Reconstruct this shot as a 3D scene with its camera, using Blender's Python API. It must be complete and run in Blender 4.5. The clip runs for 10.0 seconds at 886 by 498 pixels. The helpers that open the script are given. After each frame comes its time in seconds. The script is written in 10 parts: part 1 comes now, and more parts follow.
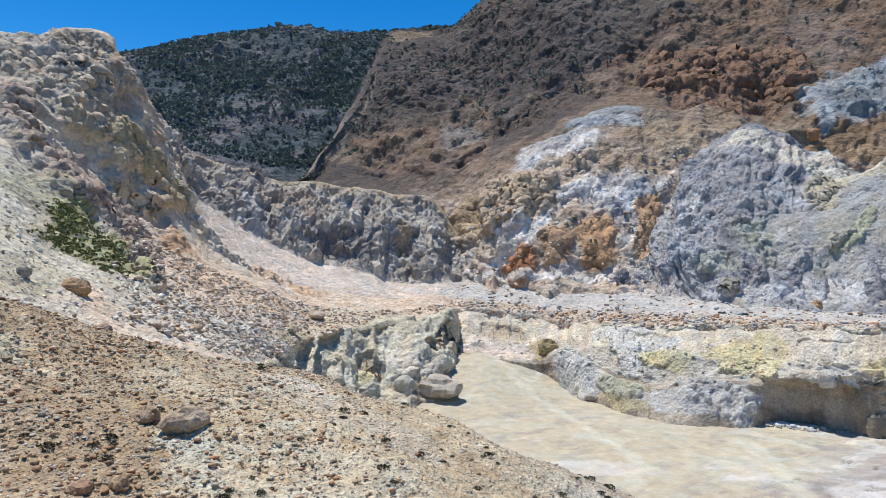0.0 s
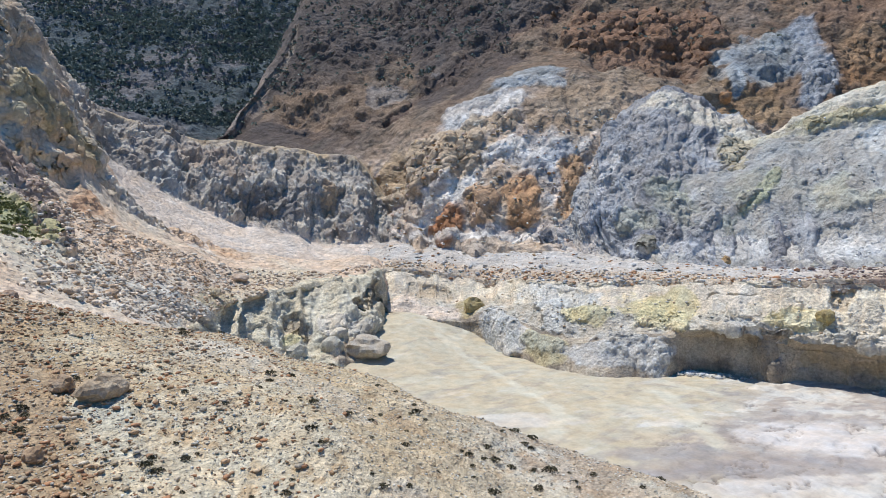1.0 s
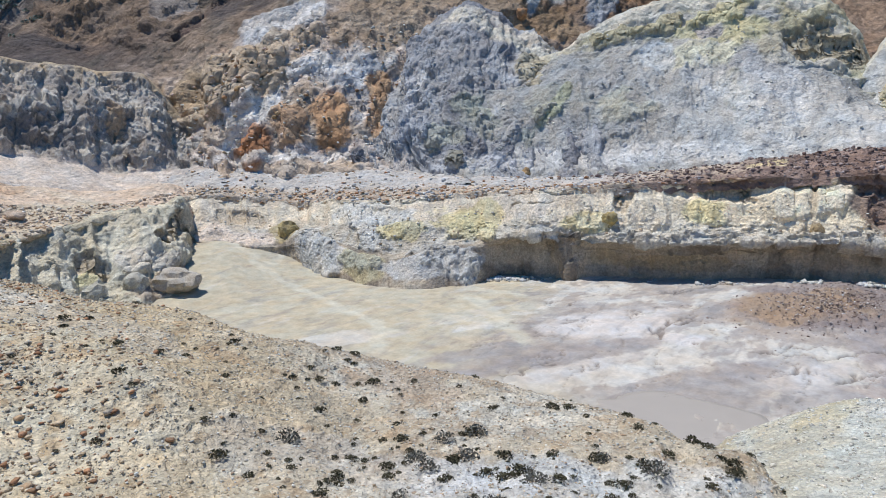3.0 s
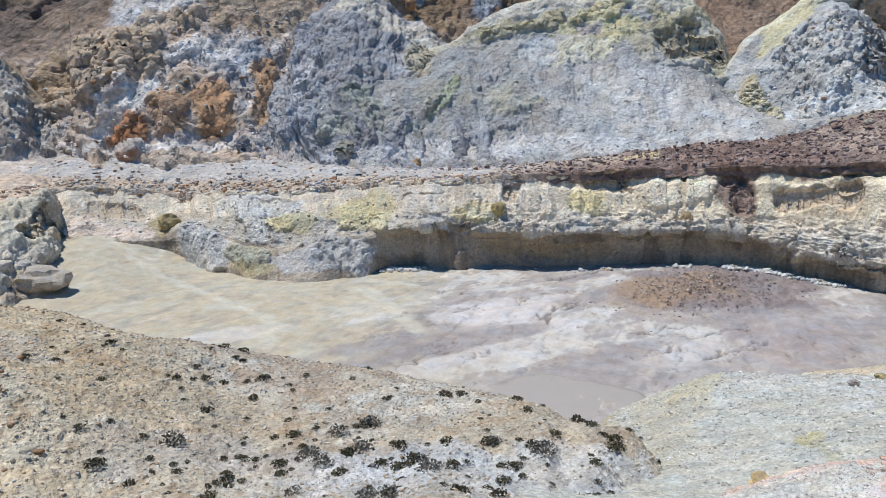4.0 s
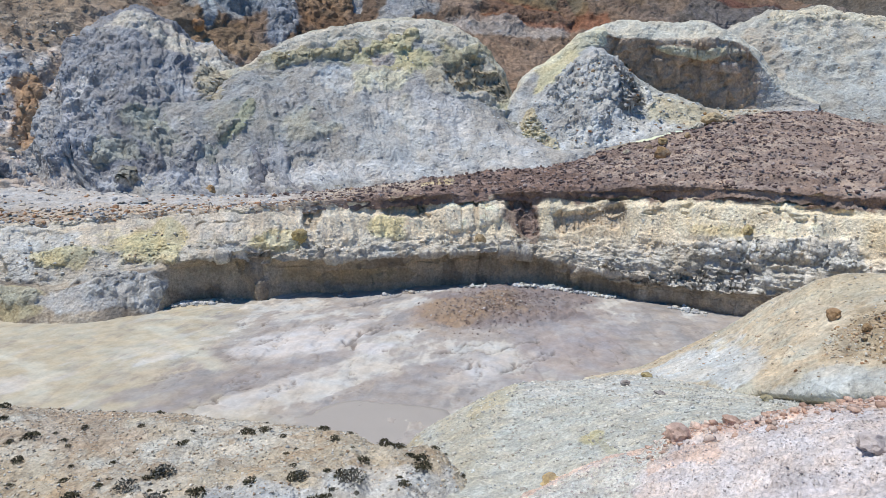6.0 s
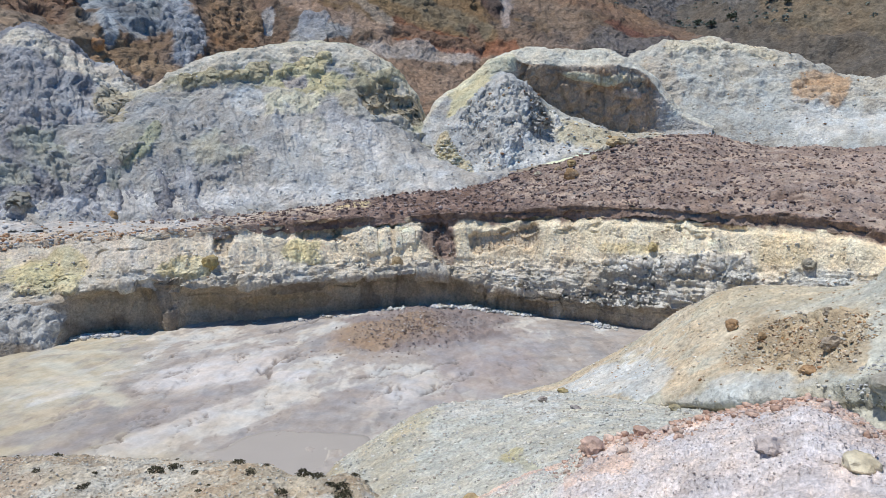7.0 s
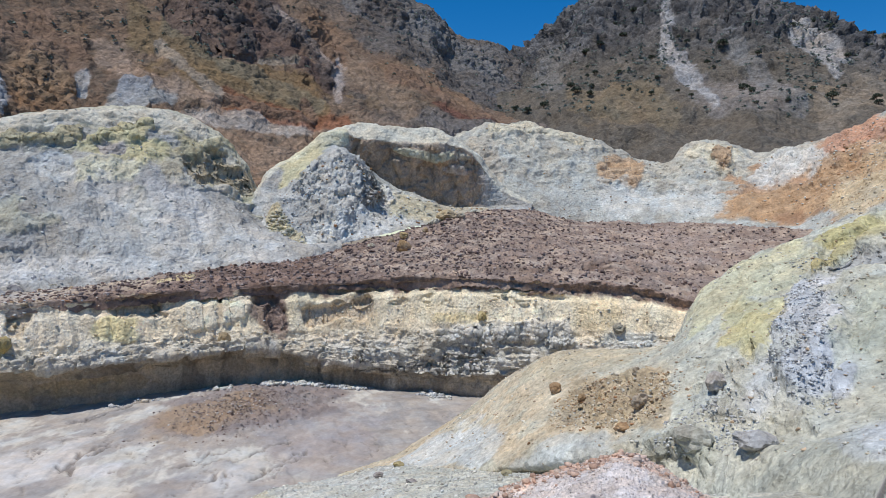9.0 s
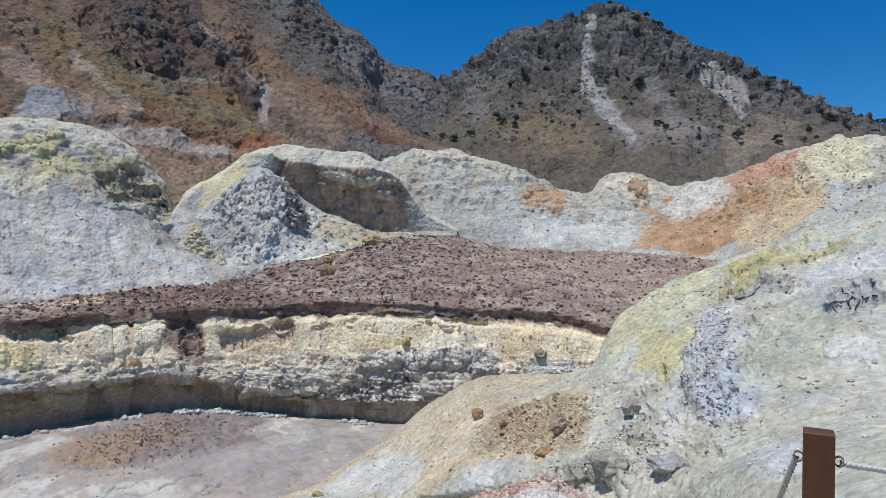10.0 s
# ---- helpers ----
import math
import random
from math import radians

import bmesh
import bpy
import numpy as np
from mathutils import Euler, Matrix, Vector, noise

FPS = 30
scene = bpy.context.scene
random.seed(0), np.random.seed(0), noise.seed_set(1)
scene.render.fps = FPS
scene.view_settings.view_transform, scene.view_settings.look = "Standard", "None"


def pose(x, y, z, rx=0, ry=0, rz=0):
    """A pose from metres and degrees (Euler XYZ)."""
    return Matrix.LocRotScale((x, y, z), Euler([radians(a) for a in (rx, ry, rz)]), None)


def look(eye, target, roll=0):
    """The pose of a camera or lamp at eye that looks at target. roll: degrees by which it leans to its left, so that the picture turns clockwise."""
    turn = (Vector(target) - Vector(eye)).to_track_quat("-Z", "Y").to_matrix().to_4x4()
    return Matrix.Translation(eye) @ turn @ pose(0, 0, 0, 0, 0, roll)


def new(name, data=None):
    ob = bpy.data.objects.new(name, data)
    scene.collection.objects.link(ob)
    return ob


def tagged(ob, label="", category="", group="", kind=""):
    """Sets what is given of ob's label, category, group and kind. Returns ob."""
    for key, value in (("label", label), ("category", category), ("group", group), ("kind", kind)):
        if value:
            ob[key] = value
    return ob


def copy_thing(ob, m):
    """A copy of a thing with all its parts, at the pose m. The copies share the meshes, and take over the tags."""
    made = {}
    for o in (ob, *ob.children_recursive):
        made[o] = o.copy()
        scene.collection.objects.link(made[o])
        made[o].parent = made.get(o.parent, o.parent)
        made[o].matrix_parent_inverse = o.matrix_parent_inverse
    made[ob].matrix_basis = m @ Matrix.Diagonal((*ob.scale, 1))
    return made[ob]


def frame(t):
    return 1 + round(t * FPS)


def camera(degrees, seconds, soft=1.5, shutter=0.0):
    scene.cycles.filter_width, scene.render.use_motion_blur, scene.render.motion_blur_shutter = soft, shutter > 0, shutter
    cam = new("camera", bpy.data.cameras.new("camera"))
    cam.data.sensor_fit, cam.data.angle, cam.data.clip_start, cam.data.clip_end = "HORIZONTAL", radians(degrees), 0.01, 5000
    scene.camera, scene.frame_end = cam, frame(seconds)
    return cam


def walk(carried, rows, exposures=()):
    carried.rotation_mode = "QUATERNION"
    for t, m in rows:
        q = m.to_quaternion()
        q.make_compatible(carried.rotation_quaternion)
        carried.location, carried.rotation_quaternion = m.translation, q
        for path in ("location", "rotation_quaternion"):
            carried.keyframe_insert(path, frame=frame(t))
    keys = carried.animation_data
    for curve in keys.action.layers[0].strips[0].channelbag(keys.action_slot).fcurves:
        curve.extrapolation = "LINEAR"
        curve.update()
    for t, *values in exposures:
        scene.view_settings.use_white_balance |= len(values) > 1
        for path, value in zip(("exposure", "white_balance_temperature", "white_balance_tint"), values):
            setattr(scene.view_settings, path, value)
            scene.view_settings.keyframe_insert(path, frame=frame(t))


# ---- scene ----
# A handheld pan: the camera turns about the body at arm's length.
cam = camera(66.82, 10.0, soft=0.7)
EYE, REACH = 1.6, 0.35
ROWS = [
    (0.0, -0.00, 0.00, -0.00),
    (0.5, -2.99, -1.61, -0.10),
    (1.0, -6.21, -3.41, -0.28),
    (1.5, -10.37, -5.61, -0.48),
    (2.0, -13.99, -7.68, -0.84),
    (2.5, -17.52, -9.50, -1.64),
    (4.0, -31.13, -11.53, -0.95),
    (4.5, -35.05, -11.52, -1.21),
    (5.0, -38.86, -10.39, -2.10),
    (5.5, -43.95, -10.03, -0.73),
    (7.0, -55.19, -7.53, -0.14),
    (7.5, -59.73, -6.57, 0.16),
    (8.0, -63.20, -4.90, 0.19),
    (8.5, -66.43, -3.56, 0.19),
    (9.0, -69.26, -1.41, 0.27),
    (9.5, -72.76, -0.14, 0.70),
    (10.0, -75.58, 0.82, 1.21),
]


def held(yaw, pitch, roll):
    a = radians(yaw)
    return pose(-math.sin(a) * REACH, math.cos(a) * REACH - REACH, EYE, 90 + pitch, 0, yaw) @ pose(0, 0, 0, 0, 0, roll)


walk(cam, [(t, held(yaw, pitch, roll)) for t, yaw, pitch, roll in ROWS], [(0.0, 0.25, 6600, 10), (2.5, 0.10, 6500, 10), (4.0, 0.03, 6400, 10), (5.5, 0.01, 6420, 10), (7.5, -0.03, 6520, 10), (10.0, -0.14, 6480, 10)])

# ---- light: a high, clear summer sun and an open sky ----
SUN_BEARING, SUN_HEIGHT = -48.0, 72.0
world = bpy.data.worlds.new("sky")
scene.world = world
world.use_nodes = True
sky = world.node_tree.nodes.new("ShaderNodeTexSky")
sky.sky_type, sky.sun_disc = "NISHITA", False
sky.sun_elevation, sky.sun_rotation = radians(SUN_HEIGHT), radians(SUN_BEARING)
sky.altitude, sky.air_density, sky.dust_density, sky.ozone_density = 1200, 0.9, 0.0, 5.0
deep = world.node_tree.nodes.new("ShaderNodeHueSaturation")
deep.inputs["Saturation"].default_value = 1.36
world.node_tree.links.new(sky.outputs[0], deep.inputs["Color"])
world.node_tree.links.new(deep.outputs[0], world.node_tree.nodes["Background"].inputs[0])
world.node_tree.nodes["Background"].inputs[1].default_value = 0.125
sun_data = bpy.data.lights.new("sun", "SUN")
sun_data.energy, sun_data.angle, sun_data.color = 3.9, radians(0.5), (1.0, 0.972, 0.925)
sun = new("sun", sun_data)
sb, sh = radians(SUN_BEARING), radians(SUN_HEIGHT)
sun.matrix_world = look((math.sin(sb) * math.cos(sh) * 300, math.cos(sb) * math.cos(sh) * 300, math.sin(sh) * 300), (0, 0, 0))


# ---- noise, in metres ----
def hash3(i, j, k, seed):
    """Well-mixed 32-bit numbers for lattice points."""
    h = i.astype(np.uint32) * np.uint32(374761393) + j.astype(np.uint32) * np.uint32(668265263) + k.astype(np.uint32) * np.uint32(3266489917) + np.uint32((seed * 974634777 + 12345) & 0xFFFFFFFF)
    h = (h ^ (h >> np.uint32(13))) * np.uint32(1274126177)
    h = (h ^ (h >> np.uint32(16))) * np.uint32(2246822519)
    return h ^ (h >> np.uint32(15))


def vnoise(p, seed=0):
    """Smooth value noise, -1 to 1, at the points p (n, 3)."""
    b = np.floor(p).astype(np.int32)
    f = (p - b).astype(np.float32)
    f = f * f * (3 - 2 * f)
    level = {}
    for dx in (0, 1):
        for dy in (0, 1):
            for dz in (0, 1):
                level[dx, dy, dz] = (hash3(b[:, 0] + dx, b[:, 1] + dy, b[:, 2] + dz, seed) & np.uint32(0xFFFF)).astype(np.float32) / 32767.5 - 1
    fx, fy, fz = f[:, 0], f[:, 1], f[:, 2]
    ab = [level[0, dy, dz] * (1 - fx) + level[1, dy, dz] * fx for dy in (0, 1) for dz in (0, 1)]
    lo, hi = ab[0] * (1 - fy) + ab[2] * fy, ab[1] * (1 - fy) + ab[3] * fy
    return lo * (1 - fz) + hi * fz


def fbm(p, size, octaves=4, seed=0, gain=0.5):
    q, amp, out, total = p / size, 1.0, 0.0, 0.0
    for o in range(octaves):
        out = out + amp * vnoise(q + 17.3 * o, seed + o)
        total += amp
        q, amp = q * 2.03, amp * gain
    return out / total * 1.6


def ridged(p, size, octaves=4, seed=0, gain=0.55):
    """Sharp crests and rounded hollows, about -1 to 1."""
    q, amp, out, total = p / size, 1.0, 0.0, 0.0
    for o in range(octaves):
        out = out + amp * (1 - 2 * np.abs(vnoise(q + 31.7 * o, seed + o)) * 1.6)
        total += amp
        q, amp = q * 2.07, amp * gain
    return out / total


def blocky(p, size, seed=0):
    """Facets: a random level and tilt for each cell of a jittered lattice (broken rock)."""
    q = (p / size).astype(np.float32) - 0.5
    b = np.floor(q).astype(np.int32)
    best, level = np.full(len(p), 9e9, dtype=np.float32), np.zeros(len(p), dtype=np.float32)
    byte = np.uint32(255)
    for dx in (0, 1):
        for dy in (0, 1):
            for dz in (0, 1):
                c = b + np.array((dx, dy, dz), dtype=np.int32)
                h, g = hash3(c[:, 0], c[:, 1], c[:, 2], seed), hash3(c[:, 0], c[:, 1], c[:, 2], seed + 77)
                e = [q[:, n] - c[:, n] - ((h >> np.uint32(8 * n)) & byte) / np.float32(425) + np.float32(0.3) for n in range(3)]
                d = e[0] ** 2 + e[1] ** 2 + e[2] ** 2
                tilt = sum(e[n] * (((g >> np.uint32(8 * n)) & byte) / np.float32(127.5) - 1) for n in range(3))
                near = d < best
                level = np.where(near, ((h >> np.uint32(24)) / np.float32(127.5) - 1) * np.float32(0.6) + tilt, level)
                best = np.minimum(d, best)
    return level


def ramp(x, lo, hi):
    t = np.clip((x - lo) / (hi - lo), 0, 1)
    return t * t * (3 - 2 * t)


def mixed(a, b, t):
    t = np.clip(np.asarray(t), 0, 1)[..., None]
    return np.asarray(a) * (1 - t) + np.asarray(b) * t


# ---- colours of the ground, as reflectance ----
CREAM, TAN, SAND = (0.60, 0.52, 0.36), (0.50, 0.40, 0.26), (0.55, 0.44, 0.27)
WHITE, BLUEWHITE, PALEGREY = (0.70, 0.68, 0.62), (0.52, 0.56, 0.57), (0.47, 0.47, 0.46)
GREY, DARKGREY, BLUEGREY = (0.33, 0.33, 0.34), (0.20, 0.19, 0.19), (0.36, 0.39, 0.43)
YELLOW, OLIVE, GREEN = (0.60, 0.50, 0.20), (0.33, 0.31, 0.17), (0.22, 0.25, 0.11)
ORANGE, RUST, BROWN = (0.48, 0.25, 0.11), (0.32, 0.14, 0.07), (0.26, 0.16, 0.10)
DARKROCK, LAVA, PINK = (0.13, 0.105, 0.095), (0.20, 0.135, 0.11), (0.60, 0.43, 0.35)
MUD, LEAF, SALMON = (0.45, 0.41, 0.36), (0.035, 0.045, 0.028), (0.58, 0.33, 0.23)


# ---- materials ----
def earth(name, grain, rough=0.95, contrast=0.35, bump=0.5, spec=0.15, block=0.0, broken=0.0):
    """Dry ground: the painted tint, mottled at two scales, with grit. grain: size of the grit in metres;
    block: size of the broken pieces, broken: how strongly they stand apart."""
    m = bpy.data.materials.new(name)
    m.use_nodes = True
    n, l = m.node_tree.nodes, m.node_tree.links
    b = n["Principled BSDF"]
    b.inputs["Specular IOR Level"].default_value = spec
    tint = n.new("ShaderNodeAttribute")
    tint.attribute_name = "tint"
    place = n.new("ShaderNodeTexCoord")
    fine, coarse, cells = n.new("ShaderNodeTexNoise"), n.new("ShaderNodeTexNoise"), n.new("ShaderNodeTexVoronoi")
    for node, size, detail in ((fine, grain * 2.2, 8.0), (coarse, grain * 22, 5.0)):
        node.inputs["Scale"].default_value, node.inputs["Detail"].default_value = 1 / size, detail
        node.inputs["Roughness"].default_value = 0.62
        l.new(place.outputs["Object"], node.inputs["Vector"])
    cells.inputs["Scale"].default_value = 1 / (grain * 3)
    l.new(place.outputs["Object"], cells.inputs["Vector"])

    def math_node(op, a, c):
        k = n.new("ShaderNodeMath")
        k.operation = op
        for i, v in enumerate((a, c)):
            if isinstance(v, float):
                k.inputs[i].default_value = v
            else:
                l.new(v, k.inputs[i])
        return k.outputs[0]

    def spread(out, lo, hi, low, high):
        r = n.new("ShaderNodeMapRange")
        for key, v in (("From Min", lo), ("From Max", hi), ("To Min", low), ("To Max", high)):
            r.inputs[key].default_value = v
        l.new(out, r.inputs["Value"])
        return r.outputs["Result"]

    gain = math_node("MULTIPLY", spread(fine.outputs["Fac"], 0.3, 0.7, 1 - contrast, 1 + contrast), spread(coarse.outputs["Fac"], 0.3, 0.7, 1 - contrast * 0.6, 1 + contrast * 0.6))
    pieces = []
    if broken:
        bent = n.new("ShaderNodeVectorMath")
        bent.operation = "MULTIPLY_ADD"
        l.new(coarse.outputs["Color"], bent.inputs[0])
        bent.inputs[1].default_value = (block * 4,) * 3
        l.new(place.outputs["Object"], bent.inputs[2])
        for size in (block, block * 0.4):
            piece = n.new("ShaderNodeTexVoronoi")
            piece.inputs["Scale"].default_value = 1 / size
            l.new(bent.outputs[0], piece.inputs["Vector"])
            tone = n.new("ShaderNodeSeparateColor")
            l.new(piece.outputs["Color"], tone.inputs[0])
            pieces.append((tone.outputs[0], piece.outputs["Distance"]))
            gain = math_node("MULTIPLY", gain, spread(tone.outputs[0], 0.0, 1.0, 1 - 0.2 * broken, 1 + 0.2 * broken))
    stretch, wash = n.new("ShaderNodeMapping"), n.new("ShaderNodeTexNoise")
    stretch.inputs["Scale"].default_value = (1, 1, 0.22)
    wash.inputs["Scale"].default_value, wash.inputs["Detail"].default_value = 1 / (grain * 9), 6.0
    l.new(place.outputs["Object"], stretch.inputs["Vector"])
    l.new(stretch.outputs[0], wash.inputs["Vector"])
    gain = math_node("MULTIPLY", gain, spread(wash.outputs["Fac"], 0.3, 0.7, 0.86, 1.14))
    warm = n.new("ShaderNodeMix")
    warm.data_type, warm.blend_type = "RGBA", "MULTIPLY"
    shade = n.new("ShaderNodeMix")
    shade.data_type = "RGBA"
    shade.inputs[6].default_value, shade.inputs[7].default_value = (1.03, 0.995, 0.94, 1), (0.955, 1.005, 1.045, 1)
    veins = n.new("ShaderNodeTexNoise")
    veins.inputs["Scale"].default_value, veins.inputs["Detail"].default_value = 1 / (grain * 16), 4.0
    l.new(place.outputs["Object"], veins.inputs["Vector"])
    l.new(spread(veins.outputs["Fac"], 0.35, 0.65, 0.0, 1.0), shade.inputs[0])
    warm.inputs[0].default_value = 1.0
    l.new(tint.outputs["Color"], warm.inputs[6])
    l.new(shade.outputs[2], warm.inputs[7])
    scale = n.new("ShaderNodeVectorMath")
    scale.operation = "SCALE"
    l.new(warm.outputs[2], scale.inputs[0])
    l.new(gain, scale.inputs["Scale"])
    l.new(scale.outputs[0], b.inputs["Base Color"])
    l.new(spread(coarse.outputs["Fac"], 0.3, 0.7, rough - 0.1, min(1.0, rough + 0.05)), b.inputs["Roughness"])
    relief = math_node("ADD", fine.outputs["Fac"], math_node("MULTIPLY", cells.outputs["Distance"], 0.6))
    bm = n.new("ShaderNodeBump")
    bm.inputs["Strength"].default_value, bm.inputs["Distance"].default_value = bump, grain * 1.6
    for i, (tone, gap) in enumerate(pieces):
        step = math_node("ADD", math_node("MULTIPLY", tone, 1.0), math_node("MULTIPLY", gap, -0.8))
        relief = math_node("ADD", relief, math_node("MULTIPLY", step, broken * block * (0.55, 0.25)[i] / grain))
    l.new(relief, bm.inputs["Height"])
    l.new(bm.outputs[0], b.inputs["Normal"])
    return m


EARTH_PINK = earth("fine_gravel", 0.03, contrast=0.34, bump=0.9)
EARTH_NEAR = earth("stony_soil_near", 0.09, contrast=0.27, bump=1.0, block=0.3, broken=0.35)
EARTH_MID = earth("dry_earth", 0.16, contrast=0.26, bump=0.8, block=0.6, broken=0.3)
EARTH_FAR = earth("hillside_earth", 0.24, contrast=0.19, bump=0.65, block=1.2, broken=0.4)
EARTH_DISTANT = earth("mountain_earth", 0.6, contrast=0.26, bump=0.55, block=1.9, broken=0.7)
CLAY = earth("dried_mud", 0.16, contrast=0.08, bump=0.22, rough=0.85)
ROCK = earth("broken_rock", 0.08, contrast=0.30, bump=0.7)


# ---- land: surfaces spanned between rails (foot, mid-slope, crest, back) ----
def spline(a, t):
    """Catmull-Rom along the first axis of a at the positions t."""
    n = len(a)
    i = np.clip(np.floor(t).astype(int), 0, n - 2)
    f = (t - i)[(...,) + (None,) * (a.ndim - 1)]
    p0, p1, p2, p3 = a[np.maximum(i - 1, 0)], a[i], a[i + 1], a[np.minimum(i + 2, n - 1)]
    return p1 + 0.5 * f * (p2 - p0 + f * (2 * p0 - 5 * p1 + 4 * p2 - p3 + f * (3 * (p1 - p2) + p3 - p0)))


def linear(a, t):
    i = np.clip(np.floor(t).astype(int), 0, len(a) - 2)
    f = (t - i)[(...,) + (None,) * (a.ndim - 1)]
    return a[i] * (1 - f) + a[i + 1] * f


def even(a, n):
    """n positions along the polyline a, evenly spaced by length."""
    s = np.concatenate([[0], np.cumsum(np.linalg.norm(np.diff(a, axis=0), axis=1))])
    return np.interp(np.linspace(0, s[-1], n), s, np.arange(len(a)))


class Land:
    """The grid of a piece of land: places g (nv, nu, 3), positions u along and v up (0 to 1), normals."""

    def __init__(self, rails, nu, nv, across=spline, spread=None, grid=None):
        if grid is not None:
            self.g, self.nu, self.nv = grid, nu, nv
            return
        a = np.array(rails, dtype=float)
        k = len(a)
        t = even(a[k // 2], nu)
        cols = spline(np.swapaxes(a, 0, 1), t)
        mean = a.mean(axis=1)
        s = even(mean, nv) if spread is None else np.interp(np.linspace(0, 1, nv), np.linspace(0, 1, len(spread)), spread) * (k - 1)
        self.g = across(np.swapaxes(cols, 0, 1), s)
        self.nu, self.nv = nu, nv
        self.u, self.v = np.tile(t / (a.shape[1] - 1), nv), np.repeat(s / (k - 1), nu)
        self.s = np.tile(np.linspace(0, 1, nu) * np.linalg.norm(np.diff(a[k // 2], axis=0), axis=1).sum(), nv)

    @property
    def p(self):
        return self.g.reshape(-1, 3)

    def normals(self):
        du, dv = np.gradient(self.g, axis=1), np.gradient(self.g, axis=0)
        n = np.cross(du, dv).reshape(-1, 3)
        return n / (np.linalg.norm(n, axis=1)[:, None] + 1e-9)

    def push(self, amount):
        """Relief: move the surface along its normals by so many metres."""
        self.g = (self.p + self.normals() * np.asarray(amount)[:, None]).reshape(self.nv, self.nu, 3)

    def lift(self, amount):
        self.g = self.g.copy()
        self.g[..., 2] += np.asarray(amount).reshape(self.nv, self.nu)

    def spot(self, u, v, ru, rv, ragged=0.5, seed=0, size=6.0):
        """1 inside a ragged patch round (u, v), 0 outside."""
        d = np.hypot((self.u - u) / ru, (self.v - v) / rv)
        near = np.flatnonzero(d < 1.2 + 1.3 * ragged)
        out = np.zeros(len(d))
        out[near] = 1 - ramp(d[near] + ragged * fbm(self.p[near], size, 6, seed, 0.6), 0.8, 1.05)
        return out

    def strip(self, places, ru, rv, ragged=0.4, seed=0, size=6.0):
        """1 along a ragged band through the places (u, v), 0 outside."""
        best = np.full(len(self.u), 9.0)
        for (u0, v0), (u1, v1) in zip(places, places[1:]):
            x, y, dx, dy = (self.u - u0) / ru, (self.v - v0) / rv, (u1 - u0) / ru, (v1 - v0) / rv
            t = np.clip((x * dx + y * dy) / (dx * dx + dy * dy + 1e-9), 0, 1)
            best = np.minimum(best, np.hypot(x - t * dx, y - t * dy))
        near = np.flatnonzero(best < 1.2 + 1.3 * ragged)
        out = np.zeros(len(best))
        out[near] = 1 - ramp(best[near] + ragged * fbm(self.p[near], size, 4, seed), 0.7, 1.15)
        return out

    def at(self, u, v):
        """The place nearest to (u, v), and the normal there."""
        i = int(np.argmin((self.u - u) ** 2 + (self.v - v) ** 2))
        return Vector(self.p[i]), Vector(self.normals()[i])

    def mesh(self, name, tint, material, label, category, kind="structure"):
        nu, nv = self.nu, self.nv
        i = np.arange(nu * nv).reshape(nv, nu)
        quads = np.stack([i[:-1, :-1], i[:-1, 1:], i[1:, 1:], i[1:, :-1]], -1).reshape(-1, 4)
        me = bpy.data.meshes.new(name)
        me.vertices.add(nu * nv)
        me.vertices.foreach_set("co", self.p.astype(np.float32).ravel())
        me.loops.add(quads.size)
        me.loops.foreach_set("vertex_index", quads.astype(np.int32).ravel())
        me.polygons.add(len(quads))
        me.polygons.foreach_set("loop_start", np.arange(0, quads.size, 4, dtype=np.int32))
        me.update(calc_edges=True)
        col = me.attributes.new("tint", "FLOAT_COLOR", "POINT")
        rgba = np.ones((nu * nv, 4), dtype=np.float32)
        rgba[:, :3] = np.clip(tint, 0.01, 0.85)
        col.data.foreach_set("color", rgba.ravel())
        me.materials.append(material)
        me.shade_smooth()
        return tagged(new(name, me), label, category, kind=kind)


def patches(land, tint, spots, size=6.0):
    """Lay stains, outcrops and painted shade on the tint: (u, v, half-widths, colour, strength)."""
    for n, (u, v, ru, rv, colour, strength) in enumerate(spots):
        tint = mixed(tint, colour, land.spot(u, v, ru, rv, seed=50 + 7 * n, size=size) * strength)
    return tint


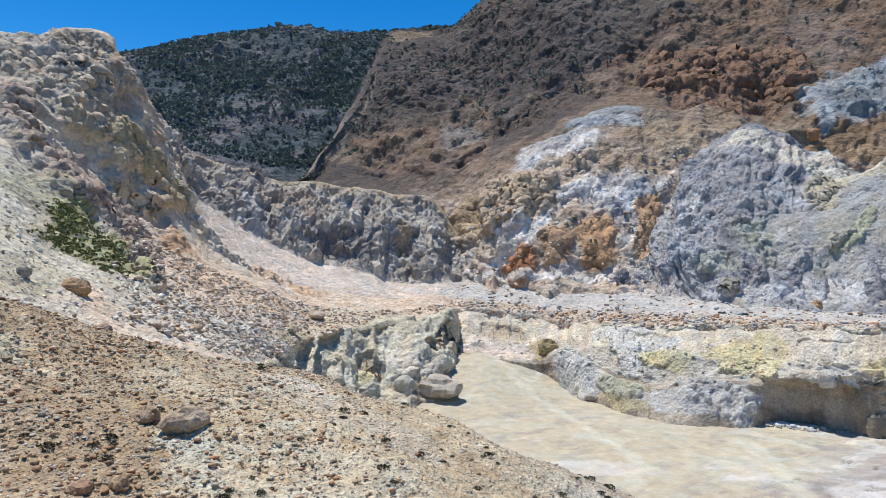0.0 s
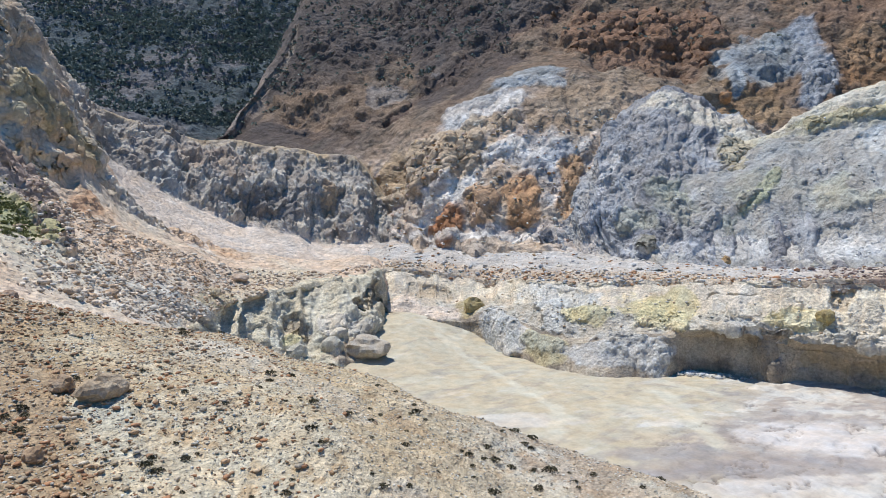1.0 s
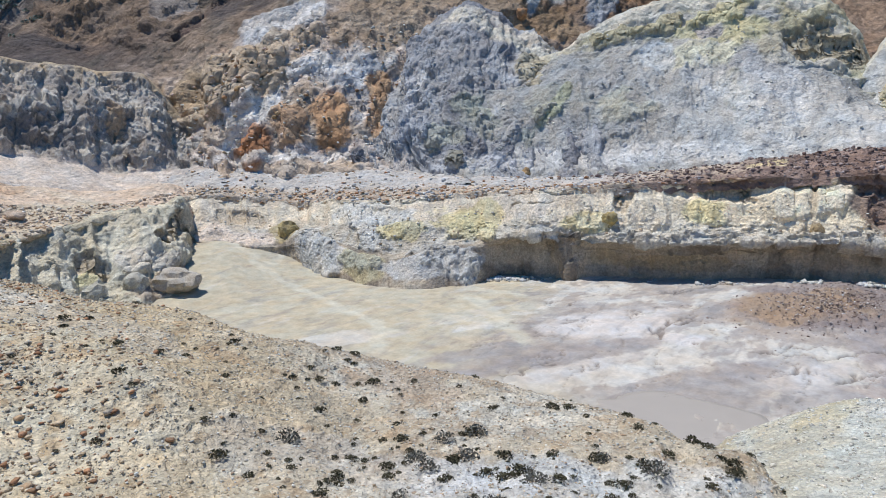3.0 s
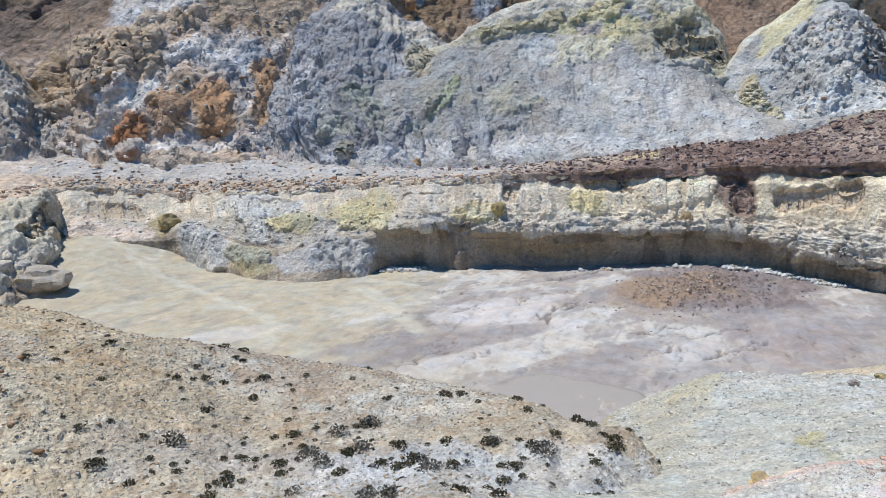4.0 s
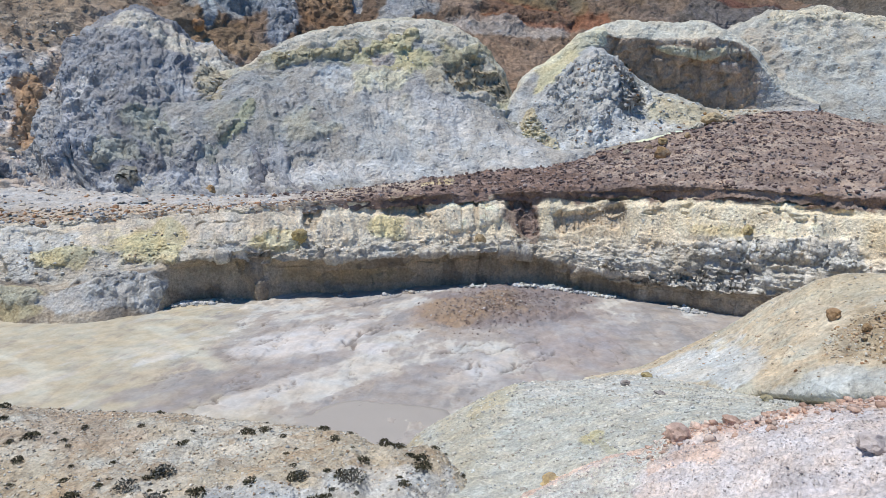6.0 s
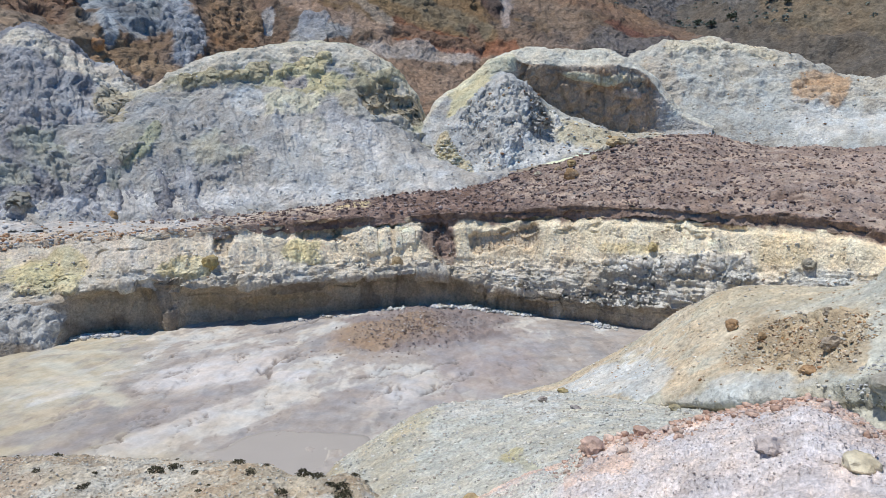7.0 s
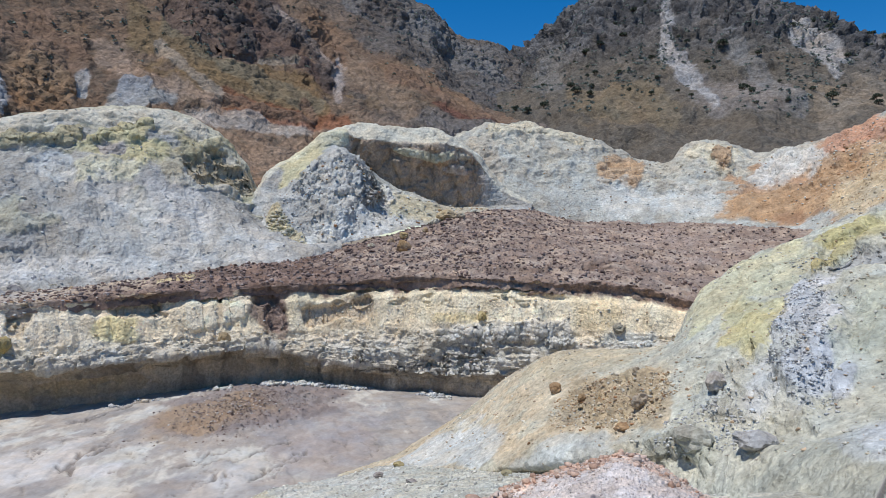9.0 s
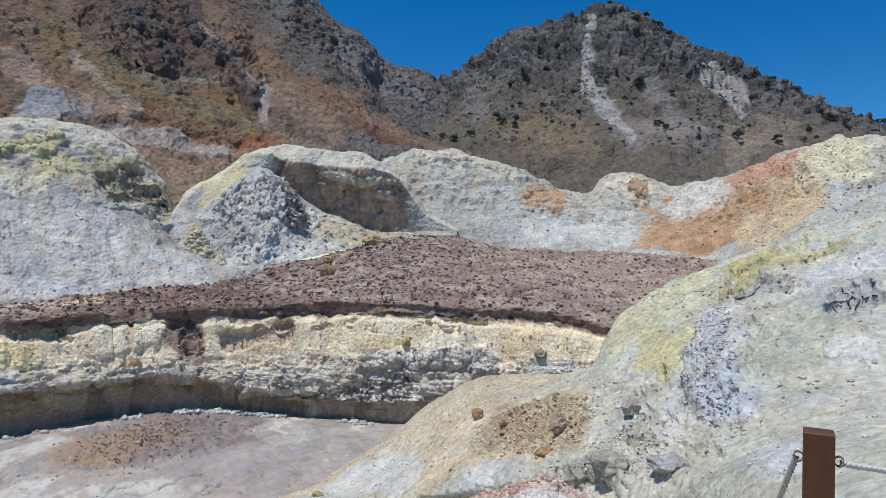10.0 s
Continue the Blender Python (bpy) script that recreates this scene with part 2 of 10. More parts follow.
class Marks:
    """Outcrops, chutes, ledges, stains and painted shade on a piece of land, each a ragged band through places (u, v).
    """

    def __init__(self, land, tint, size):
        self.land, self.tint, self.size = land, np.array(tint, dtype=float), size
        self.relief = np.zeros(len(land.u))

    def __call__(self, places, ru, rv, push, rough, colour, strength, seed):
        land, a = self.land, np.array(places)
        lo, hi = a.min(axis=0) - (2.2 * ru, 2.2 * rv), a.max(axis=0) + (2.2 * ru, 2.2 * rv)
        i = np.flatnonzero((land.u > lo[0]) & (land.u < hi[0]) & (land.v > lo[1]) & (land.v < hi[1]))
        p, best = land.p[i], np.full(len(i), 9.0)
        for (u0, v0), (u1, v1) in zip(places, places[1:] or places):
            x, y, dx, dy = (land.u[i] - u0) / ru, (land.v[i] - v0) / rv, (u1 - u0) / ru, (v1 - v0) / rv
            t = np.clip((x * dx + y * dy) / (dx * dx + dy * dy + 1e-9), 0, 1)
            best = np.minimum(best, np.hypot(x - t * dx, y - t * dy))
        near = best < 1.95
        i, p, best = i[near], p[near], best[near]
        w = 1 - ramp(best + 0.55 * fbm(p, self.size, 4, 400 + seed, 0.6), 0.7, 1.1)
        grain = 1 + 0.16 * fbm(p, self.size * 0.4, 3, 600 + seed)
        self.tint[i] = mixed(self.tint[i], np.array(colour) * grain[:, None], w * strength)
        self.relief[i] += w * push
        if rough:
            self.relief[i] += w * rough * (0.75 * ridged(p * (1, 1, 0.4), self.size * 0.6, 4, 700 + seed) + 0.45 * blocky(p * (1, 1, 0.6), self.size * 0.3, 800 + seed))

    def settle(self):
        self.land.push(self.relief)
        return self.tint


def muted(tint, amount):
    """The tint drawn towards the grey of its own lightness."""
    grey = (np.asarray(tint) @ (0.3, 0.59, 0.11))[..., None] * (1.01, 1.0, 0.985)
    return np.asarray(tint) * (1 - amount) + grey * amount


def marker(land, tint, size):
    return Marks(land, tint, size)


# ---- the crater floor ----
def along(p, x0, y0, x1, y1):
    """Distance in plan from the points p to the segment."""
    d = np.array((x1 - x0, y1 - y0))
    t = np.clip(((p[:, :2] - (x0, y0)) @ d) / (d @ d), 0, 1)
    return np.linalg.norm(p[:, :2] - (x0, y0) - t[:, None] * d, axis=1)


RUNNELS = [(37.6, 84.2, 34.5, 62.8, 1.6), (4.3, 136.1, 17.2, 99.2, 1.2), (17.2, 99.2, 22.7, 72.8, 1.0),
           (21.7, 127.2, 12.2, 109.4, 0.9), (44.5, 80.4, 39.7, 88.6, 1.2), (23, 77.9, 18.7, 67.9, 1.5)]
CRACKS = [(49.3, 60, 49, 58, 0.35), (49, 58, 52.4, 60.5, 0.4), (52.3, 59.9, 57.5, 60.9, 0.35),
          (60.5, 71.2, 72, 71.5, 0.5), (53.7, 47.9, 58.5, 46.5, 0.4), (55.1, 39.5, 61, 39.6, 0.35),
          (42.4, 67.5, 46.5, 67.9, 0.25), (55.6, 38.5, 58.8, 39.1, 0.25),
          (47.4, 56.5, 53.0, 61.0, 0.5), (52.0, 58.8, 56.2, 60.0, 0.4), (60.8, 71.8, 65.6, 72.6, 0.6),
          (65.6, 72.6, 70.2, 71.2, 0.5), (55.6, 44.1, 63.9, 42.5, 0.4), (53.2, 38.9, 57.4, 40.4, 0.4), (54.5, 37.5, 57.0, 38.1, 0.35),
          (41.7, 66.4, 48.4, 68.5, 0.3), (58.7, 38.7, 62.3, 39.1, 0.3), (53.3, 48.9, 56.0, 44.7, 0.3), (27.3, 55.0, 33.6, 55.2, 0.3)]


def crater_floor():
    nx, ny = 680, 620
    x, y = np.meshgrid(np.linspace(-24, 106, nx), np.linspace(22, 142, ny))
    land = Land(None, nx, ny, grid=np.stack([x, y, np.full_like(x, -22.4)], -1))
    p = land.p
    dome = np.exp(-(((p[:, 0] - 75) / 16) ** 2 + ((p[:, 1] - 55) / 13) ** 2))
    inlet = ramp(p[:, 1] - 0.9 * np.maximum(p[:, 0] - 8, 0), 92, 130)
    turned = np.stack([0.8 * p[:, 0] + 0.6 * p[:, 1], 0.8 * p[:, 1] - 0.6 * p[:, 0], p[:, 2]], -1)
    n1, n2, n3, n4 = fbm(p, 22, 5, 11), fbm(p * (1, 2.2, 1), 11, 6, 12, 0.6), fbm(p, 4, 5, 13), fbm(turned * (1, 2.6, 1), 5, 6, 14, 0.6)
    n5 = ridged(turned * (1, 3.0, 1) + np.stack([n3, n4, 0 * n3], -1), 6, 5, 15)
    bend = p + np.stack([1.2 * n3, 1.2 * n4, 0 * n3], -1)
    land.lift(1.9 * dome + 5.4 * inlet + 0.16 * n1 + 0.10 * ridged(p * (1, 2, 1), 5, 4, 8) + 0.3 * ramp(dome, 0.3, 0.6) * blocky(p, 0.8, 5))
    east = p[:, 0] * 0.85 - p[:, 1] * 0.5 + 8 * n1
    broken = ramp(east, -8, 6) * ramp(n2 + n1, -0.4, 0.2)
    land.lift(broken * (0.16 * blocky(turned * (1, 2.4, 1) + np.stack([n3, n4, 0 * n3], -1), 9, 16) + 0.07 * blocky(turned * (1, 2.0, 1), 3.2, 17)))
    crack = sum(1 - ramp(along(p + np.stack([1.4 * n3, 1.4 * n4, 0 * n3], -1), *c[:4]), c[4] * 0.25, c[4] * 0.7) for c in CRACKS)
    line = np.abs(fbm(turned * (1, 2.2, 1), 13, 5, 18, 0.6))
    crack = np.clip(crack + (1 - ramp(line, 0.004, 0.022)) * ramp(n4 + 0.5 * n1, 0.05, 0.3) * broken, 0, 1)
    land.lift(-0.28 * crack)
    tint = mixed((0.575, 0.525, 0.40), (0.47, 0.435, 0.40), ramp(east, -6, 10))
    tint = mixed(tint, (0.60, 0.565, 0.445), ramp(n2 - 0.3 * n3, 0.0, 0.5) * (1 - ramp(east, -6, 8)) * 0.8)
    tint = mixed(tint, (0.43, 0.40, 0.35), ramp(n4, 0.15, 0.5) * (1 - ramp(east, -2, 8)) * 0.5)
    tint = mixed(tint, WHITE, ramp(n2 + 0.5 * n4, 0.3, 0.55) * ramp(east, -12, 0) * 0.8)
    tint = mixed(tint, (0.36, 0.335, 0.315), ramp(-n2 + 0.7 * n4, 0.22, 0.45) * ramp(east, -10, 4) * 0.7)
    tint = mixed(tint, (0.36, 0.33, 0.31), ramp(n5 + 0.3 * n4, 0.5, 0.8) * 0.4)
    tint = mixed(tint, (0.64, 0.61, 0.54), ramp(-n5 + 0.5 * n2, 0.55, 0.9) * 0.5)
    for x0, y0, rx, ry, colour, k in ((46, 63.6, 9, 6, (0.68, 0.65, 0.62), 0.8), (15.2, 74.4, 6, 2.2, (0.66, 0.64, 0.58), 0.8),
                                      (32.2, 58.6, 9, 2.5, (0.37, 0.34, 0.32), 0.7), (30.6, 52.5, 7, 2.5, (0.66, 0.62, 0.54), 0.7),
                                      (51.3, 42, 4, 3, (0.66, 0.63, 0.60), 0.6), (49.3, 56, 1.6, 1.4, (0.74, 0.72, 0.70), 0.9),
                                      (63.7, 37.4, 10, 5, (0.45, 0.40, 0.38), 0.6),
                                      (36.5, 56.6, 11, 2.2, (0.38, 0.355, 0.345), 0.8), (28, 61.8, 8, 1.8, (0.40, 0.375, 0.355), 0.8),
                                      (34.5, 53.2, 8, 1.6, (0.64, 0.615, 0.585), 0.7), (45.3, 63.3, 5, 4.5, (0.70, 0.675, 0.65), 0.8),
                                      (50.1, 54.6, 1.8, 1.4, (0.72, 0.70, 0.68), 0.9), (16.8, 72.2, 8, 1.6, (0.64, 0.615, 0.56), 0.8),
                                      (49.5, 45, 6, 2.4, (0.41, 0.38, 0.365), 0.7), (54.5, 41.4, 4, 1.8, (0.63, 0.605, 0.58), 0.8),
                                      (71, 41, 10, 6, (0.40, 0.365, 0.36), 0.6), (41.5, 43.2, 3.5, 3, (0.43, 0.40, 0.375), 0.7)):
        d = np.hypot((p[:, 0] - x0) / rx, (p[:, 1] - y0) / ry) + 0.45 * n3 + 0.25 * n4
        tint = mixed(tint, colour, (1 - ramp(d, 0.7, 1.1)) * k)
    for c in RUNNELS:
        tint = mixed(tint, (0.67, 0.64, 0.52), (1 - ramp(along(bend, *c[:4]), c[4] * 0.4, c[4])) * 0.75)
    tint = mixed(tint, (0.27, 0.225, 0.215), ramp(dome + 0.22 * n3, 0.38, 0.62) * 0.8)
    d = np.hypot((p[:, 0] - 68) / 10, (p[:, 1] - 56) / 6.5) + 0.4 * n3
    tint = mixed(tint, (0.42, 0.31, 0.21), (1 - ramp(d, 0.7, 1.2)) * 0.8)
    tint = mixed(tint, (0.20, 0.175, 0.16), crack * 0.75)
    tint = tint * (0.825, 0.80, 0.785)
    return land, land.mesh("crater_floor", tint, CLAY, "cracked pale mud floor of the crater with dried runnels", "ground")


floor_land, _ = crater_floor()


# ---- the open country all round, and the path on the rim ----
def country():
    r, a = np.meshgrid(np.concatenate([[0.01], np.geomspace(3, 4500, 90)]), np.linspace(0, math.tau, 181), indexing="ij")
    x, y = r * np.sin(a), r * np.cos(a)
    back = ramp(-y - 0.25 * np.abs(x), -2, 12)
    z = -24.5 * (1 - back) - 0.5 - back * np.minimum(0.06 * r, 24)
    land = Land(None, 181, 91, grid=np.stack([x, y, z], -1))
    p = land.p
    tint = mixed((0.40, 0.33, 0.24), (0.26, 0.20, 0.14), ramp(fbm(p, 60, 5, 201), -0.3, 0.4))
    land.mesh("ground", tint, EARTH_FAR, "dry stony ground reaching to the horizon", "ground")
    r, a = np.meshgrid(np.linspace(0.0, 14, 90), np.linspace(-math.pi, math.pi, 181), indexing="ij")
    bearing = np.degrees(a)
    edge = 1.75 + 1.6 * ramp(bearing, 78, 96) + 10 * ramp(np.abs(bearing - 15), 105, 135)
    land = Land(None, 181, 90, grid=np.stack([r * np.sin(a), r * np.cos(a), -0.62 * np.maximum(r - edge, 0)], -1))
    land.lift(0.03 * fbm(land.p, 0.8, 4, 203))
    tint = mixed((0.48, 0.42, 0.33), (0.40, 0.32, 0.22), ramp(fbm(land.p, 2, 5, 204), -0.3, 0.4))
    land.mesh("path", tint, EARTH_PINK, "trodden gravel path along the crater rim", "path")


country()

# ---- near slope below the path ----
near_slope_a = [(-1.42, 0.74, -0.05), (-1.33, 0.89, -0.05), (-1.22, 1.04, -0.05), (-1.09, 1.17, -0.05), (-0.95, 1.28, -0.05), (-0.88, 1.34, -0.05), (-0.79, 1.39, -0.05), (-0.71, 1.44, -0.05), (-0.6, 1.48, -0.05), (-0.49, 1.52, -0.05), (-0.31, 1.57, -0.05), (-0.19, 1.59, -0.05), (-0.09, 1.6, -0.05), (0.02, 1.6, -0.05), (0.16, 1.59, -0.05), (0.26, 1.58, -0.05), (0.36, 1.56, -0.05), (0.5, 1.52, -0.05), (0.6, 1.48, -0.05), (0.69, 1.44, -0.05), (0.78, 1.39, -0.05), (0.87, 1.34, -0.05), (1.03, 1.23, -0.05), (1.07, 1.19, -0.05), (1.13, 1.13, -0.05), (1.18, 1.08, -0.05), (1.22, 1.03, -0.05), (1.26, 0.99, -0.05)]
near_slope_b = [(-19.5, 10.2, -5.8), (-19.3, 13, -6.1), (-18.7, 15.9, -6.3), (-17.6, 18.8, -6.6), (-16.1, 21.7, -6.9), (-14.3, 21.6, -7.1), (-12.2, 21.4, -7.4), (-10.4, 21.2, -7.7), (-8.5, 21.1, -8.3), (-6.7, 20.9, -8.7), (-4.1, 21, -9.3), (-2.5, 20.8, -9.6), (-1.1, 20.8, -9.8), (0.3, 20.7, -10.1), (2, 20.5, -10.3), (3.3, 20.1, -10.5), (4.6, 19.7, -10.6), (6.2, 18.9, -10.7), (7.4, 18.3, -10.7), (8.5, 17.6, -10.8), (9.8, 17.4, -10.4), (10.7, 16.5, -10.5), (12.3, 14.7, -10.7), (12.8, 14.1, -10.7), (13.5, 13.5, -10.7), (14.1, 12.9, -11.1), (14.6, 12.4, -11.7), (15, 11.8, -11.8)]
near_slope_c = [(-30.2, 15.7, -4.9), (-29, 19.5, -4.9), (-27.4, 23.3, -4.9), (-25.3, 27, -4.8), (-22.7, 30.5, -4.8), (-20.9, 31.7, -5.2), (-18.9, 33, -5.6), (-16.8, 34.1, -6), (-14.2, 35.2, -6.5), (-11.4, 35.2, -6.9), (-6.8, 34.4, -7.5), (-4, 33, -7.8), (-1.7, 31.8, -8.3), (0.4, 31.4, -9.3), (3, 30.7, -10.5), (5, 30, -11.4), (6.8, 29.2, -12.3), (9.1, 27.9, -12.3), (10.8, 26.8, -12.3), (12.3, 25.6, -12.3), (13.6, 24.3, -12.3), (14.8, 22.8, -12.1), (16.7, 20, -11.9), (17.4, 19.1, -12.3), (17.8, 17.7, -12), (18.2, 16.6, -12.6), (18.5, 15.7, -13), (18.9, 14.9, -13.2)]
near_slope_d = [(-39, 20.3, -0.7), (-37.1, 25, -0.6), (-34.6, 29.5, -0.5), (-31.6, 33.8, -0.4), (-28.1, 37.7, -0.3), (-26.4, 40.1, -1.4), (-24.8, 43.4, -2.9), (-22.9, 46.7, -4.4), (-19.9, 49.1, -5.8), (-16.6, 51.4, -7.2), (-10.2, 52, -8.1), (-6, 49.6, -9.4), (-2.6, 47.9, -9.9), (0.6, 45, -9.9), (4, 40.8, -10.8), (6.7, 40.5, -11.6), (9.3, 39.9, -12.4), (12.5, 38, -13.2), (14.6, 36.2, -13.4), (16.5, 34.3, -13.6), (18.1, 32.3, -13.8), (19.6, 30.2, -13.9), (21.2, 25.3, -13.5), (20.9, 23, -13.3), (21.3, 21.2, -13), (21.9, 19.9, -12.7), (21.8, 18.5, -13.2), (21.3, 16.8, -13.8)]
near_slope_e = [(-47, 24.5, -9.7), (-44.6, 30, -9.6), (-41.5, 35.3, -9.5), (-37.8, 40.3, -9.4), (-33.4, 44.9, -9.3), (-31.4, 47.6, -10.4), (-29.3, 51.2, -11.9), (-26.9, 54.7, -13.4), (-23.3, 57.5, -14.8), (-19.4, 59.9, -16.2), (-12, 60.8, -17.1), (-7.1, 58.6, -18.4), (-3.1, 56.9, -18.9), (0.7, 54, -18.9), (4.9, 49.8, -19.8), (8.1, 49.3, -20.6), (11.4, 48.7, -21.4), (15.3, 46.6, -22.2), (17.9, 44.6, -22.4), (20.4, 42.4, -22.6), (22.6, 40.1, -22.8), (24.5, 37.8, -22.9), (27, 32.2, -22.5), (26.9, 29.7, -22.3), (27.7, 27.5, -22), (28.5, 26, -21.7), (28.7, 24.3, -22.2), (28.4, 22.3, -22.8)]
near_slope_f = [(-55, 28.6, -23.2), (-52, 35, -23.2), (-48.3, 41.2, -23.2), (-43.9, 46.9, -23.2), (-38.8, 52.2, -23.2), (-36.3, 55.1, -23.2), (-33.8, 59, -23.2), (-30.9, 62.8, -23.2), (-26.6, 65.8, -23.2), (-22.1, 68.5, -23.2), (-13.7, 69.7, -23.2), (-8.2, 67.5, -23.2), (-3.5, 65.9, -23.2), (0.8, 63, -23.2), (5.7, 58.7, -23.2), (9.6, 58.2, -23.2), (13.4, 57.5, -23.2), (18.1, 55.1, -23.2), (21.3, 52.9, -23.2), (24.3, 50.5, -23.2), (27, 48, -23.2), (29.4, 45.3, -23.2), (32.8, 39.1, -23.2), (33, 36.3, -23.2), (34.1, 33.9, -23.2), (35.2, 32.1, -23.2), (35.6, 30.1, -23.2), (35.4, 27.9, -23.2)]
near_slope_rails = [near_slope_a, near_slope_b, near_slope_c, near_slope_d, near_slope_e, near_slope_f]
land = Land(near_slope_rails, 700, 460)
land.lift(0.35 * fbm(land.p, 8, 4, 21) * ramp(land.v, 0.1, 0.3) * (1 - 0.7 * ramp(land.v, 0.45, 0.6)))
land.push(0.09 * fbm(land.p, 1.3, 4, 22) + 0.07 * blocky(land.p, 0.5, 23) + 0.04 * blocky(land.p, 0.22, 24))
n1, n2, n3 = fbm(land.p, 7, 5, 24), fbm(land.p, 1.2, 4, 25), fbm(land.p, 0.45, 3, 26)
tint = mixed((0.56, 0.475, 0.335), (0.62, 0.565, 0.445), ramp(n1 + 0.4 * n2, -0.2, 0.5))
tint = mixed(tint, (0.42, 0.30, 0.175), ramp(n2 + 0.5 * n3, 0.15, 0.6) * 0.6)
tint = patches(land, tint, [(0.228, 0.319, 0.087, 0.118, (0.36, 0.25, 0.16), 0.6), (0.24, 0.502, 0.059, 0.08, (0.43, 0.31, 0.20), 0.6),
                            (0.206, 0.6, 0.026, 0.02, (0.46, 0.41, 0.31), 0.6), (0.303, 0.349, 0.022, 0.035, (0.60, 0.60, 0.52), 0.8),
                            (0.31, 0.31, 0.023, 0.021, (0.58, 0.58, 0.50), 0.7), (0.353, 0.517, 0.065, 0.087, (0.53, 0.45, 0.33), 0.8),
                            (0.757, 0.318, 0.054, 0.039, (0.62, 0.60, 0.54), 0.8), (0.677, 0.299, 0.058, 0.03, (0.60, 0.58, 0.52), 0.8),
                            (0.653, 0.576, 0.117, 0.04, (0.48, 0.39, 0.28), 0.6), (0.639, 0.513, 0.046, 0.054, (0.47, 0.36, 0.25), 0.6)], 2.5)
# marks: outcrops, chutes, ledges and stains
mark = marker(land, tint, 1.5)
mark([(0.701, 0.259), (0.794, 0.274), (0.872, 0.335), (0.956, 0.440)], 0.0313, 0.0825, 0, 0, (0.6, 0.58, 0.51), 0.85, 173)
mark([(0.818, 0.384), (0.877, 0.435), (0.910, 0.454)], 0.0180, 0.0451, 0, 0, (0.6, 0.58, 0.51), 0.8, 174)
mark([(0.641, 0.250), (0.701, 0.297), (0.744, 0.262)], 0.0102, 0.0320, 0, 0, (0.66, 0.645, 0.59), 0.8, 175)
mark([(0.499, 0.297), (0.573, 0.314), (0.630, 0.288)], 0.0171, 0.0436, 0, 0, (0.57, 0.52, 0.43), 0.7, 176)
mark([(0.353, 0.476), (0.407, 0.462), (0.464, 0.449)], 0.0122, 0.0361, 0, 0, (0.57, 0.52, 0.43), 0.7, 177)
mark([(0.357, 0.504), (0.381, 0.485)], 0.0042, 0.0194, 0, 0, (0.66, 0.645, 0.59), 0.6, 178)
mark([(0.206, 0.454), (0.259, 0.465), (0.307, 0.510)], 0.0077, 0.0222, 0, 0, (0.49, 0.39, 0.26), 0.6, 179)
tint = mark.settle()
# end of marks
near_land = land
land.mesh("near_slope", mixed(tint * (1.06, 1.0, 0.92), tint * (0.985, 0.99, 1.045), ramp(land.u, 0.4, 0.65)), EARTH_NEAR, "stony tan slope of crumbly earth below the path", "slope")

# ---- left hillside with crags and scree ----
left_hill_a = [(-37.3, 19.4, -0.8), (-35.3, 23.6, -0.8), (-32.9, 27.7, -0.8), (-30, 31.5, -0.8), (-26.6, 35, -0.7), (-24.8, 37.6, -2.2), (-24, 39.4, -2.9), (-23.1, 41.3, -3.7), (-21.8, 43.6, -4.7), (-21.3, 44.3, -5), (-20.4, 45.3, -5.5), (-19.3, 46.5, -6), (-18.2, 47.6, -6.5), (-16.3, 49.2, -7.4), (-19.2, 75.1, -11.5), (-20.4, 108.1, -13), (-8.3, 117.7, -11.4), (1.7, 128, -11.4), (5, 127.9, -25.2)]
left_hill_b = [(-51.5, 26.8, 1.6), (-48.2, 32.3, 2), (-44.4, 37.4, 2.4), (-40, 42, 2.8), (-35.1, 46.2, 3.2), (-31.9, 48.4, 2), (-31, 50.9, 1), (-29.8, 53.4, -0.1), (-28.4, 56.8, -1.4), (-27.9, 58, -1.9), (-27, 60.1, -2.7), (-25.9, 62.4, -3.7), (-24.9, 65.2, -4.8), (-23.1, 69.7, -6.7), (-21.7, 84.8, -10), (-19.4, 103.1, -11.8), (-8.5, 120.7, -10.6), (1.8, 130, -10.7), (5, 129.9, -24.5)]
left_hill_c = [(-65.6, 34.2, 7.3), (-61.5, 41.2, 7.6), (-56.6, 47.7, 8), (-51, 53.6, 8.3), (-44.8, 58.9, 8.6), (-41.3, 62.6, 7.4), (-39.9, 65.4, 5.6), (-38.3, 68.5, 3.7), (-36.6, 73.3, 2.2), (-36, 74.8, 1.7), (-34.8, 77.5, 0.7), (-33.6, 80.9, -0.6), (-32.2, 84.3, -2), (-29.7, 89.5, -4.4), (-26.1, 102, -7.2), (-21.5, 114, -10), (-8.7, 123.7, -10.4), (1.8, 133, -10.5), (5.1, 132.9, -23.4)]
left_hill_d = [(-82.0, 42.6, 17.6), (-76.8, 51.5, 17.7), (-70.7, 59.5, 17.7), (-63.7, 67.0, 17.7), (-56.0, 73.5, 17.8), (-52.1, 78.9, 17.6), (-49.8, 81.8, 16.5), (-47.6, 85.0, 14.7), (-44.8, 89.8, 10.6), (-44.0, 91.5, 9.3), (-42.6, 94.8, 6.8), (-40.8, 98.3, 4.1), (-38.6, 101.2, 1.8), (-35.3, 106.2, -1.4), (-29.4, 114.6, -4.9), (-23.0, 121.9, -8.2), (-9.2, 129.7, -10.0), (1.8, 137.0, -10.0), (5.3, 136.9, -22.5)]
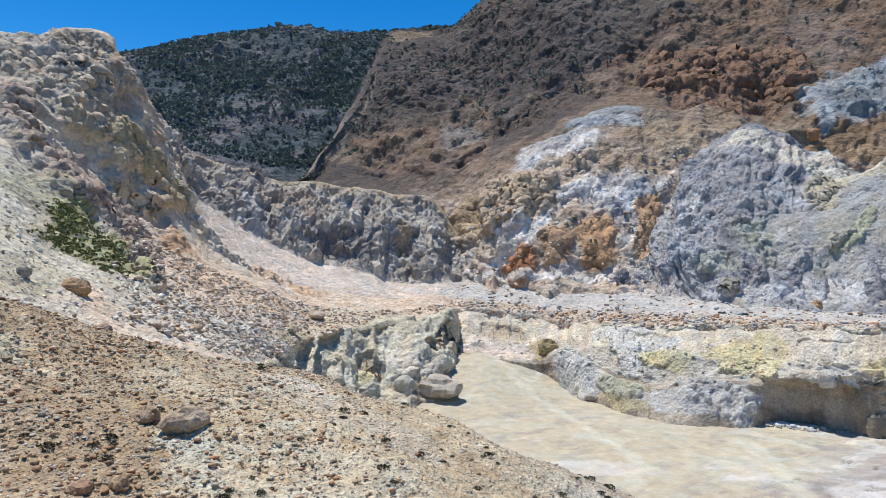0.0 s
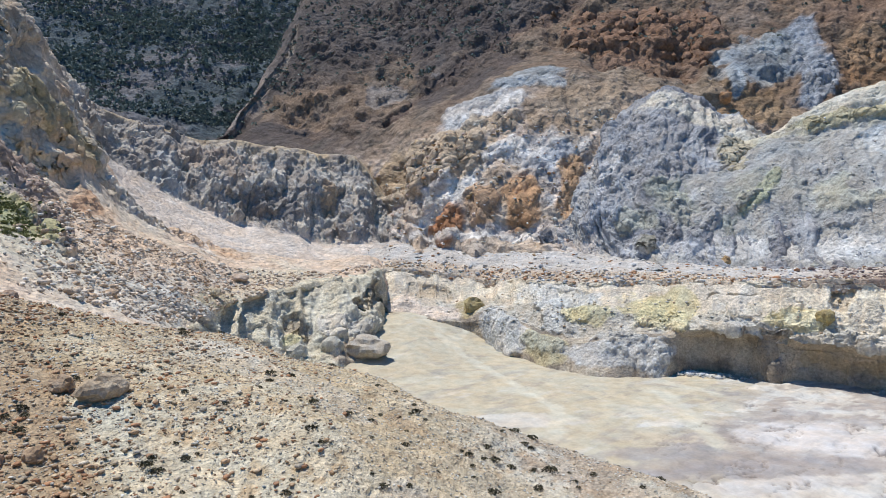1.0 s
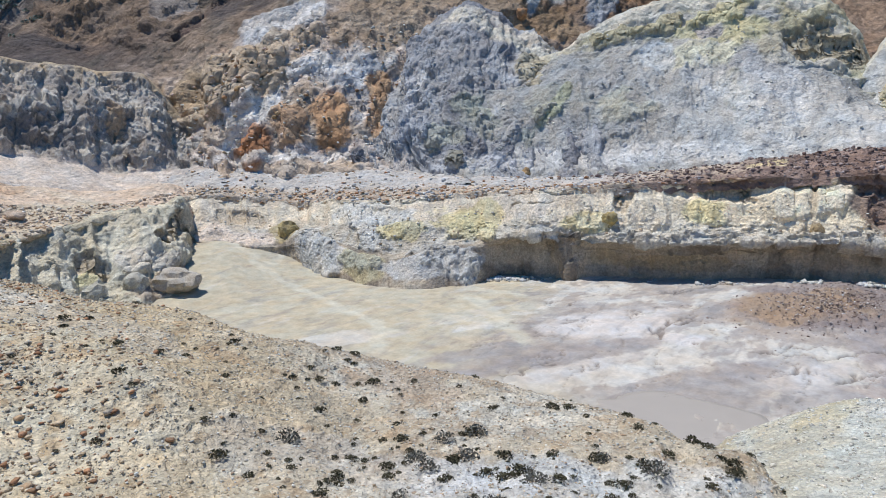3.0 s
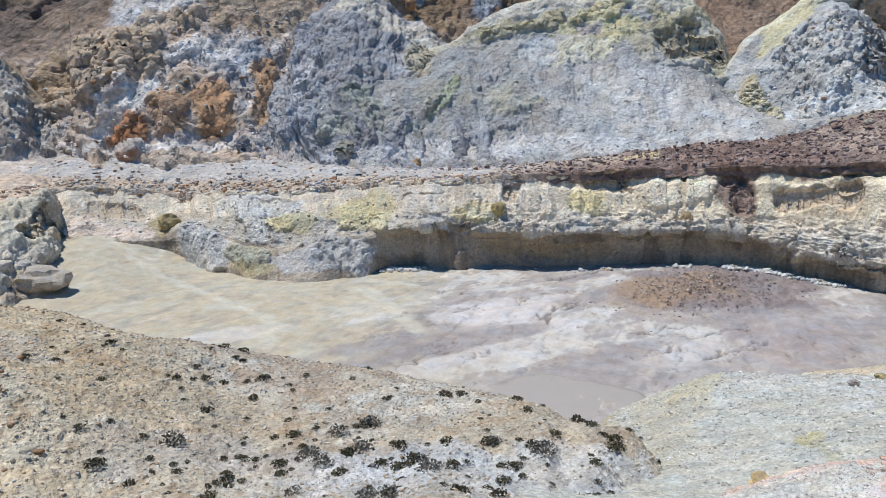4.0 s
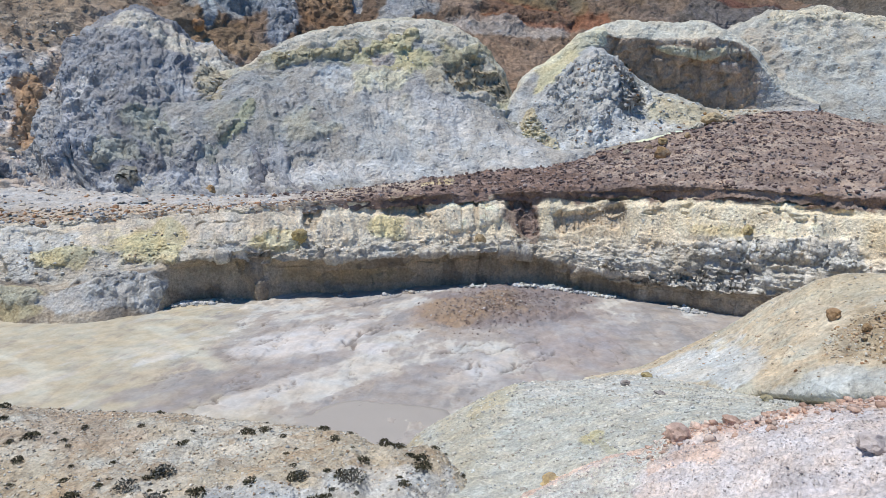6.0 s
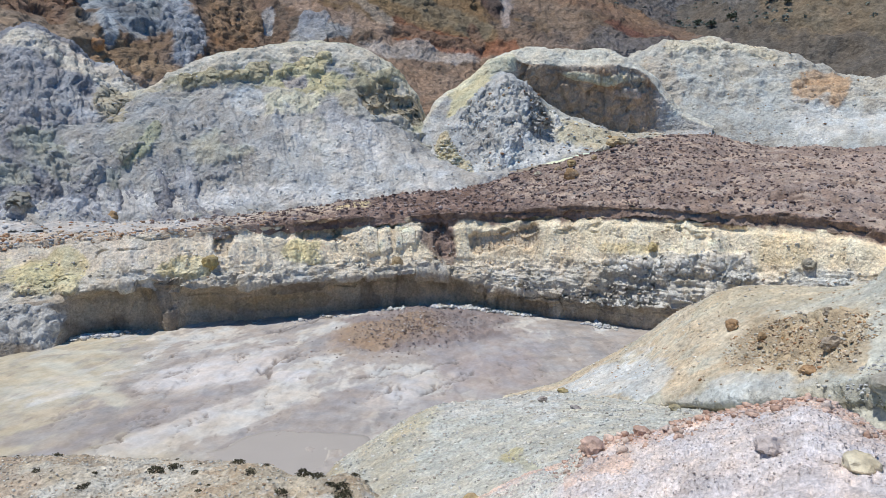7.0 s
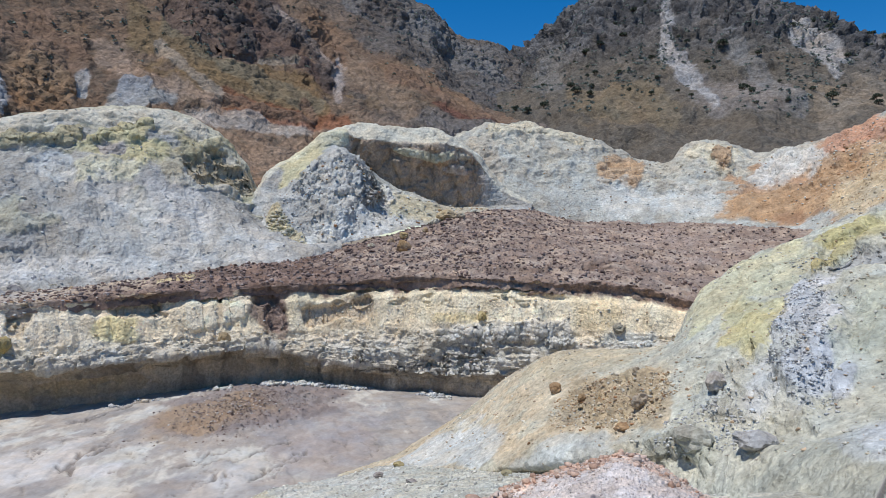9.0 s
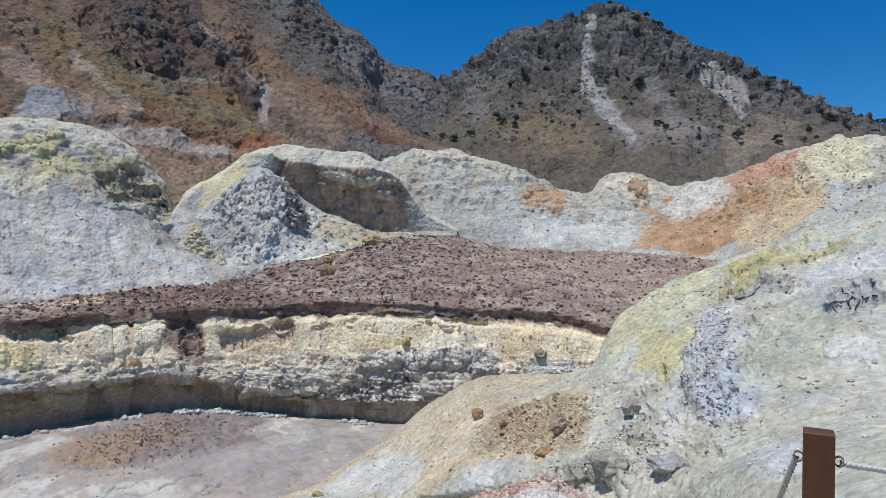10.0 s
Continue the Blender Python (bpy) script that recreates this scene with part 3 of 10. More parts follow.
left_hill_e = [(-103.8, 54.1, 34.6), (-97.2, 65.1, 33.8), (-89.5, 75.3, 33.0), (-80.6, 84.8, 32.1), (-70.8, 93.1, 31.3), (-65.1, 98.6, 33.2), (-62.1, 101.9, 33.8), (-58.7, 105.2, 35.9), (-54.4, 108.8, 36.0), (-52.8, 109.6, 33.1), (-50.8, 113.1, 27.3), (-49.4, 118.9, 20.7), (-45.9, 120.1, 12.8), (-41.0, 123.6, 2.6), (-33.0, 129.3, -3.2), (-24.6, 130.7, -6.2), (-9.7, 137.7, -8.7), (1.9, 142.0, -9.0), (5.5, 141.9, -21.2)]
left_hill_f = [(-115.0, 59.9, 31.8), (-107.6, 72.1, 31.0), (-99.1, 83.5, 30.2), (-89.3, 93.8, 29.3), (-78.5, 103.2, 28.5), (-72.0, 109.2, 30.4), (-68.6, 112.7, 31.0), (-64.9, 116.3, 33.2), (-60.1, 120.2, 33.3), (-58.3, 121.1, 30.3), (-56.0, 124.8, 24.4), (-54.4, 130.8, 17.6), (-50.0, 131.1, 9.5), (-44.3, 133.7, -0.7), (-35.4, 138.4, -6.4), (-26.1, 138.6, -9.2), (-10.3, 145.6, -11.7), (2.0, 150.0, -12.0), (5.8, 149.9, -24.2)]
left_hill_g = [(-133.1, 69.2, 26.9), (-124.6, 83.5, 26.0), (-114.8, 96.6, 25.1), (-103.4, 108.6, 24.2), (-90.8, 119.4, 23.4), (-83.2, 126.2, 25.4), (-79.4, 130.2, 26.0), (-75.0, 134.2, 28.2), (-69.2, 138.6, 28.4), (-67.2, 139.6, 25.2), (-64.5, 143.6, 19.1), (-62.4, 150.0, 12.0), (-56.8, 148.7, 3.9), (-49.6, 149.5, -6.4), (-39.0, 152.4, -11.8), (-28.3, 150.4, -14.2), (-11.1, 157.6, -16.7), (2.2, 162.0, -17.0), (6.3, 161.9, -29.2)]
left_hill_rails = [left_hill_a, left_hill_b, left_hill_c, left_hill_d, left_hill_e, left_hill_f, left_hill_g]
land = Land(left_hill_rails, 560, 460)
n1, n2 = fbm(land.p, 14, 5, 34), fbm(land.p, 3, 4, 35)
spur = np.maximum(land.strip([(0.282, 0.561), (0.333, 0.447), (0.436, 0.416), (0.562, 0.292)], 0.036, 0.053, seed=36, size=7),
                  land.strip([(0.361, 0.639), (0.444, 0.612), (0.569, 0.598), (0.667, 0.605), (0.718, 0.609)], 0.082, 0.041, seed=37, size=7))
spur = np.maximum(spur, np.maximum(land.spot(0.333, 0.599, 0.1, 0.071, ragged=0.3, seed=40, size=8), land.spot(0.504, 0.562, 0.098, 0.056, ragged=0.4, seed=43, size=8)))
land.push((1.1 * ridged(land.p * (1, 1, 0.5), 8, 6, 31) + 0.6 * blocky(land.p * (1, 1, 0.6), 2.6, 32) + 0.3 * blocky(land.p, 1.0, 37)) * spur + 0.25 * fbm(land.p, 4, 5, 33) + 0.10 * blocky(land.p, 0.8, 38))
scree = mixed((0.62, 0.52, 0.44), (0.64, 0.58, 0.51), ramp(n1 + 0.4 * n2, -0.2, 0.4))
tint = mixed(scree, (0.56, 0.545, 0.49), 1 - ramp(land.u + 0.04 * n1, 0.30, 0.45))
tint = patches(land, tint, [(0.625, 0.466, 0.113, 0.088, (0.60, 0.52, 0.45), 0.6), (0.333, 0.158, 0.074, 0.098, (0.47, 0.44, 0.36), 0.7),
                            (0.597, 0.162, 0.161, 0.062, (0.52, 0.51, 0.47), 0.8), (0.74, 0.14, 0.087, 0.073, (0.58, 0.58, 0.56), 0.8),
                            (0.753, 0.178, 0.04, 0.039, (0.33, 0.31, 0.28), 0.6), (0.805, 0.16, 0.033, 0.102, (0.46, 0.42, 0.30), 0.7),
                            (0.865, 0.317, 0.04, 0.193, (0.50, 0.45, 0.36), 0.7)], 5)
tint = mixed(tint, mixed((0.40, 0.365, 0.325), (0.56, 0.525, 0.475), ramp(n2, -0.3, 0.5)), spur * 0.92)
tint = patches(land, tint, [(0.541, 0.567, 0.095, 0.027, (0.38, 0.34, 0.24), 0.6), (0.42, 0.632, 0.071, 0.033, (0.32, 0.26, 0.21), 0.6),
                            (0.47, 0.437, 0.061, 0.064, (0.26, 0.20, 0.20), 0.6), (0.444, 0.291, 0.102, 0.064, (0.30, 0.31, 0.17), 0.8),
                            (0.393, 0.358, 0.025, 0.021, (0.33, 0.35, 0.13), 0.8), (0.333, 0.366, 0.055, 0.029, (0.36, 0.37, 0.28), 0.6)], 4)
# marks: outcrops, chutes, ledges and stains
mark = marker(land, tint, 4)
mark([(0.309, 0.514), (0.363, 0.492), (0.390, 0.454), (0.403, 0.422), (0.493, 0.466), (0.550, 0.412), (0.566, 0.242)], 0.0387, 0.0423, 0.6, 0.7, (0.33, 0.27, 0.25), 0.8, 1)
mark([(0.390, 0.539), (0.441, 0.536), (0.575, 0.575), (0.609, 0.564), (0.671, 0.608), (0.717, 0.603)], 0.0213, 0.0187, 0.6, 0.5, (0.38, 0.35, 0.25), 0.8, 2)
mark([(0.503, 0.633), (0.566, 0.692), (0.623, 0.671), (0.657, 0.617)], 0.0236, 0.0187, 0.5, 0.9, (0.42, 0.39, 0.36), 0.8, 3)
mark([(0.302, 0.594), (0.370, 0.564), (0.431, 0.569)], 0.0379, 0.0343, 0.3, 0.6, (0.44, 0.4, 0.35), 0.7, 4)
mark([(0.390, 0.605), (0.431, 0.606)], 0.0199, 0.0374, 0.4, 0.9, (0.44, 0.4, 0.35), 0.8, 5)
mark([(0.343, 0.516), (0.377, 0.503), (0.431, 0.517), (0.493, 0.492), (0.609, 0.520)], 0.0192, 0.0187, -1.2, 0, (0.63, 0.575, 0.5), 0.95, 6)
mark([(0.443, 0.538), (0.530, 0.547), (0.591, 0.555)], 0.0101, 0.0047, -0.4, 0, (0.63, 0.575, 0.5), 0.9, 7)
mark([(0.667, 0.609), (0.700, 0.603), (0.746, 0.606), (0.805, 0.545)], 0.0057, 0.0296, -0.3, 0, (0.58, 0.555, 0.53), 0.9, 8)
mark([(0.377, 0.352), (0.403, 0.374)], 0.0189, 0.0296, 0.2, 0, (0.3, 0.325, 0.17), 0.85, 9)
mark([(0.403, 0.278), (0.467, 0.310), (0.550, 0.228)], 0.0107, 0.0298, 0.1, 0, (0.37, 0.385, 0.24), 0.8, 10)
mark([(0.283, 0.348), (0.336, 0.384), (0.377, 0.397)], 0.0172, 0.0275, 0, 0, (0.41, 0.41, 0.33), 0.6, 11)
mark([(0.283, 0.187), (0.353, 0.196), (0.420, 0.180), (0.569, 0.189)], 0.0191, 0.0374, 0, 0, (0.57, 0.555, 0.49), 0.8, 12)
mark([(0.623, 0.454), (0.650, 0.494)], 0.0205, 0.0296, 0.2, 0.4, (0.36, 0.18, 0.095), 0.75, 13)
mark([(0.760, 0.639), (0.803, 0.627), (0.838, 0.603)], 0.0061, 0.0546, 0.1, 0.3, (0.62, 0.46, 0.34), 0.7, 14)
mark([(0.597, 0.503), (0.715, 0.386), (0.771, 0.378)], 0.0260, 0.1062, 0.1, 0.3, (0.62, 0.46, 0.34), 0.5, 15)
mark([(0.728, 0.216), (0.760, 0.191), (0.792, 0.120), (0.813, 0.031)], 0.0095, 0.0372, 0, 0, (0.575, 0.575, 0.56), 0.85, 16)
mark([(0.745, 0.171), (0.782, 0.103), (0.792, 0.006)], 0.0043, 0.0315, -0.3, 0, (0.27, 0.265, 0.26), 0.7, 17)
tint = mark.settle()
# end of marks
left_land = land
land.mesh("left_hillside", tint * (1.07, 1.0, 0.90), EARTH_FAR, "crumbling grey crags above fans of pinkish scree", "hillside")

# ---- bank of the inlet gully ----
left_bank_a = [(-16.4, 50.9, -23.2), (-17.7, 61, -23.2), (-19.7, 77, -23.2), (-19.4, 87.4, -23.2), (-17.9, 94.8, -23.2), (-14.8, 95.9, -23.2), (-11.7, 96.8, -23.2), (-8.5, 97.6, -23.2), (-5.3, 98.4, -23.2), (-1.2, 101.5, -23.2), (2, 108.1, -23.2), (3.6, 111.4, -23.2)]
left_bank_b = [(-16.6, 51.4, -9.6), (-17.8, 61.5, -12.1), (-19.8, 77.5, -15.4), (-19.5, 87.9, -17.2), (-18, 95.3, -18.5), (-14.9, 96.3, -20), (-11.8, 97.3, -21.4), (-8.6, 98.1, -22.2), (-5.3, 98.9, -23), (-1.2, 102, -22.1), (2, 108.6, -21.5), (3.6, 111.9, -21.9)]
left_bank_c = [(-16.9, 52.3, -8.9), (-18.4, 63.4, -11.1), (-20.6, 80.4, -14), (-20.4, 91.8, -15.3), (-18.7, 99.3, -15.9), (-15.7, 101.3, -16.4), (-12.5, 103.2, -17), (-9.2, 104.6, -17.5), (-5.7, 105.8, -18.1), (-1.3, 109, -17.6), (2.1, 114.7, -17.7), (3.7, 115.9, -22.7)]
left_bank_d = [(-17.2, 53.3, -8.2), (-18.9, 65.3, -10.1), (-20.3, 79.4, -12), (-21, 94.7, -12.8), (-20, 106.1, -12.4), (-16.8, 108.7, -11.8), (-13.5, 111.2, -11.4), (-10, 114.6, -10.8), (-6.3, 116.8, -10.8), (-1.4, 121, -10.6), (2.3, 125, -10.9), (4.1, 126.9, -25)]
left_bank_e = [(-18.8, 58, -8), (-20.3, 70.1, -9.9), (-21.6, 84.3, -11.8), (-22.1, 99.6, -12.6), (-20.9, 111, -12.2), (-17.6, 113.6, -11.6), (-14.1, 116.2, -11.2), (-10.5, 119.5, -10.6), (-6.6, 121.8, -10.6), (-1.5, 126, -10.4), (2.4, 130, -10.7), (4.2, 131.9, -24.8)]
left_bank_rails = [left_bank_a, left_bank_b, left_bank_c, left_bank_d, left_bank_e]
land = Land(left_bank_rails, 320, 170, linear)
flute = np.stack([land.s, land.v * 9, 0 * land.s], -1)
land.push((1.7 * ridged(flute, 6, 4, 41) + 1.3 * fbm(land.p, 5, 4, 42) + 0.35 * blocky(land.p * (1, 1, 0.6), 3, 46)) * ramp(land.v, 0.2, 0.3) * (1 - ramp(land.v, 0.74, 0.8)) + 0.2 * blocky(land.p, 1.0, 44))
n1, n2 = fbm(land.p, 4, 4, 43), fbm(land.p, 1.2, 4, 45)
tint = mixed((0.58, 0.52, 0.395), (0.66, 0.61, 0.49), ramp(n1 + 0.4 * n2, -0.3, 0.4))
# The second patch paints the shade of the undercut end in dark brown.
tint = patches(land, tint, [(0.568, 0.503, 0.036, 0.041, (0.62, 0.55, 0.30), 0.7), (0.818, 0.351, 0.131, 0.093, (0.36, 0.28, 0.22), 0.7)], 2)
# marks: outcrops, chutes, ledges and stains
mark = marker(land, tint, 2.5)
mark([(0.831, 0.596), (0.907, 0.682)], 0.0516, 0.0430, -0.8, 0, (0.46, 0.38, 0.28), 0.8, 188)
mark([(0.557, 0.579), (0.633, 0.514)], 0.0190, 0.0387, -0.6, 0, (0.46, 0.38, 0.28), 0.7, 189)
mark([(0.688, 0.557), (0.755, 0.523), (0.824, 0.477)], 0.0366, 0.0473, 0.4, 0.2, (0.63, 0.575, 0.5), 0.7, 190)
tint = mark.settle()
# end of marks
bank_land = land
land.mesh("gully_bank", tint, EARTH_MID, "eroded pale clay bank with rounded fluted knobs", "bank")

# ---- grey cliff across the valley ----
grey_cliff_a = [(-44.5, 97.3, -5.3), (-41.7, 102.5, -6.7), (-40.2, 105.1, -7.4), (-37.8, 108.7, -8.4), (-33.1, 114.3, -10.4), (-28.3, 118.6, -12.4), (-23.2, 122.8, -14.4), (-19.6, 126.6, -14.9), (-13.8, 132.1, -15.7), (-9.6, 135.7, -16.2), (-2.8, 139.6, -15.6), (1.9, 142, -15.2), (5.5, 142.8, -14.6), (10.4, 143.6, -13.8)]
grey_cliff_b = [(-46.6, 101.8, 1.7), (-43.6, 107.1, 0.3), (-41.9, 109.8, -0.4), (-39.5, 113.4, -1.4), (-34.5, 119.1, -3.4), (-29.5, 123.5, -5.4), (-24.1, 127.8, -7.4), (-20.4, 131.5, -7.9), (-14.3, 137.1, -8.7), (-9.9, 140.6, -9.2), (-2.9, 144.6, -8.6), (2, 147, -8.2), (5.7, 147.7, -7.6), (10.8, 148.6, -6.8)]
grey_cliff_c = [(-55.8, 121.8, 21.2), (-51.5, 126.6, 15.9), (-49.2, 128.9, 13.1), (-46.3, 133, 10.1), (-40.3, 139.3, 5.2), (-34.3, 143.5, 1.6), (-27.6, 146.4, -1.6), (-22.8, 147.2, -2.4), (-15.5, 148.5, -4.2), (-10.6, 149.6, -6.1), (-3, 150.6, -6), (2, 151, -5.9), (5.9, 151.3, -5.6), (11, 151.6, -5.2)]
grey_cliff_d = [(-58.3, 127.3, 29.6), (-55.1, 135.2, 23.3), (-52.8, 138.2, 20.9), (-49.5, 142.1, 17.8), (-42.8, 147.9, 13.5), (-36.1, 151.2, 10.9), (-29, 153.8, 8.8), (-24, 155.2, 7.6), (-16.4, 156.8, 6.3), (-11.1, 157.7, 5.5), (-3.2, 158.7, 4.2), (2.1, 158.8, 2.4), (6.1, 158.3, 0.4), (11.4, 157.6, -2.2)]
grey_cliff_e = [(-61.6, 134.6, 34.6), (-58.1, 142.6, 25.7), (-56, 146.7, 23.7), (-52.6, 151.1, 21.8), (-45.6, 157.5, 19.5), (-38.8, 162.4, 18.1), (-31.1, 165.1, 18.1), (-25.9, 167, 17.2), (-17.5, 168.1, 16.5), (-11.9, 168.6, 15.1), (-3.4, 169, 14.3), (2.2, 166, 7.3), (6.3, 162.9, 0.4), (11.7, 161.6, -1.7)]
grey_cliff_f = [(-67.4, 147.3, 35.6), (-63.4, 155.6, 26.7), (-61, 159.7, 24.7), (-57.2, 164.3, 22.8), (-49.5, 171, 20.5), (-42.1, 176, 19.1), (-33.7, 178.9, 19.1), (-28, 180.8, 18.2), (-19, 182, 17.5), (-12.9, 182.5, 16.1), (-3.7, 183, 15.3), (2.4, 180, 8.3), (6.8, 176.9, 1.4), (12.7, 175.5, -0.7)]
grey_cliff_g = [(-74.1, 161.9, 28.6), (-69.4, 170.4, 19.7), (-66.7, 174.7, 17.7), (-62.5, 179.4, 15.8), (-53.9, 186.4, 13.5), (-45.8, 191.6, 12.1), (-36.7, 194.6, 12.1), (-30.4, 196.7, 11.2), (-20.7, 197.9, 10.5), (-14, 198.5, 9.1), (-4, 199, 8.3), (2.6, 196, 1.3), (7.5, 192.9, -5.6), (13.9, 191.5, -7.7)]
grey_cliff_rails = [grey_cliff_a, grey_cliff_b, grey_cliff_c, grey_cliff_d, grey_cliff_e, grey_cliff_f, grey_cliff_g]
land = Land(grey_cliff_rails, 520, 320, linear)
n1, n2 = fbm(land.p, 12, 5, 54), fbm(land.p, 3, 4, 55)
steep = ramp(land.v, 0.325, 0.365) * (1 - ramp(land.v, 0.63, 0.68))
fissure = np.stack([land.s + 2.5 * n1, land.v * 26 + 2 * n2, 0 * land.s], -1)
land.push((2.0 * ridged(fissure, 10, 6, 51) + 1.1 * blocky(land.p * (1, 1, 0.5), 3.2, 52) + 0.5 * blocky(land.p * (1, 1, 0.5), 1.4, 56)) * steep + 0.3 * fbm(land.p, 5, 5, 53))
tint = mixed((0.54, 0.49, 0.45), mixed((0.30, 0.28, 0.265), (0.47, 0.45, 0.42), ramp(n2, -0.3, 0.5)), ramp(land.v + 0.02 * n2, 0.325, 0.355))
tint = mixed(tint, (0.40, 0.33, 0.24), ramp(land.v + 0.05 * n2, 0.61, 0.69))
tint = patches(land, tint, [(0.423, 0.549, 0.103, 0.058, (0.34, 0.28, 0.24), 0.6), (0.712, 0.489, 0.018, 0.064, (0.36, 0.26, 0.17), 0.7),
                            (0.538, 0.426, 0.089, 0.053, (0.19, 0.185, 0.19), 0.7), (0.32, 0.422, 0.037, 0.107, (0.46, 0.47, 0.48), 0.6)], 4)
land.mesh("grey_cliff", tint * (1.18, 1.12, 1.04), EARTH_FAR, "fissured grey rock cliff with a scree apron", "cliff")

# ---- great mountainside ----
great_slope_a = [(-36, 150.8, -8.6), (-30.8, 153.2, -9.1), (-27.8, 154.5, -9.4), (-22.9, 156.5, -9.8), (-17.8, 157.7, -10.3), (-12.4, 156.9, -10.7), (-3.1, 155, -11.4), (2, 150.4, -10.5), (8, 144, -9.7), (10.2, 141, -9.7), (24.7, 135.8, -9.5), (39.5, 130.2, -9.3), (56.1, 129.2, -11.5), (69.3, 127.9, -11.9), (83.2, 126.1, -11.5), (95.5, 124.4, -10.1), (107.9, 121.6, -8.6), (119, 118.2, -7.1), (131.4, 115, -5.6), (145.9, 110, -3.6), (160.4, 103.5, -1.4), (181.4, 103.5, 8.3), (202.5, 100.8, 18.2), (212.9, 93, 19.2), (219.7, 87.3, 19.9), (229.8, 78.1, 20.9), (243.9, 64.7, 22.2), (257.5, 49.7, 23.5), (271.4, 31.2, 25)]
great_slope_b = [(-37.7, 157.6, -3.6), (-32.2, 160.1, -4.1), (-29.1, 161.4, -4.4), (-23.9, 163.4, -4.8), (-18.6, 164.6, -5.3), (-13, 163.8, -5.7), (-3.3, 162, -6.4), (2.1, 157.4, -5.5), (8.4, 151, -4.7), (10.7, 148, -4.7), (25.9, 142.7, -4.5), (41.6, 136.9, -4.3), (58.9, 135.7, -6.5), (72.6, 134, -6.9), (87, 131.9, -6.5), (99.7, 130, -5.1), (112.6, 126.9, -3.6), (124, 123.1, -2.1), (136.7, 119.6, -0.6), (151.5, 114.2, 1.4), (166.3, 107.3, 3.6), (187.5, 106.9, 13.3), (208.8, 103.9, 23.2), (219.3, 95.8, 24.2), (226.2, 89.9, 24.9), (236.4, 80.3, 25.9), (250.6, 66.5, 27.2), (264.4, 51, 28.5), (278.3, 32, 30)]
great_slope_c = [(-40.7, 170.2, 7.5), (-34.7, 172.5, 6.6), (-31.3, 173.7, 6.1), (-25.7, 175.5, 5.3), (-19.9, 176.5, 4.6), (-13.9, 175.4, 4.1), (-3.5, 173, 3.2), (2.3, 168.4, 4), (8.9, 161.1, 4.4), (11.4, 157.4, 4.4), (27.7, 152.5, 8.1), (45.3, 149.2, 9.2), (64.5, 148.7, 8), (79.6, 146.9, 5), (95.2, 144.3, 4.3), (108.8, 141.8, 7), (122.5, 138.1, 9.8), (134.7, 133.8, 12.5), (148.2, 129.6, 14.1), (163.8, 123.5, 16), (179.2, 115.7, 18.1), (199, 113.5, 24.4), (218.1, 108.5, 30.2), (229.4, 100.2, 31.5), (236.8, 94.1, 32.3), (247.8, 84.2, 33.7), (261.7, 69.5, 34.5), (275, 53, 35.2), (288.3, 33.1, 35.9)]
great_slope_d = [(-44.6, 186.7, 16.7), (-37.7, 187.6, 16.7), (-33.9, 188, 16.8), (-27.6, 188.4, 16.8), (-21.3, 188.5, 16.6), (-14.8, 187.7, 15.8), (-3.7, 181.4, 16.5), (2.4, 177, 17.1), (9.6, 173.2, 19.4), (12.4, 171.6, 20.3), (31.5, 173.2, 30.9), (52.3, 172.2, 34.9), (72.3, 166.5, 31.4), (88.4, 163.1, 27.3), (108.2, 164, 26.1), (125.5, 163.5, 29), (142.1, 160.1, 32.4), (152.6, 151.6, 35.3), (168.5, 147.4, 37.9), (185.1, 139.5, 38.2), (201.1, 129.8, 38.1), (213.3, 121.7, 40), (225.6, 112.3, 42.2), (236.1, 103.2, 44.2), (244.3, 97.1, 44.9), (256.7, 87.2, 45.6), (272.7, 72.4, 46.6), (294.6, 56.8, 46.5), (308.2, 35.4, 43.4)]
great_slope_e = [(-45.6, 190.6, 17.5), (-40.4, 201, 21.4), (-37.6, 208.9, 25.3), (-32.8, 224.4, 35.3), (-26.1, 231.2, 42), (-18.6, 234.6, 47.8), (-4.7, 230.4, 49), (3.1, 226.6, 48.7), (12.3, 221.7, 48.4), (16.1, 222.2, 50.2), (40.8, 224.3, 62.2), (67.1, 221, 65.2), (93.6, 215.6, 66), (113.9, 210.4, 65.8), (134.9, 204.6, 66.1), (152.1, 198.2, 66.2), (169, 190.5, 66.3), (185.9, 184.6, 71.7), (202.8, 177.4, 77.8), (223.2, 168.2, 79.4), (243.3, 157.1, 80.6), (259, 147.7, 81), (274.9, 136.8, 81.3), (288.5, 126.1, 81.5), (297.2, 118.2, 77.8), (310, 105.3, 71.4), (324.9, 86.2, 62.5), (334.1, 64.4, 53.1), (343, 39.4, 46.7)]
great_slope_f = [(-46.5, 194.5, 18.5), (-41.4, 205.9, 22.9), (-39.9, 221.4, 33.5), (-35.5, 242.4, 46.7), (-30.5, 270.3, 70.1), (-23.7, 299.1, 97), (-6.3, 311.9, 103.2), (4.3, 320, 106.9), (17.7, 319.5, 117.5), (23.1, 319.2, 124.1), (59, 324.7, 157.6), (98, 322.9, 167.5), (137.4, 316.5, 177.6), (165.5, 305.6, 175.8), (192.7, 292.2, 173.9), (216.1, 281.7, 168.9), (239, 269.3, 163.8), (259, 257.2, 167.4), (278.5, 243.7, 171.1), (301.5, 227.3, 166.8), (323.6, 208.9, 162.3), (338.9, 193.3, 156.4), (353.8, 176.1, 149.5), (366.7, 160.2, 138.2), (375.6, 149.3, 132), (388.4, 132, 120.5), (402.3, 106.8, 109.8), (412.7, 79.6, 79.3), (422.5, 48.6, 58.9)]
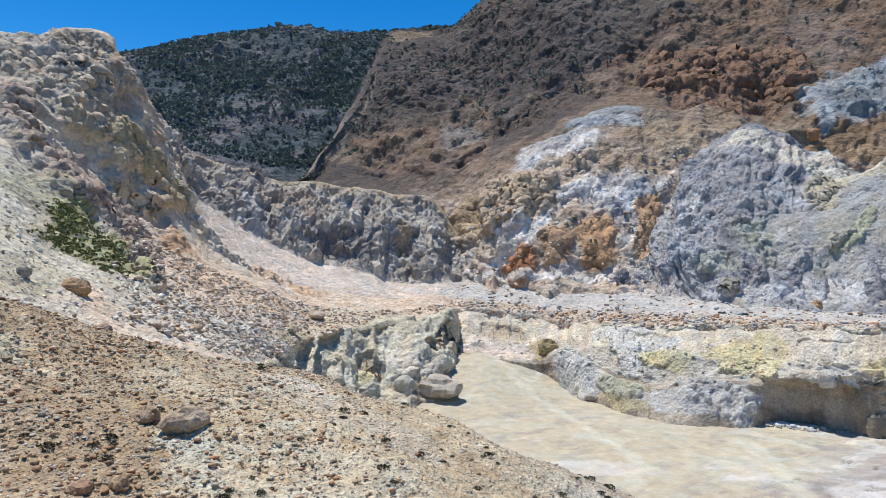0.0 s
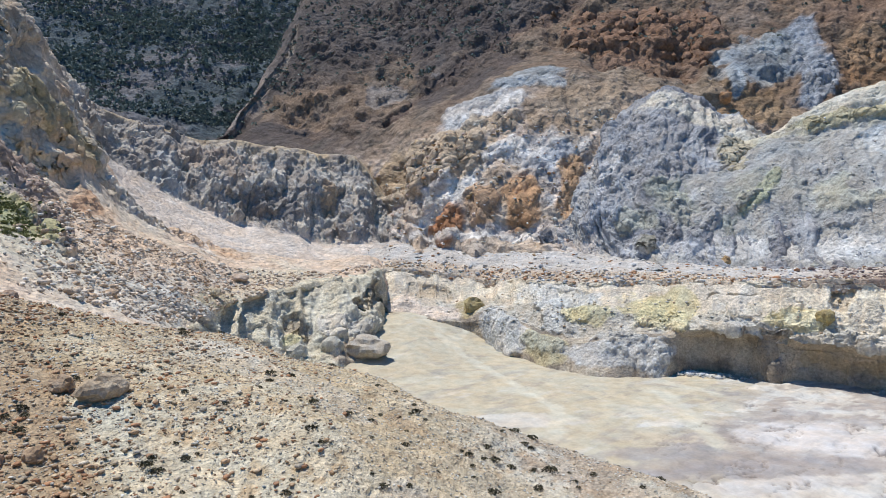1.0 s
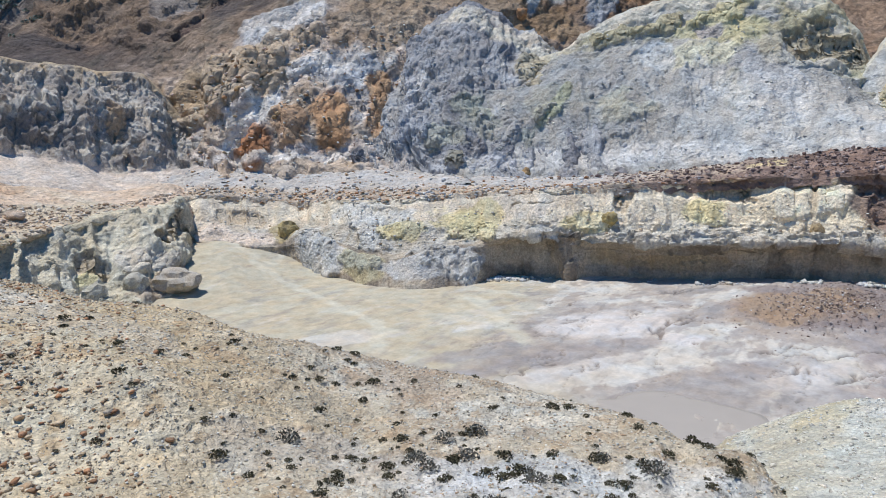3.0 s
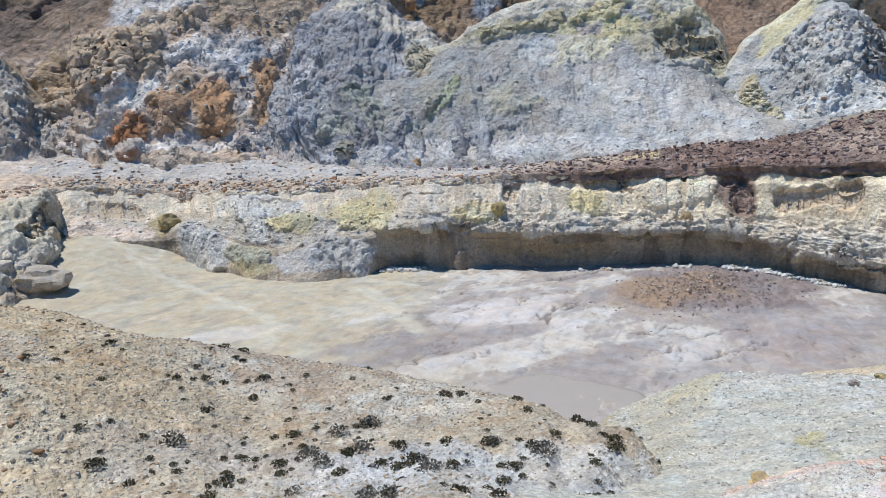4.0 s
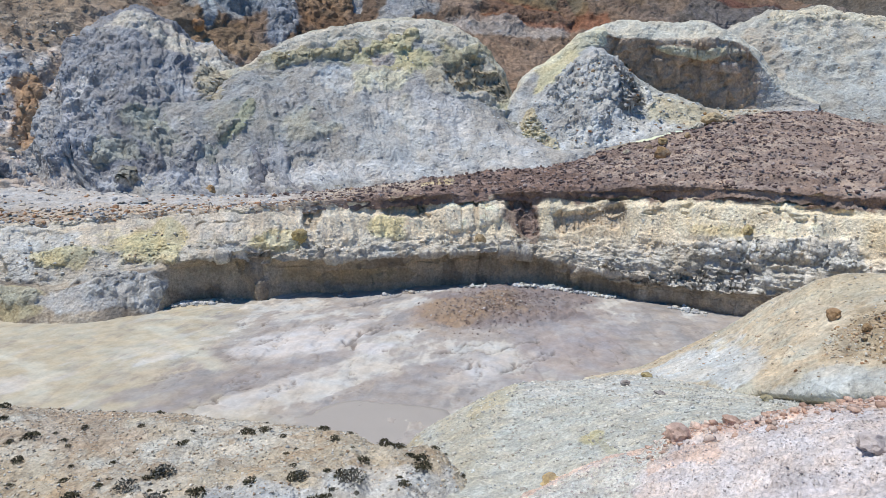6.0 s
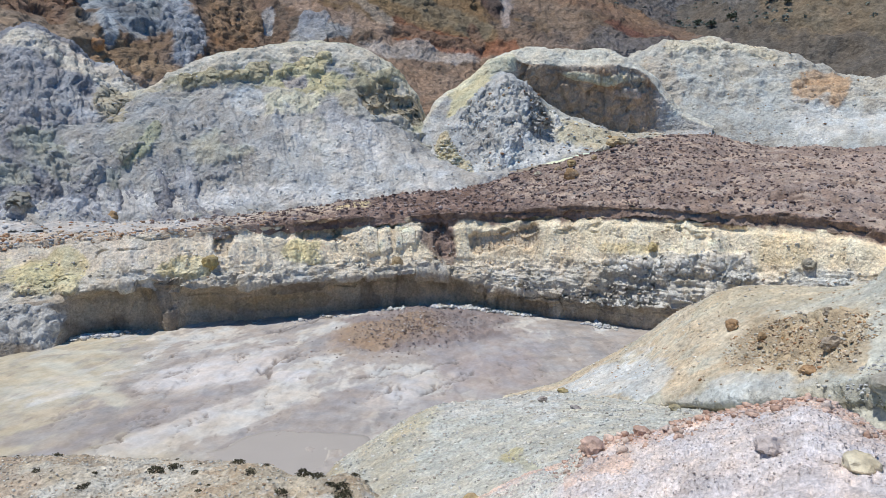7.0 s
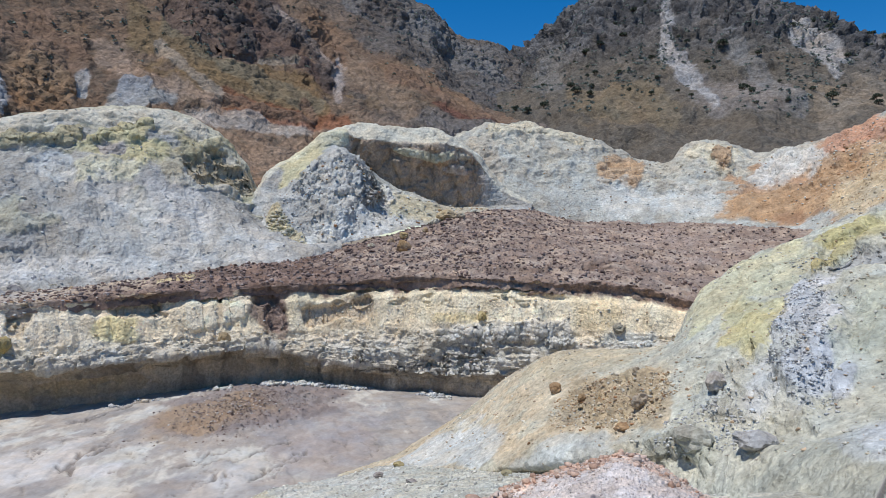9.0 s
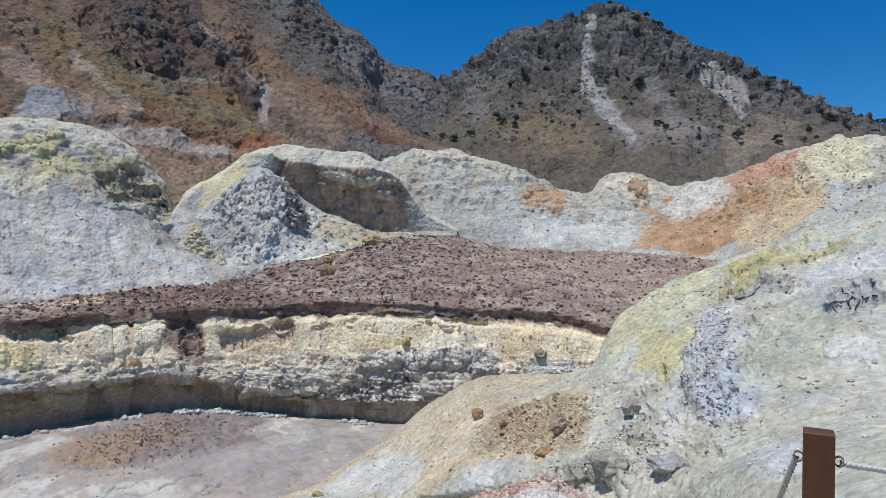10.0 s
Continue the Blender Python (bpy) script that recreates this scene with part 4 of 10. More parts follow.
great_slope_g = [(-60.4, 252.9, 6.5), (-53.2, 264.7, 10.9), (-50.5, 280.5, 21.5), (-44.2, 301.8, 34.7), (-37.2, 329.9, 58.1), (-28.4, 358.9, 85), (-7.5, 371.9, 91.2), (5.1, 380, 94.9), (21.1, 379.4, 105.5), (27.4, 379, 112.1), (69.7, 383.7, 145.6), (115.5, 380.4, 155.5), (161.3, 371.5, 165.6), (194.1, 358.3, 163.8), (225.8, 342.2, 161.9), (252.6, 329.3, 156.9), (278.8, 314.2, 151.8), (301.6, 299.5, 155.4), (323.7, 283.2, 159.1), (349.4, 263.4, 154.8), (374, 241.4, 150.3), (391, 223, 144.4), (407.5, 202.8, 137.5), (421.7, 184.3, 126.2), (431.4, 171.5, 120), (445.2, 151.3, 108.5), (460.3, 122.2, 97.8), (471.6, 90.9, 67.3), (482.1, 55.4, 46.9)]
great_slope_rails = [great_slope_a, great_slope_b, great_slope_c, great_slope_d, great_slope_e, great_slope_f, great_slope_g]
land = Land(great_slope_rails, 900, 480)
n1, n2, n3 = fbm(land.p, 30, 5, 64), fbm(land.p, 7, 5, 65), fbm(land.p, 2.5, 4, 66)
low = (1 - ramp(land.v + 0.03 * n2, 0.43, 0.53)) * (1 - ramp(land.u, 0.48, 0.56))
crag = np.maximum.reduce([land.spot(*q, ragged=0.4, seed=67, size=14) for q in (
    (0.429, 0.603, 0.036, 0.069,), (0.324, 0.705, 0.115, 0.127,), (0.194, 0.624, 0.082, 0.08,), (0.668, 0.679, 0.028, 0.063,), (0.731, 0.651, 0.024, 0.066,), (0.839, 0.781, 0.082, 0.108,), (0.491, 0.597, 0.018, 0.043,), (0.539, 0.563, 0.044, 0.06,))])
gully = np.stack([land.s + 40 * land.v + 9 * n1, land.v * 110 + 6 * n2, 0 * land.s], -1)
land.push(2.6 * ridged(gully, 26, 5, 61) * (0.35 + 0.4 * low + 0.6 * crag) + 1.1 * fbm(land.p, 12, 5, 63) + 1.5 * ridged(gully, 13, 5, 74) * ramp(land.u, 0.36, 0.44)
          + (0.45 * blocky(land.p * (1, 1, 0.35), 4.2, 62) * low + 0.25 * blocky(land.p * (1, 1, 0.5), 1.8, 68) * np.clip(low + 0.25, 0, 1)) + 1.6 * low * ridged(gully, 11, 4, 72) + (2.2 * ridged(gully, 16, 6, 69) + 0.8 * blocky(land.p * (1, 1, 0.4), 6.5, 70) + 0.35 * blocky(land.p * (1, 1, 0.5), 2.8, 71)) * crag)
tint = mixed((0.265, 0.19, 0.138), (0.33, 0.245, 0.178), ramp(n2 + 0.4 * n1, -0.3, 0.5))
tint = mixed(tint, mixed((0.30, 0.205, 0.14), (0.245, 0.165, 0.115), ramp(n2, -0.3, 0.4)), ramp(land.u + 0.04 * n1, 0.36, 0.46))
tint = mixed(tint, (0.115, 0.098, 0.094), (1 - ramp(land.u - 0.30 * land.v + 0.08 * n1, -0.02, 0.18)) * 0.88)
tint = mixed(tint, (0.19, 0.175, 0.165), ramp(land.u + 0.25 * land.v + 0.05 * n1, 0.86, 0.98) * 0.8)
tint = mixed(tint, (0.12, 0.105, 0.085), ramp(n3 + 0.4 * n2, 0.25, 0.5) * 0.55)
bad = mixed((0.52, 0.43, 0.36), (0.64, 0.60, 0.56), ramp(n2 + 0.5 * n3, -0.3, 0.35))
bad = mixed(bad, (0.40, 0.29, 0.19), ramp(n1 + 0.5 * n2, 0.0, 0.4) * 0.7)
tint = mixed(tint, bad, low)
tint = patches(land, tint, [(0.286, 0.399, 0.043, 0.085, (0.40, 0.30, 0.19), 0.8), (0.338, 0.306, 0.012, 0.077, (0.62, 0.59, 0.55), 0.85),
                            (0.354, 0.254, 0.009, 0.076, (0.42, 0.27, 0.165), 0.8), (0.372, 0.264, 0.009, 0.078, (0.45, 0.27, 0.15), 0.9),
                            (0.393, 0.326, 0.005, 0.076, (0.46, 0.29, 0.16), 0.85), (0.333, 0.219, 0.008, 0.045, (0.35, 0.18, 0.10), 0.95),
                            (0.377, 0.38, 0.012, 0.031, (0.54, 0.53, 0.52), 0.7), (0.375, 0.518, 0.019, 0.02, (0.40, 0.42, 0.42), 0.9),
                            # The first patch paints the grey shadow of a hollow under the cap.
                            (0.367, 0.465, 0.008, 0.028, (0.36, 0.33, 0.31), 0.7), (0.346, 0.454, 0.016, 0.043, (0.52, 0.46, 0.42), 0.7),
                            (0.396, 0.449, 0.03, 0.04, (0.34, 0.245, 0.165), 0.8), (0.377, 0.185, 0.03, 0.024, (0.54, 0.48, 0.45), 0.7)], 7)
tint = patches(land, tint, [(0.429, 0.597, 0.03, 0.058, (0.29, 0.165, 0.105), 0.9), (0.478, 0.566, 0.018, 0.024, (0.52, 0.51, 0.48), 0.8),
                            (0.496, 0.609, 0.013, 0.035, (0.33, 0.37, 0.38), 0.8), (0.47, 0.663, 0.018, 0.037, (0.33, 0.26, 0.21), 0.6),
                            (0.357, 0.707, 0.058, 0.04, (0.15, 0.13, 0.122), 0.7), (0.199, 0.801, 0.022, 0.016, (0.36, 0.27, 0.18), 0.8),
                            (0.098, 0.782, 0.023, 0.108, (0.40, 0.32, 0.26), 0.8), (0.194, 0.595, 0.066, 0.046, (0.28, 0.20, 0.15), 0.6),
                            (0.057, 0.758, 0.019, 0.085, (0.44, 0.37, 0.31), 0.8), (0.353, 0.635, 0.003, 0.039, (0.32, 0.27, 0.24), 0.6),
                            (0.143, 0.798, 0.036, 0.053, (0.20, 0.165, 0.145), 0.6), (0.493, 0.502, 0.021, 0.019, (0.36, 0.25, 0.15), 0.7)], 9)
tint = patches(land, tint, [(0.602, 0.548, 0.021, 0.028, (0.44, 0.44, 0.42), 0.8), (0.645, 0.554, 0.014, 0.027, (0.42, 0.31, 0.23), 0.7),
                            (0.68, 0.587, 0.066, 0.043, (0.33, 0.215, 0.11), 0.8), (0.706, 0.523, 0.046, 0.022, (0.30, 0.125, 0.065), 0.9),
                            # The first patch is dark crag rock with its shadow painted in.
                            (0.666, 0.678, 0.024, 0.049, (0.17, 0.115, 0.10), 0.7), (0.736, 0.653, 0.025, 0.055, (0.17, 0.10, 0.08), 0.8),
                            (0.754, 0.618, 0.008, 0.028, (0.50, 0.42, 0.38), 0.9), (0.841, 0.599, 0.072, 0.069, (0.25, 0.175, 0.11), 0.7),
                            (0.888, 0.546, 0.039, 0.025, (0.20, 0.09, 0.065), 0.8), (0.955, 0.685, 0.013, 0.069, (0.40, 0.33, 0.29), 0.8),
                            (0.688, 0.501, 0.061, 0.021, (0.48, 0.41, 0.35), 0.85), (0.543, 0.557, 0.019, 0.046, (0.38, 0.22, 0.12), 0.8)], 9)
tint = patches(land, tint, [(0.489, 0.582, 0.021, 0.026, (0.36, 0.39, 0.41), 0.8), (0.609, 0.544, 0.023, 0.025, (0.46, 0.46, 0.45), 0.8),
                            (0.468, 0.52, 0.029, 0.033, (0.36, 0.24, 0.14), 0.8), (0.51, 0.553, 0.006, 0.036, (0.30, 0.33, 0.36), 0.7)], 7)
for places, ru, rv, colour, k in (
        ([(0.604, 0.677), (0.645, 0.616), (0.691, 0.571), (0.737, 0.541)], 0.007, 0.03, (0.29, 0.205, 0.115), 0.85),
        ([(0.58, 0.643), (0.616, 0.585), (0.659, 0.534)], 0.006, 0.022, (0.45, 0.33, 0.25), 0.75),
        ([(0.633, 0.711), (0.658, 0.682), (0.679, 0.646)], 0.012, 0.037, (0.155, 0.105, 0.09), 0.85),
        ([(0.689, 0.74), (0.697, 0.676), (0.716, 0.645), (0.742, 0.608)], 0.009, 0.027, (0.18, 0.12, 0.10), 0.8),
        ([(0.726, 0.681), (0.777, 0.633), (0.858, 0.612), (0.92, 0.587)], 0.014, 0.044, (0.33, 0.21, 0.135), 0.75),
        ([(0.765, 0.789), (0.857, 0.767), (0.911, 0.745)], 0.018, 0.056, (0.23, 0.215, 0.205), 0.8),
        ([(0.666, 0.553), (0.695, 0.529), (0.728, 0.511), (0.758, 0.505)], 0.005, 0.018, (0.33, 0.145, 0.08), 0.85),
        ([(0.697, 0.702), (0.726, 0.671), (0.746, 0.633), (0.752, 0.567)], 0.003, 0.008, (0.50, 0.40, 0.34), 0.85)):
    tint = mixed(tint, colour, land.strip(places, ru, rv, ragged=0.6, seed=73, size=9) * k)
# marks: outcrops, chutes, ledges, stains and the crag's shadow
mark = marker(land, tint, 7)
mark([(0.347, 0.343), (0.341, 0.303), (0.334, 0.264), (0.324, 0.219)], 0.0045, 0.0277, -0.5, 0, (0.66, 0.635, 0.6), 0.95, 18)
mark([(0.339, 0.483), (0.346, 0.472), (0.351, 0.464)], 0.0030, 0.0190, 0.3, 0.4, (0.66, 0.635, 0.6), 0.85, 19)
mark([(0.338, 0.192), (0.341, 0.236)], 0.0060, 0.0517, 1.0, 0.5, (0.36, 0.18, 0.095), 0.95, 20)
mark([(0.356, 0.264), (0.356, 0.231)], 0.0052, 0.0388, 0.8, 0.5, (0.42, 0.28, 0.18), 0.9, 21)
mark([(0.375, 0.297), (0.372, 0.258), (0.370, 0.219)], 0.0062, 0.0388, 0.9, 0.5, (0.46, 0.285, 0.165), 0.95, 22)
mark([(0.396, 0.354), (0.392, 0.303), (0.389, 0.264), (0.394, 0.236)], 0.0031, 0.0166, 0.9, 0.5, (0.46, 0.285, 0.165), 0.9, 23)
mark([(0.363, 0.457), (0.366, 0.457)], 0.0046, 0.0228, 1.2, 0.3, (0.38, 0.34, 0.31), 0.85, 24)
mark([(0.321, 0.430), (0.325, 0.369)], 0.0139, 0.0495, 0.5, 0.7, (0.42, 0.34, 0.27), 0.75, 25)
mark([(0.332, 0.381), (0.332, 0.350)], 0.0082, 0.0311, 0.8, 0.7, (0.5, 0.44, 0.4), 0.8, 26)
mark([(0.356, 0.392), (0.367, 0.404), (0.373, 0.381)], 0.0031, 0.0114, 0.6, 0.4, (0.66, 0.635, 0.6), 0.85, 27)
mark([(0.377, 0.369), (0.386, 0.381), (0.398, 0.392)], 0.0031, 0.0152, 0.4, 0.3, (0.66, 0.635, 0.6), 0.85, 28)
mark([(0.385, 0.369), (0.392, 0.377)], 0.0031, 0.0152, -0.3, 0.3, (0.43, 0.45, 0.48), 0.8, 29)
mark([(0.342, 0.407), (0.353, 0.411)], 0.0037, 0.0190, 0.4, 0.3, (0.5, 0.44, 0.4), 0.8, 30)
mark([(0.385, 0.308), (0.382, 0.330)], 0.0046, 0.0222, -0.8, 0, (0.38, 0.34, 0.31), 0.8, 31)
mark([(0.340, 0.358), (0.341, 0.330)], 0.0022, 0.0076, 0.5, 0.3, (0.66, 0.635, 0.6), 0.9, 32)
mark([(0.345, 0.381), (0.348, 0.369)], 0.0020, 0.0076, 0.5, 0.3, (0.66, 0.635, 0.6), 0.9, 33)
mark([(0.269, 0.151), (0.332, 0.170), (0.363, 0.162), (0.385, 0.162)], 0.0031, 0.0191, 0, 0, (0.6, 0.55, 0.5), 0.95, 34)
mark([(0.389, 0.472), (0.406, 0.453), (0.394, 0.442)], 0.0100, 0.0481, 0, 0, (0.345, 0.265, 0.19), 0.85, 35)
mark([(0.414, 0.506), (0.437, 0.560), (0.457, 0.536)], 0.0093, 0.0486, 0, 0, (0.345, 0.265, 0.19), 0.8, 36)
mark([(0.360, 0.518), (0.377, 0.505), (0.389, 0.495)], 0.0023, 0.0087, 0.4, 0, (0.45, 0.46, 0.46), 0.9, 37)
mark([(0.402, 0.633), (0.420, 0.637), (0.436, 0.638), (0.454, 0.633)], 0.0116, 0.0324, 1.8, 1.6, (0.34, 0.205, 0.135), 0.9, 38)
mark([(0.408, 0.578), (0.429, 0.558), (0.449, 0.591)], 0.0058, 0.0347, -0.6, 0, (0.3, 0.19, 0.13), 0.8, 39)
mark([(0.401, 0.692), (0.379, 0.659), (0.356, 0.635), (0.331, 0.595), (0.257, 0.558)], 0.0038, 0.0098, -1.0, 0, (0.21, 0.145, 0.115), 0.8, 40)
mark([(0.368, 0.688), (0.352, 0.637)], 0.0020, 0.0035, 0.3, 0, (0.42, 0.38, 0.34), 0.8, 41)
mark([(0.338, 0.687), (0.333, 0.616)], 0.0020, 0.0035, 0.3, 0, (0.42, 0.38, 0.34), 0.8, 42)
mark([(0.152, 0.756), (0.134, 0.729), (0.093, 0.745), (0.060, 0.747)], 0.0103, 0.0220, -0.8, 0, (0.45, 0.37, 0.3), 0.85, 43)
mark([(0.116, 0.626), (0.196, 0.590), (0.263, 0.604)], 0.0193, 0.0295, 0, 0, (0.33, 0.235, 0.165), 0.75, 44)
mark([(0.185, 0.710), (0.232, 0.711), (0.301, 0.701)], 0.0173, 0.0167, 0.6, 0.8, (0.16, 0.135, 0.125), 0.7, 45)
mark([(0.247, 0.605), (0.278, 0.612)], 0.0138, 0.0226, -0.5, 0, (0.38, 0.34, 0.31), 0.7, 46)
mark([(0.324, 0.442), (0.322, 0.377), (0.277, 0.335)], 0.0444, 0.0381, 0.8, 0.6, (0.48, 0.365, 0.25), 0.85, 47)
mark([(0.340, 0.430), (0.347, 0.404)], 0.0052, 0.0342, 0.6, 0.6, (0.48, 0.365, 0.25), 0.7, 48)
mark([(0.340, 0.505), (0.354, 0.487), (0.368, 0.476)], 0.0046, 0.0190, 0.5, 0.5, (0.66, 0.635, 0.6), 0.7, 49)
mark([(0.465, 0.600), (0.477, 0.609), (0.491, 0.611)], 0.0047, 0.0174, 0.3, 0.4, (0.46, 0.49, 0.5), 0.85, 50)
mark([(0.470, 0.569), (0.473, 0.543)], 0.0033, 0.0122, 0, 0, (0.46, 0.49, 0.5), 0.85, 51)
mark([(0.506, 0.619), (0.512, 0.565), (0.515, 0.545)], 0.0102, 0.0365, 0.4, 0.8, (0.42, 0.44, 0.47), 0.85, 52)
mark([(0.536, 0.598), (0.547, 0.624), (0.552, 0.585)], 0.0113, 0.0330, 0.6, 0.9, (0.38, 0.255, 0.16), 0.85, 53)
mark([(0.598, 0.567), (0.606, 0.574)], 0.0083, 0.0278, 0.3, 0.6, (0.42, 0.44, 0.47), 0.8, 54)
mark([(0.568, 0.611), (0.568, 0.579)], 0.0038, 0.0087, -0.4, 0.3, (0.56, 0.54, 0.52), 0.8, 55)
mark([(0.518, 0.649), (0.548, 0.663), (0.563, 0.640)], 0.0094, 0.0220, 0.5, 0.7, (0.3, 0.19, 0.13), 0.7, 56)
mark([(0.628, 0.673), (0.663, 0.624), (0.698, 0.578), (0.733, 0.548)], 0.0070, 0.0208, 0, 0.2, (0.275, 0.22, 0.145), 0.9, 57)
mark([(0.620, 0.647), (0.646, 0.583), (0.667, 0.538)], 0.0036, 0.0104, 0, 0.2, (0.47, 0.39, 0.31), 0.75, 58)
mark([(0.667, 0.541), (0.691, 0.527), (0.729, 0.518), (0.719, 0.557)], 0.0044, 0.0122, 0.4, 0.5, (0.275, 0.175, 0.12), 0.9, 59)
# Recess below the crag, coloured dark for the shadow that falls there.
mark([(0.629, 0.688), (0.648, 0.656), (0.666, 0.631), (0.681, 0.630)], 0.0062, 0.0122, -1.2, 0, (0.21, 0.145, 0.115), 0.9, 60)
mark([(0.658, 0.689), (0.672, 0.672), (0.678, 0.644)], 0.0097, 0.0194, 1.2, 1.4, (0.14, 0.115, 0.105), 0.9, 61)
mark([(0.686, 0.715), (0.694, 0.692), (0.704, 0.684)], 0.0044, 0.0123, 0.8, 1.2, (0.14, 0.115, 0.105), 0.85, 62)
mark([(0.688, 0.626), (0.698, 0.630), (0.713, 0.637)], 0.0026, 0.0052, -0.3, 0, (0.38, 0.31, 0.24), 0.85, 63)
mark([(0.711, 0.679), (0.731, 0.657), (0.743, 0.604)], 0.0077, 0.0174, 0.8, 1.0, (0.14, 0.115, 0.105), 0.7, 64)
mark([(0.751, 0.647), (0.757, 0.630), (0.749, 0.612), (0.753, 0.586)], 0.0022, 0.0052, -0.3, 0, (0.52, 0.45, 0.41), 0.95, 65)
mark([(0.767, 0.626), (0.795, 0.586), (0.824, 0.532)], 0.0124, 0.0347, 0, 0.2, (0.33, 0.235, 0.165), 0.7, 66)
mark([(0.799, 0.626), (0.859, 0.598), (0.904, 0.550)], 0.0046, 0.0208, 0.3, 0.4, (0.275, 0.175, 0.12), 0.8, 67)
mark([(0.821, 0.735), (0.884, 0.765), (0.912, 0.745)], 0.0144, 0.0238, 0.6, 1.2, (0.27, 0.26, 0.255), 0.8, 68)
mark([(0.779, 0.756), (0.803, 0.752)], 0.0132, 0.0264, 0.5, 1.2, (0.14, 0.115, 0.105), 0.7, 69)
mark([(0.930, 0.715), (0.952, 0.715), (0.964, 0.546)], 0.0020, 0.0071, 0, 0, (0.52, 0.45, 0.41), 0.8, 70)
mark([(0.194, 0.726), (0.247, 0.748), (0.332, 0.714), (0.358, 0.697)], 0.0273, 0.0414, 0, 0.4, (0.16, 0.135, 0.125), 0.8, 186)
mark([(0.326, 0.654), (0.347, 0.666), (0.367, 0.674)], 0.0077, 0.0243, 0, 0.3, (0.16, 0.135, 0.125), 0.6, 187)
# A second dark coat on the crag's shadowed recess.
mark([(0.631, 0.690), (0.646, 0.673), (0.666, 0.651)], 0.0069, 0.0139, 0, 0, (0.21, 0.145, 0.115), 0.85, 200)
mark([(0.284, 0.760), (0.344, 0.688), (0.357, 0.588), (0.333, 0.612)], 0.0142, 0.0608, 0, 0.3, (0.115, 0.095, 0.09), 0.75, 202)
tint = mark.settle()
# end of marks
great_land = land
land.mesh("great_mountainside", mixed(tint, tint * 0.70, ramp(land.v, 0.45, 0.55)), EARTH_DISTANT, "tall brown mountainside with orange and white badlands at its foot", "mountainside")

# ---- far mountains ----
far_mountain_west_a = [(-130.1, 213.5, 17.9), (-118.5, 222.1, 18.7), (-110, 227.8, 19.3), (-104, 231.5, 19.7), (-96.1, 236, 20.1), (-86.1, 241.3, 20.8), (-79, 244.6, 21.2), (-71.7, 247.8, 21.6), (-60.3, 252.4, 20.8), (-50.4, 255.8, 20), (-40.1, 258.9, 19.2), (-27.2, 260.6, 18.4), (-18.5, 261.3, 17.8), (-7.5, 261.9, 17.1), (3.5, 262, 16.4), (25.5, 260.8, 15)]
far_mountain_west_b = [(-166.5, 273.3, 50.1), (-153.6, 287.9, 54.2), (-143.7, 297.5, 57.1), (-136.1, 302.8, 58.8), (-126, 309.3, 61.1), (-113.1, 317, 63.9), (-104, 321.9, 65.8), (-94.5, 326.6, 67.8), (-79, 330.7, 68.5), (-65.7, 333.6, 69), (-52, 336, 69.6), (-35.3, 338.2, 69.4), (-24, 339.2, 68.1), (-9.7, 339.9, 66.5), (4.6, 340, 64.9), (33, 338.4, 61.7)]
far_mountain_west_c = [(-208.1, 341.6, 79.5), (-195.3, 366.2, 102), (-182.7, 378.2, 110.8), (-173.4, 385.8, 115.6), (-160.3, 393.6, 121.2), (-143.8, 403.1, 128.8), (-132.2, 409.2, 132.8), (-120.7, 416.9, 135.9), (-102.3, 428, 143.8), (-85, 431.7, 143.6), (-67.3, 434.8, 141.7), (-45.7, 437.6, 142.6), (-31, 438.9, 143.4), (-12.6, 439.8, 145.6), (5.9, 440, 146.3), (42.7, 437.9, 142)]
far_mountain_west_d = [(-239.3, 392.8, 67.5), (-223.6, 419.1, 90), (-208.8, 432.2, 98.8), (-198, 440.6, 103.6), (-182.9, 449.2, 109.2), (-164, 459.6, 116.8), (-150.7, 466.3, 120.8), (-137.4, 474.5, 123.9), (-116.2, 486.3, 131.8), (-96.6, 490.6, 131.6), (-76.5, 494.1, 129.7), (-51.9, 497.3, 130.6), (-35.3, 498.8, 131.4), (-14.3, 499.8, 133.6), (6.7, 500, 134.3), (48.6, 497.6, 130)]
far_mountain_west_rails = [far_mountain_west_a, far_mountain_west_b, far_mountain_west_c, far_mountain_west_d]
land = Land(far_mountain_west_rails, 460, 240)
land.push(4.0 * ridged(land.p, 50, 5, 71) * ramp(0.66 - land.v, 0.0, 0.1) + 1.2 * blocky(land.p, 7, 72))
n1, n2 = fbm(land.p, 34, 5, 73), fbm(land.p, 9, 4, 74)
# Dark ground, made bluer and lighter to put distance haze into the tint.
tint = mixed((0.075, 0.095, 0.105), (0.15, 0.147, 0.152), ramp(n1 + 0.6 * n2, 0.1, 0.6))
west_land = land
land.mesh("far_mountain_west", tint, EARTH_DISTANT, "distant mountain dark with scrub and trees", "mountain")

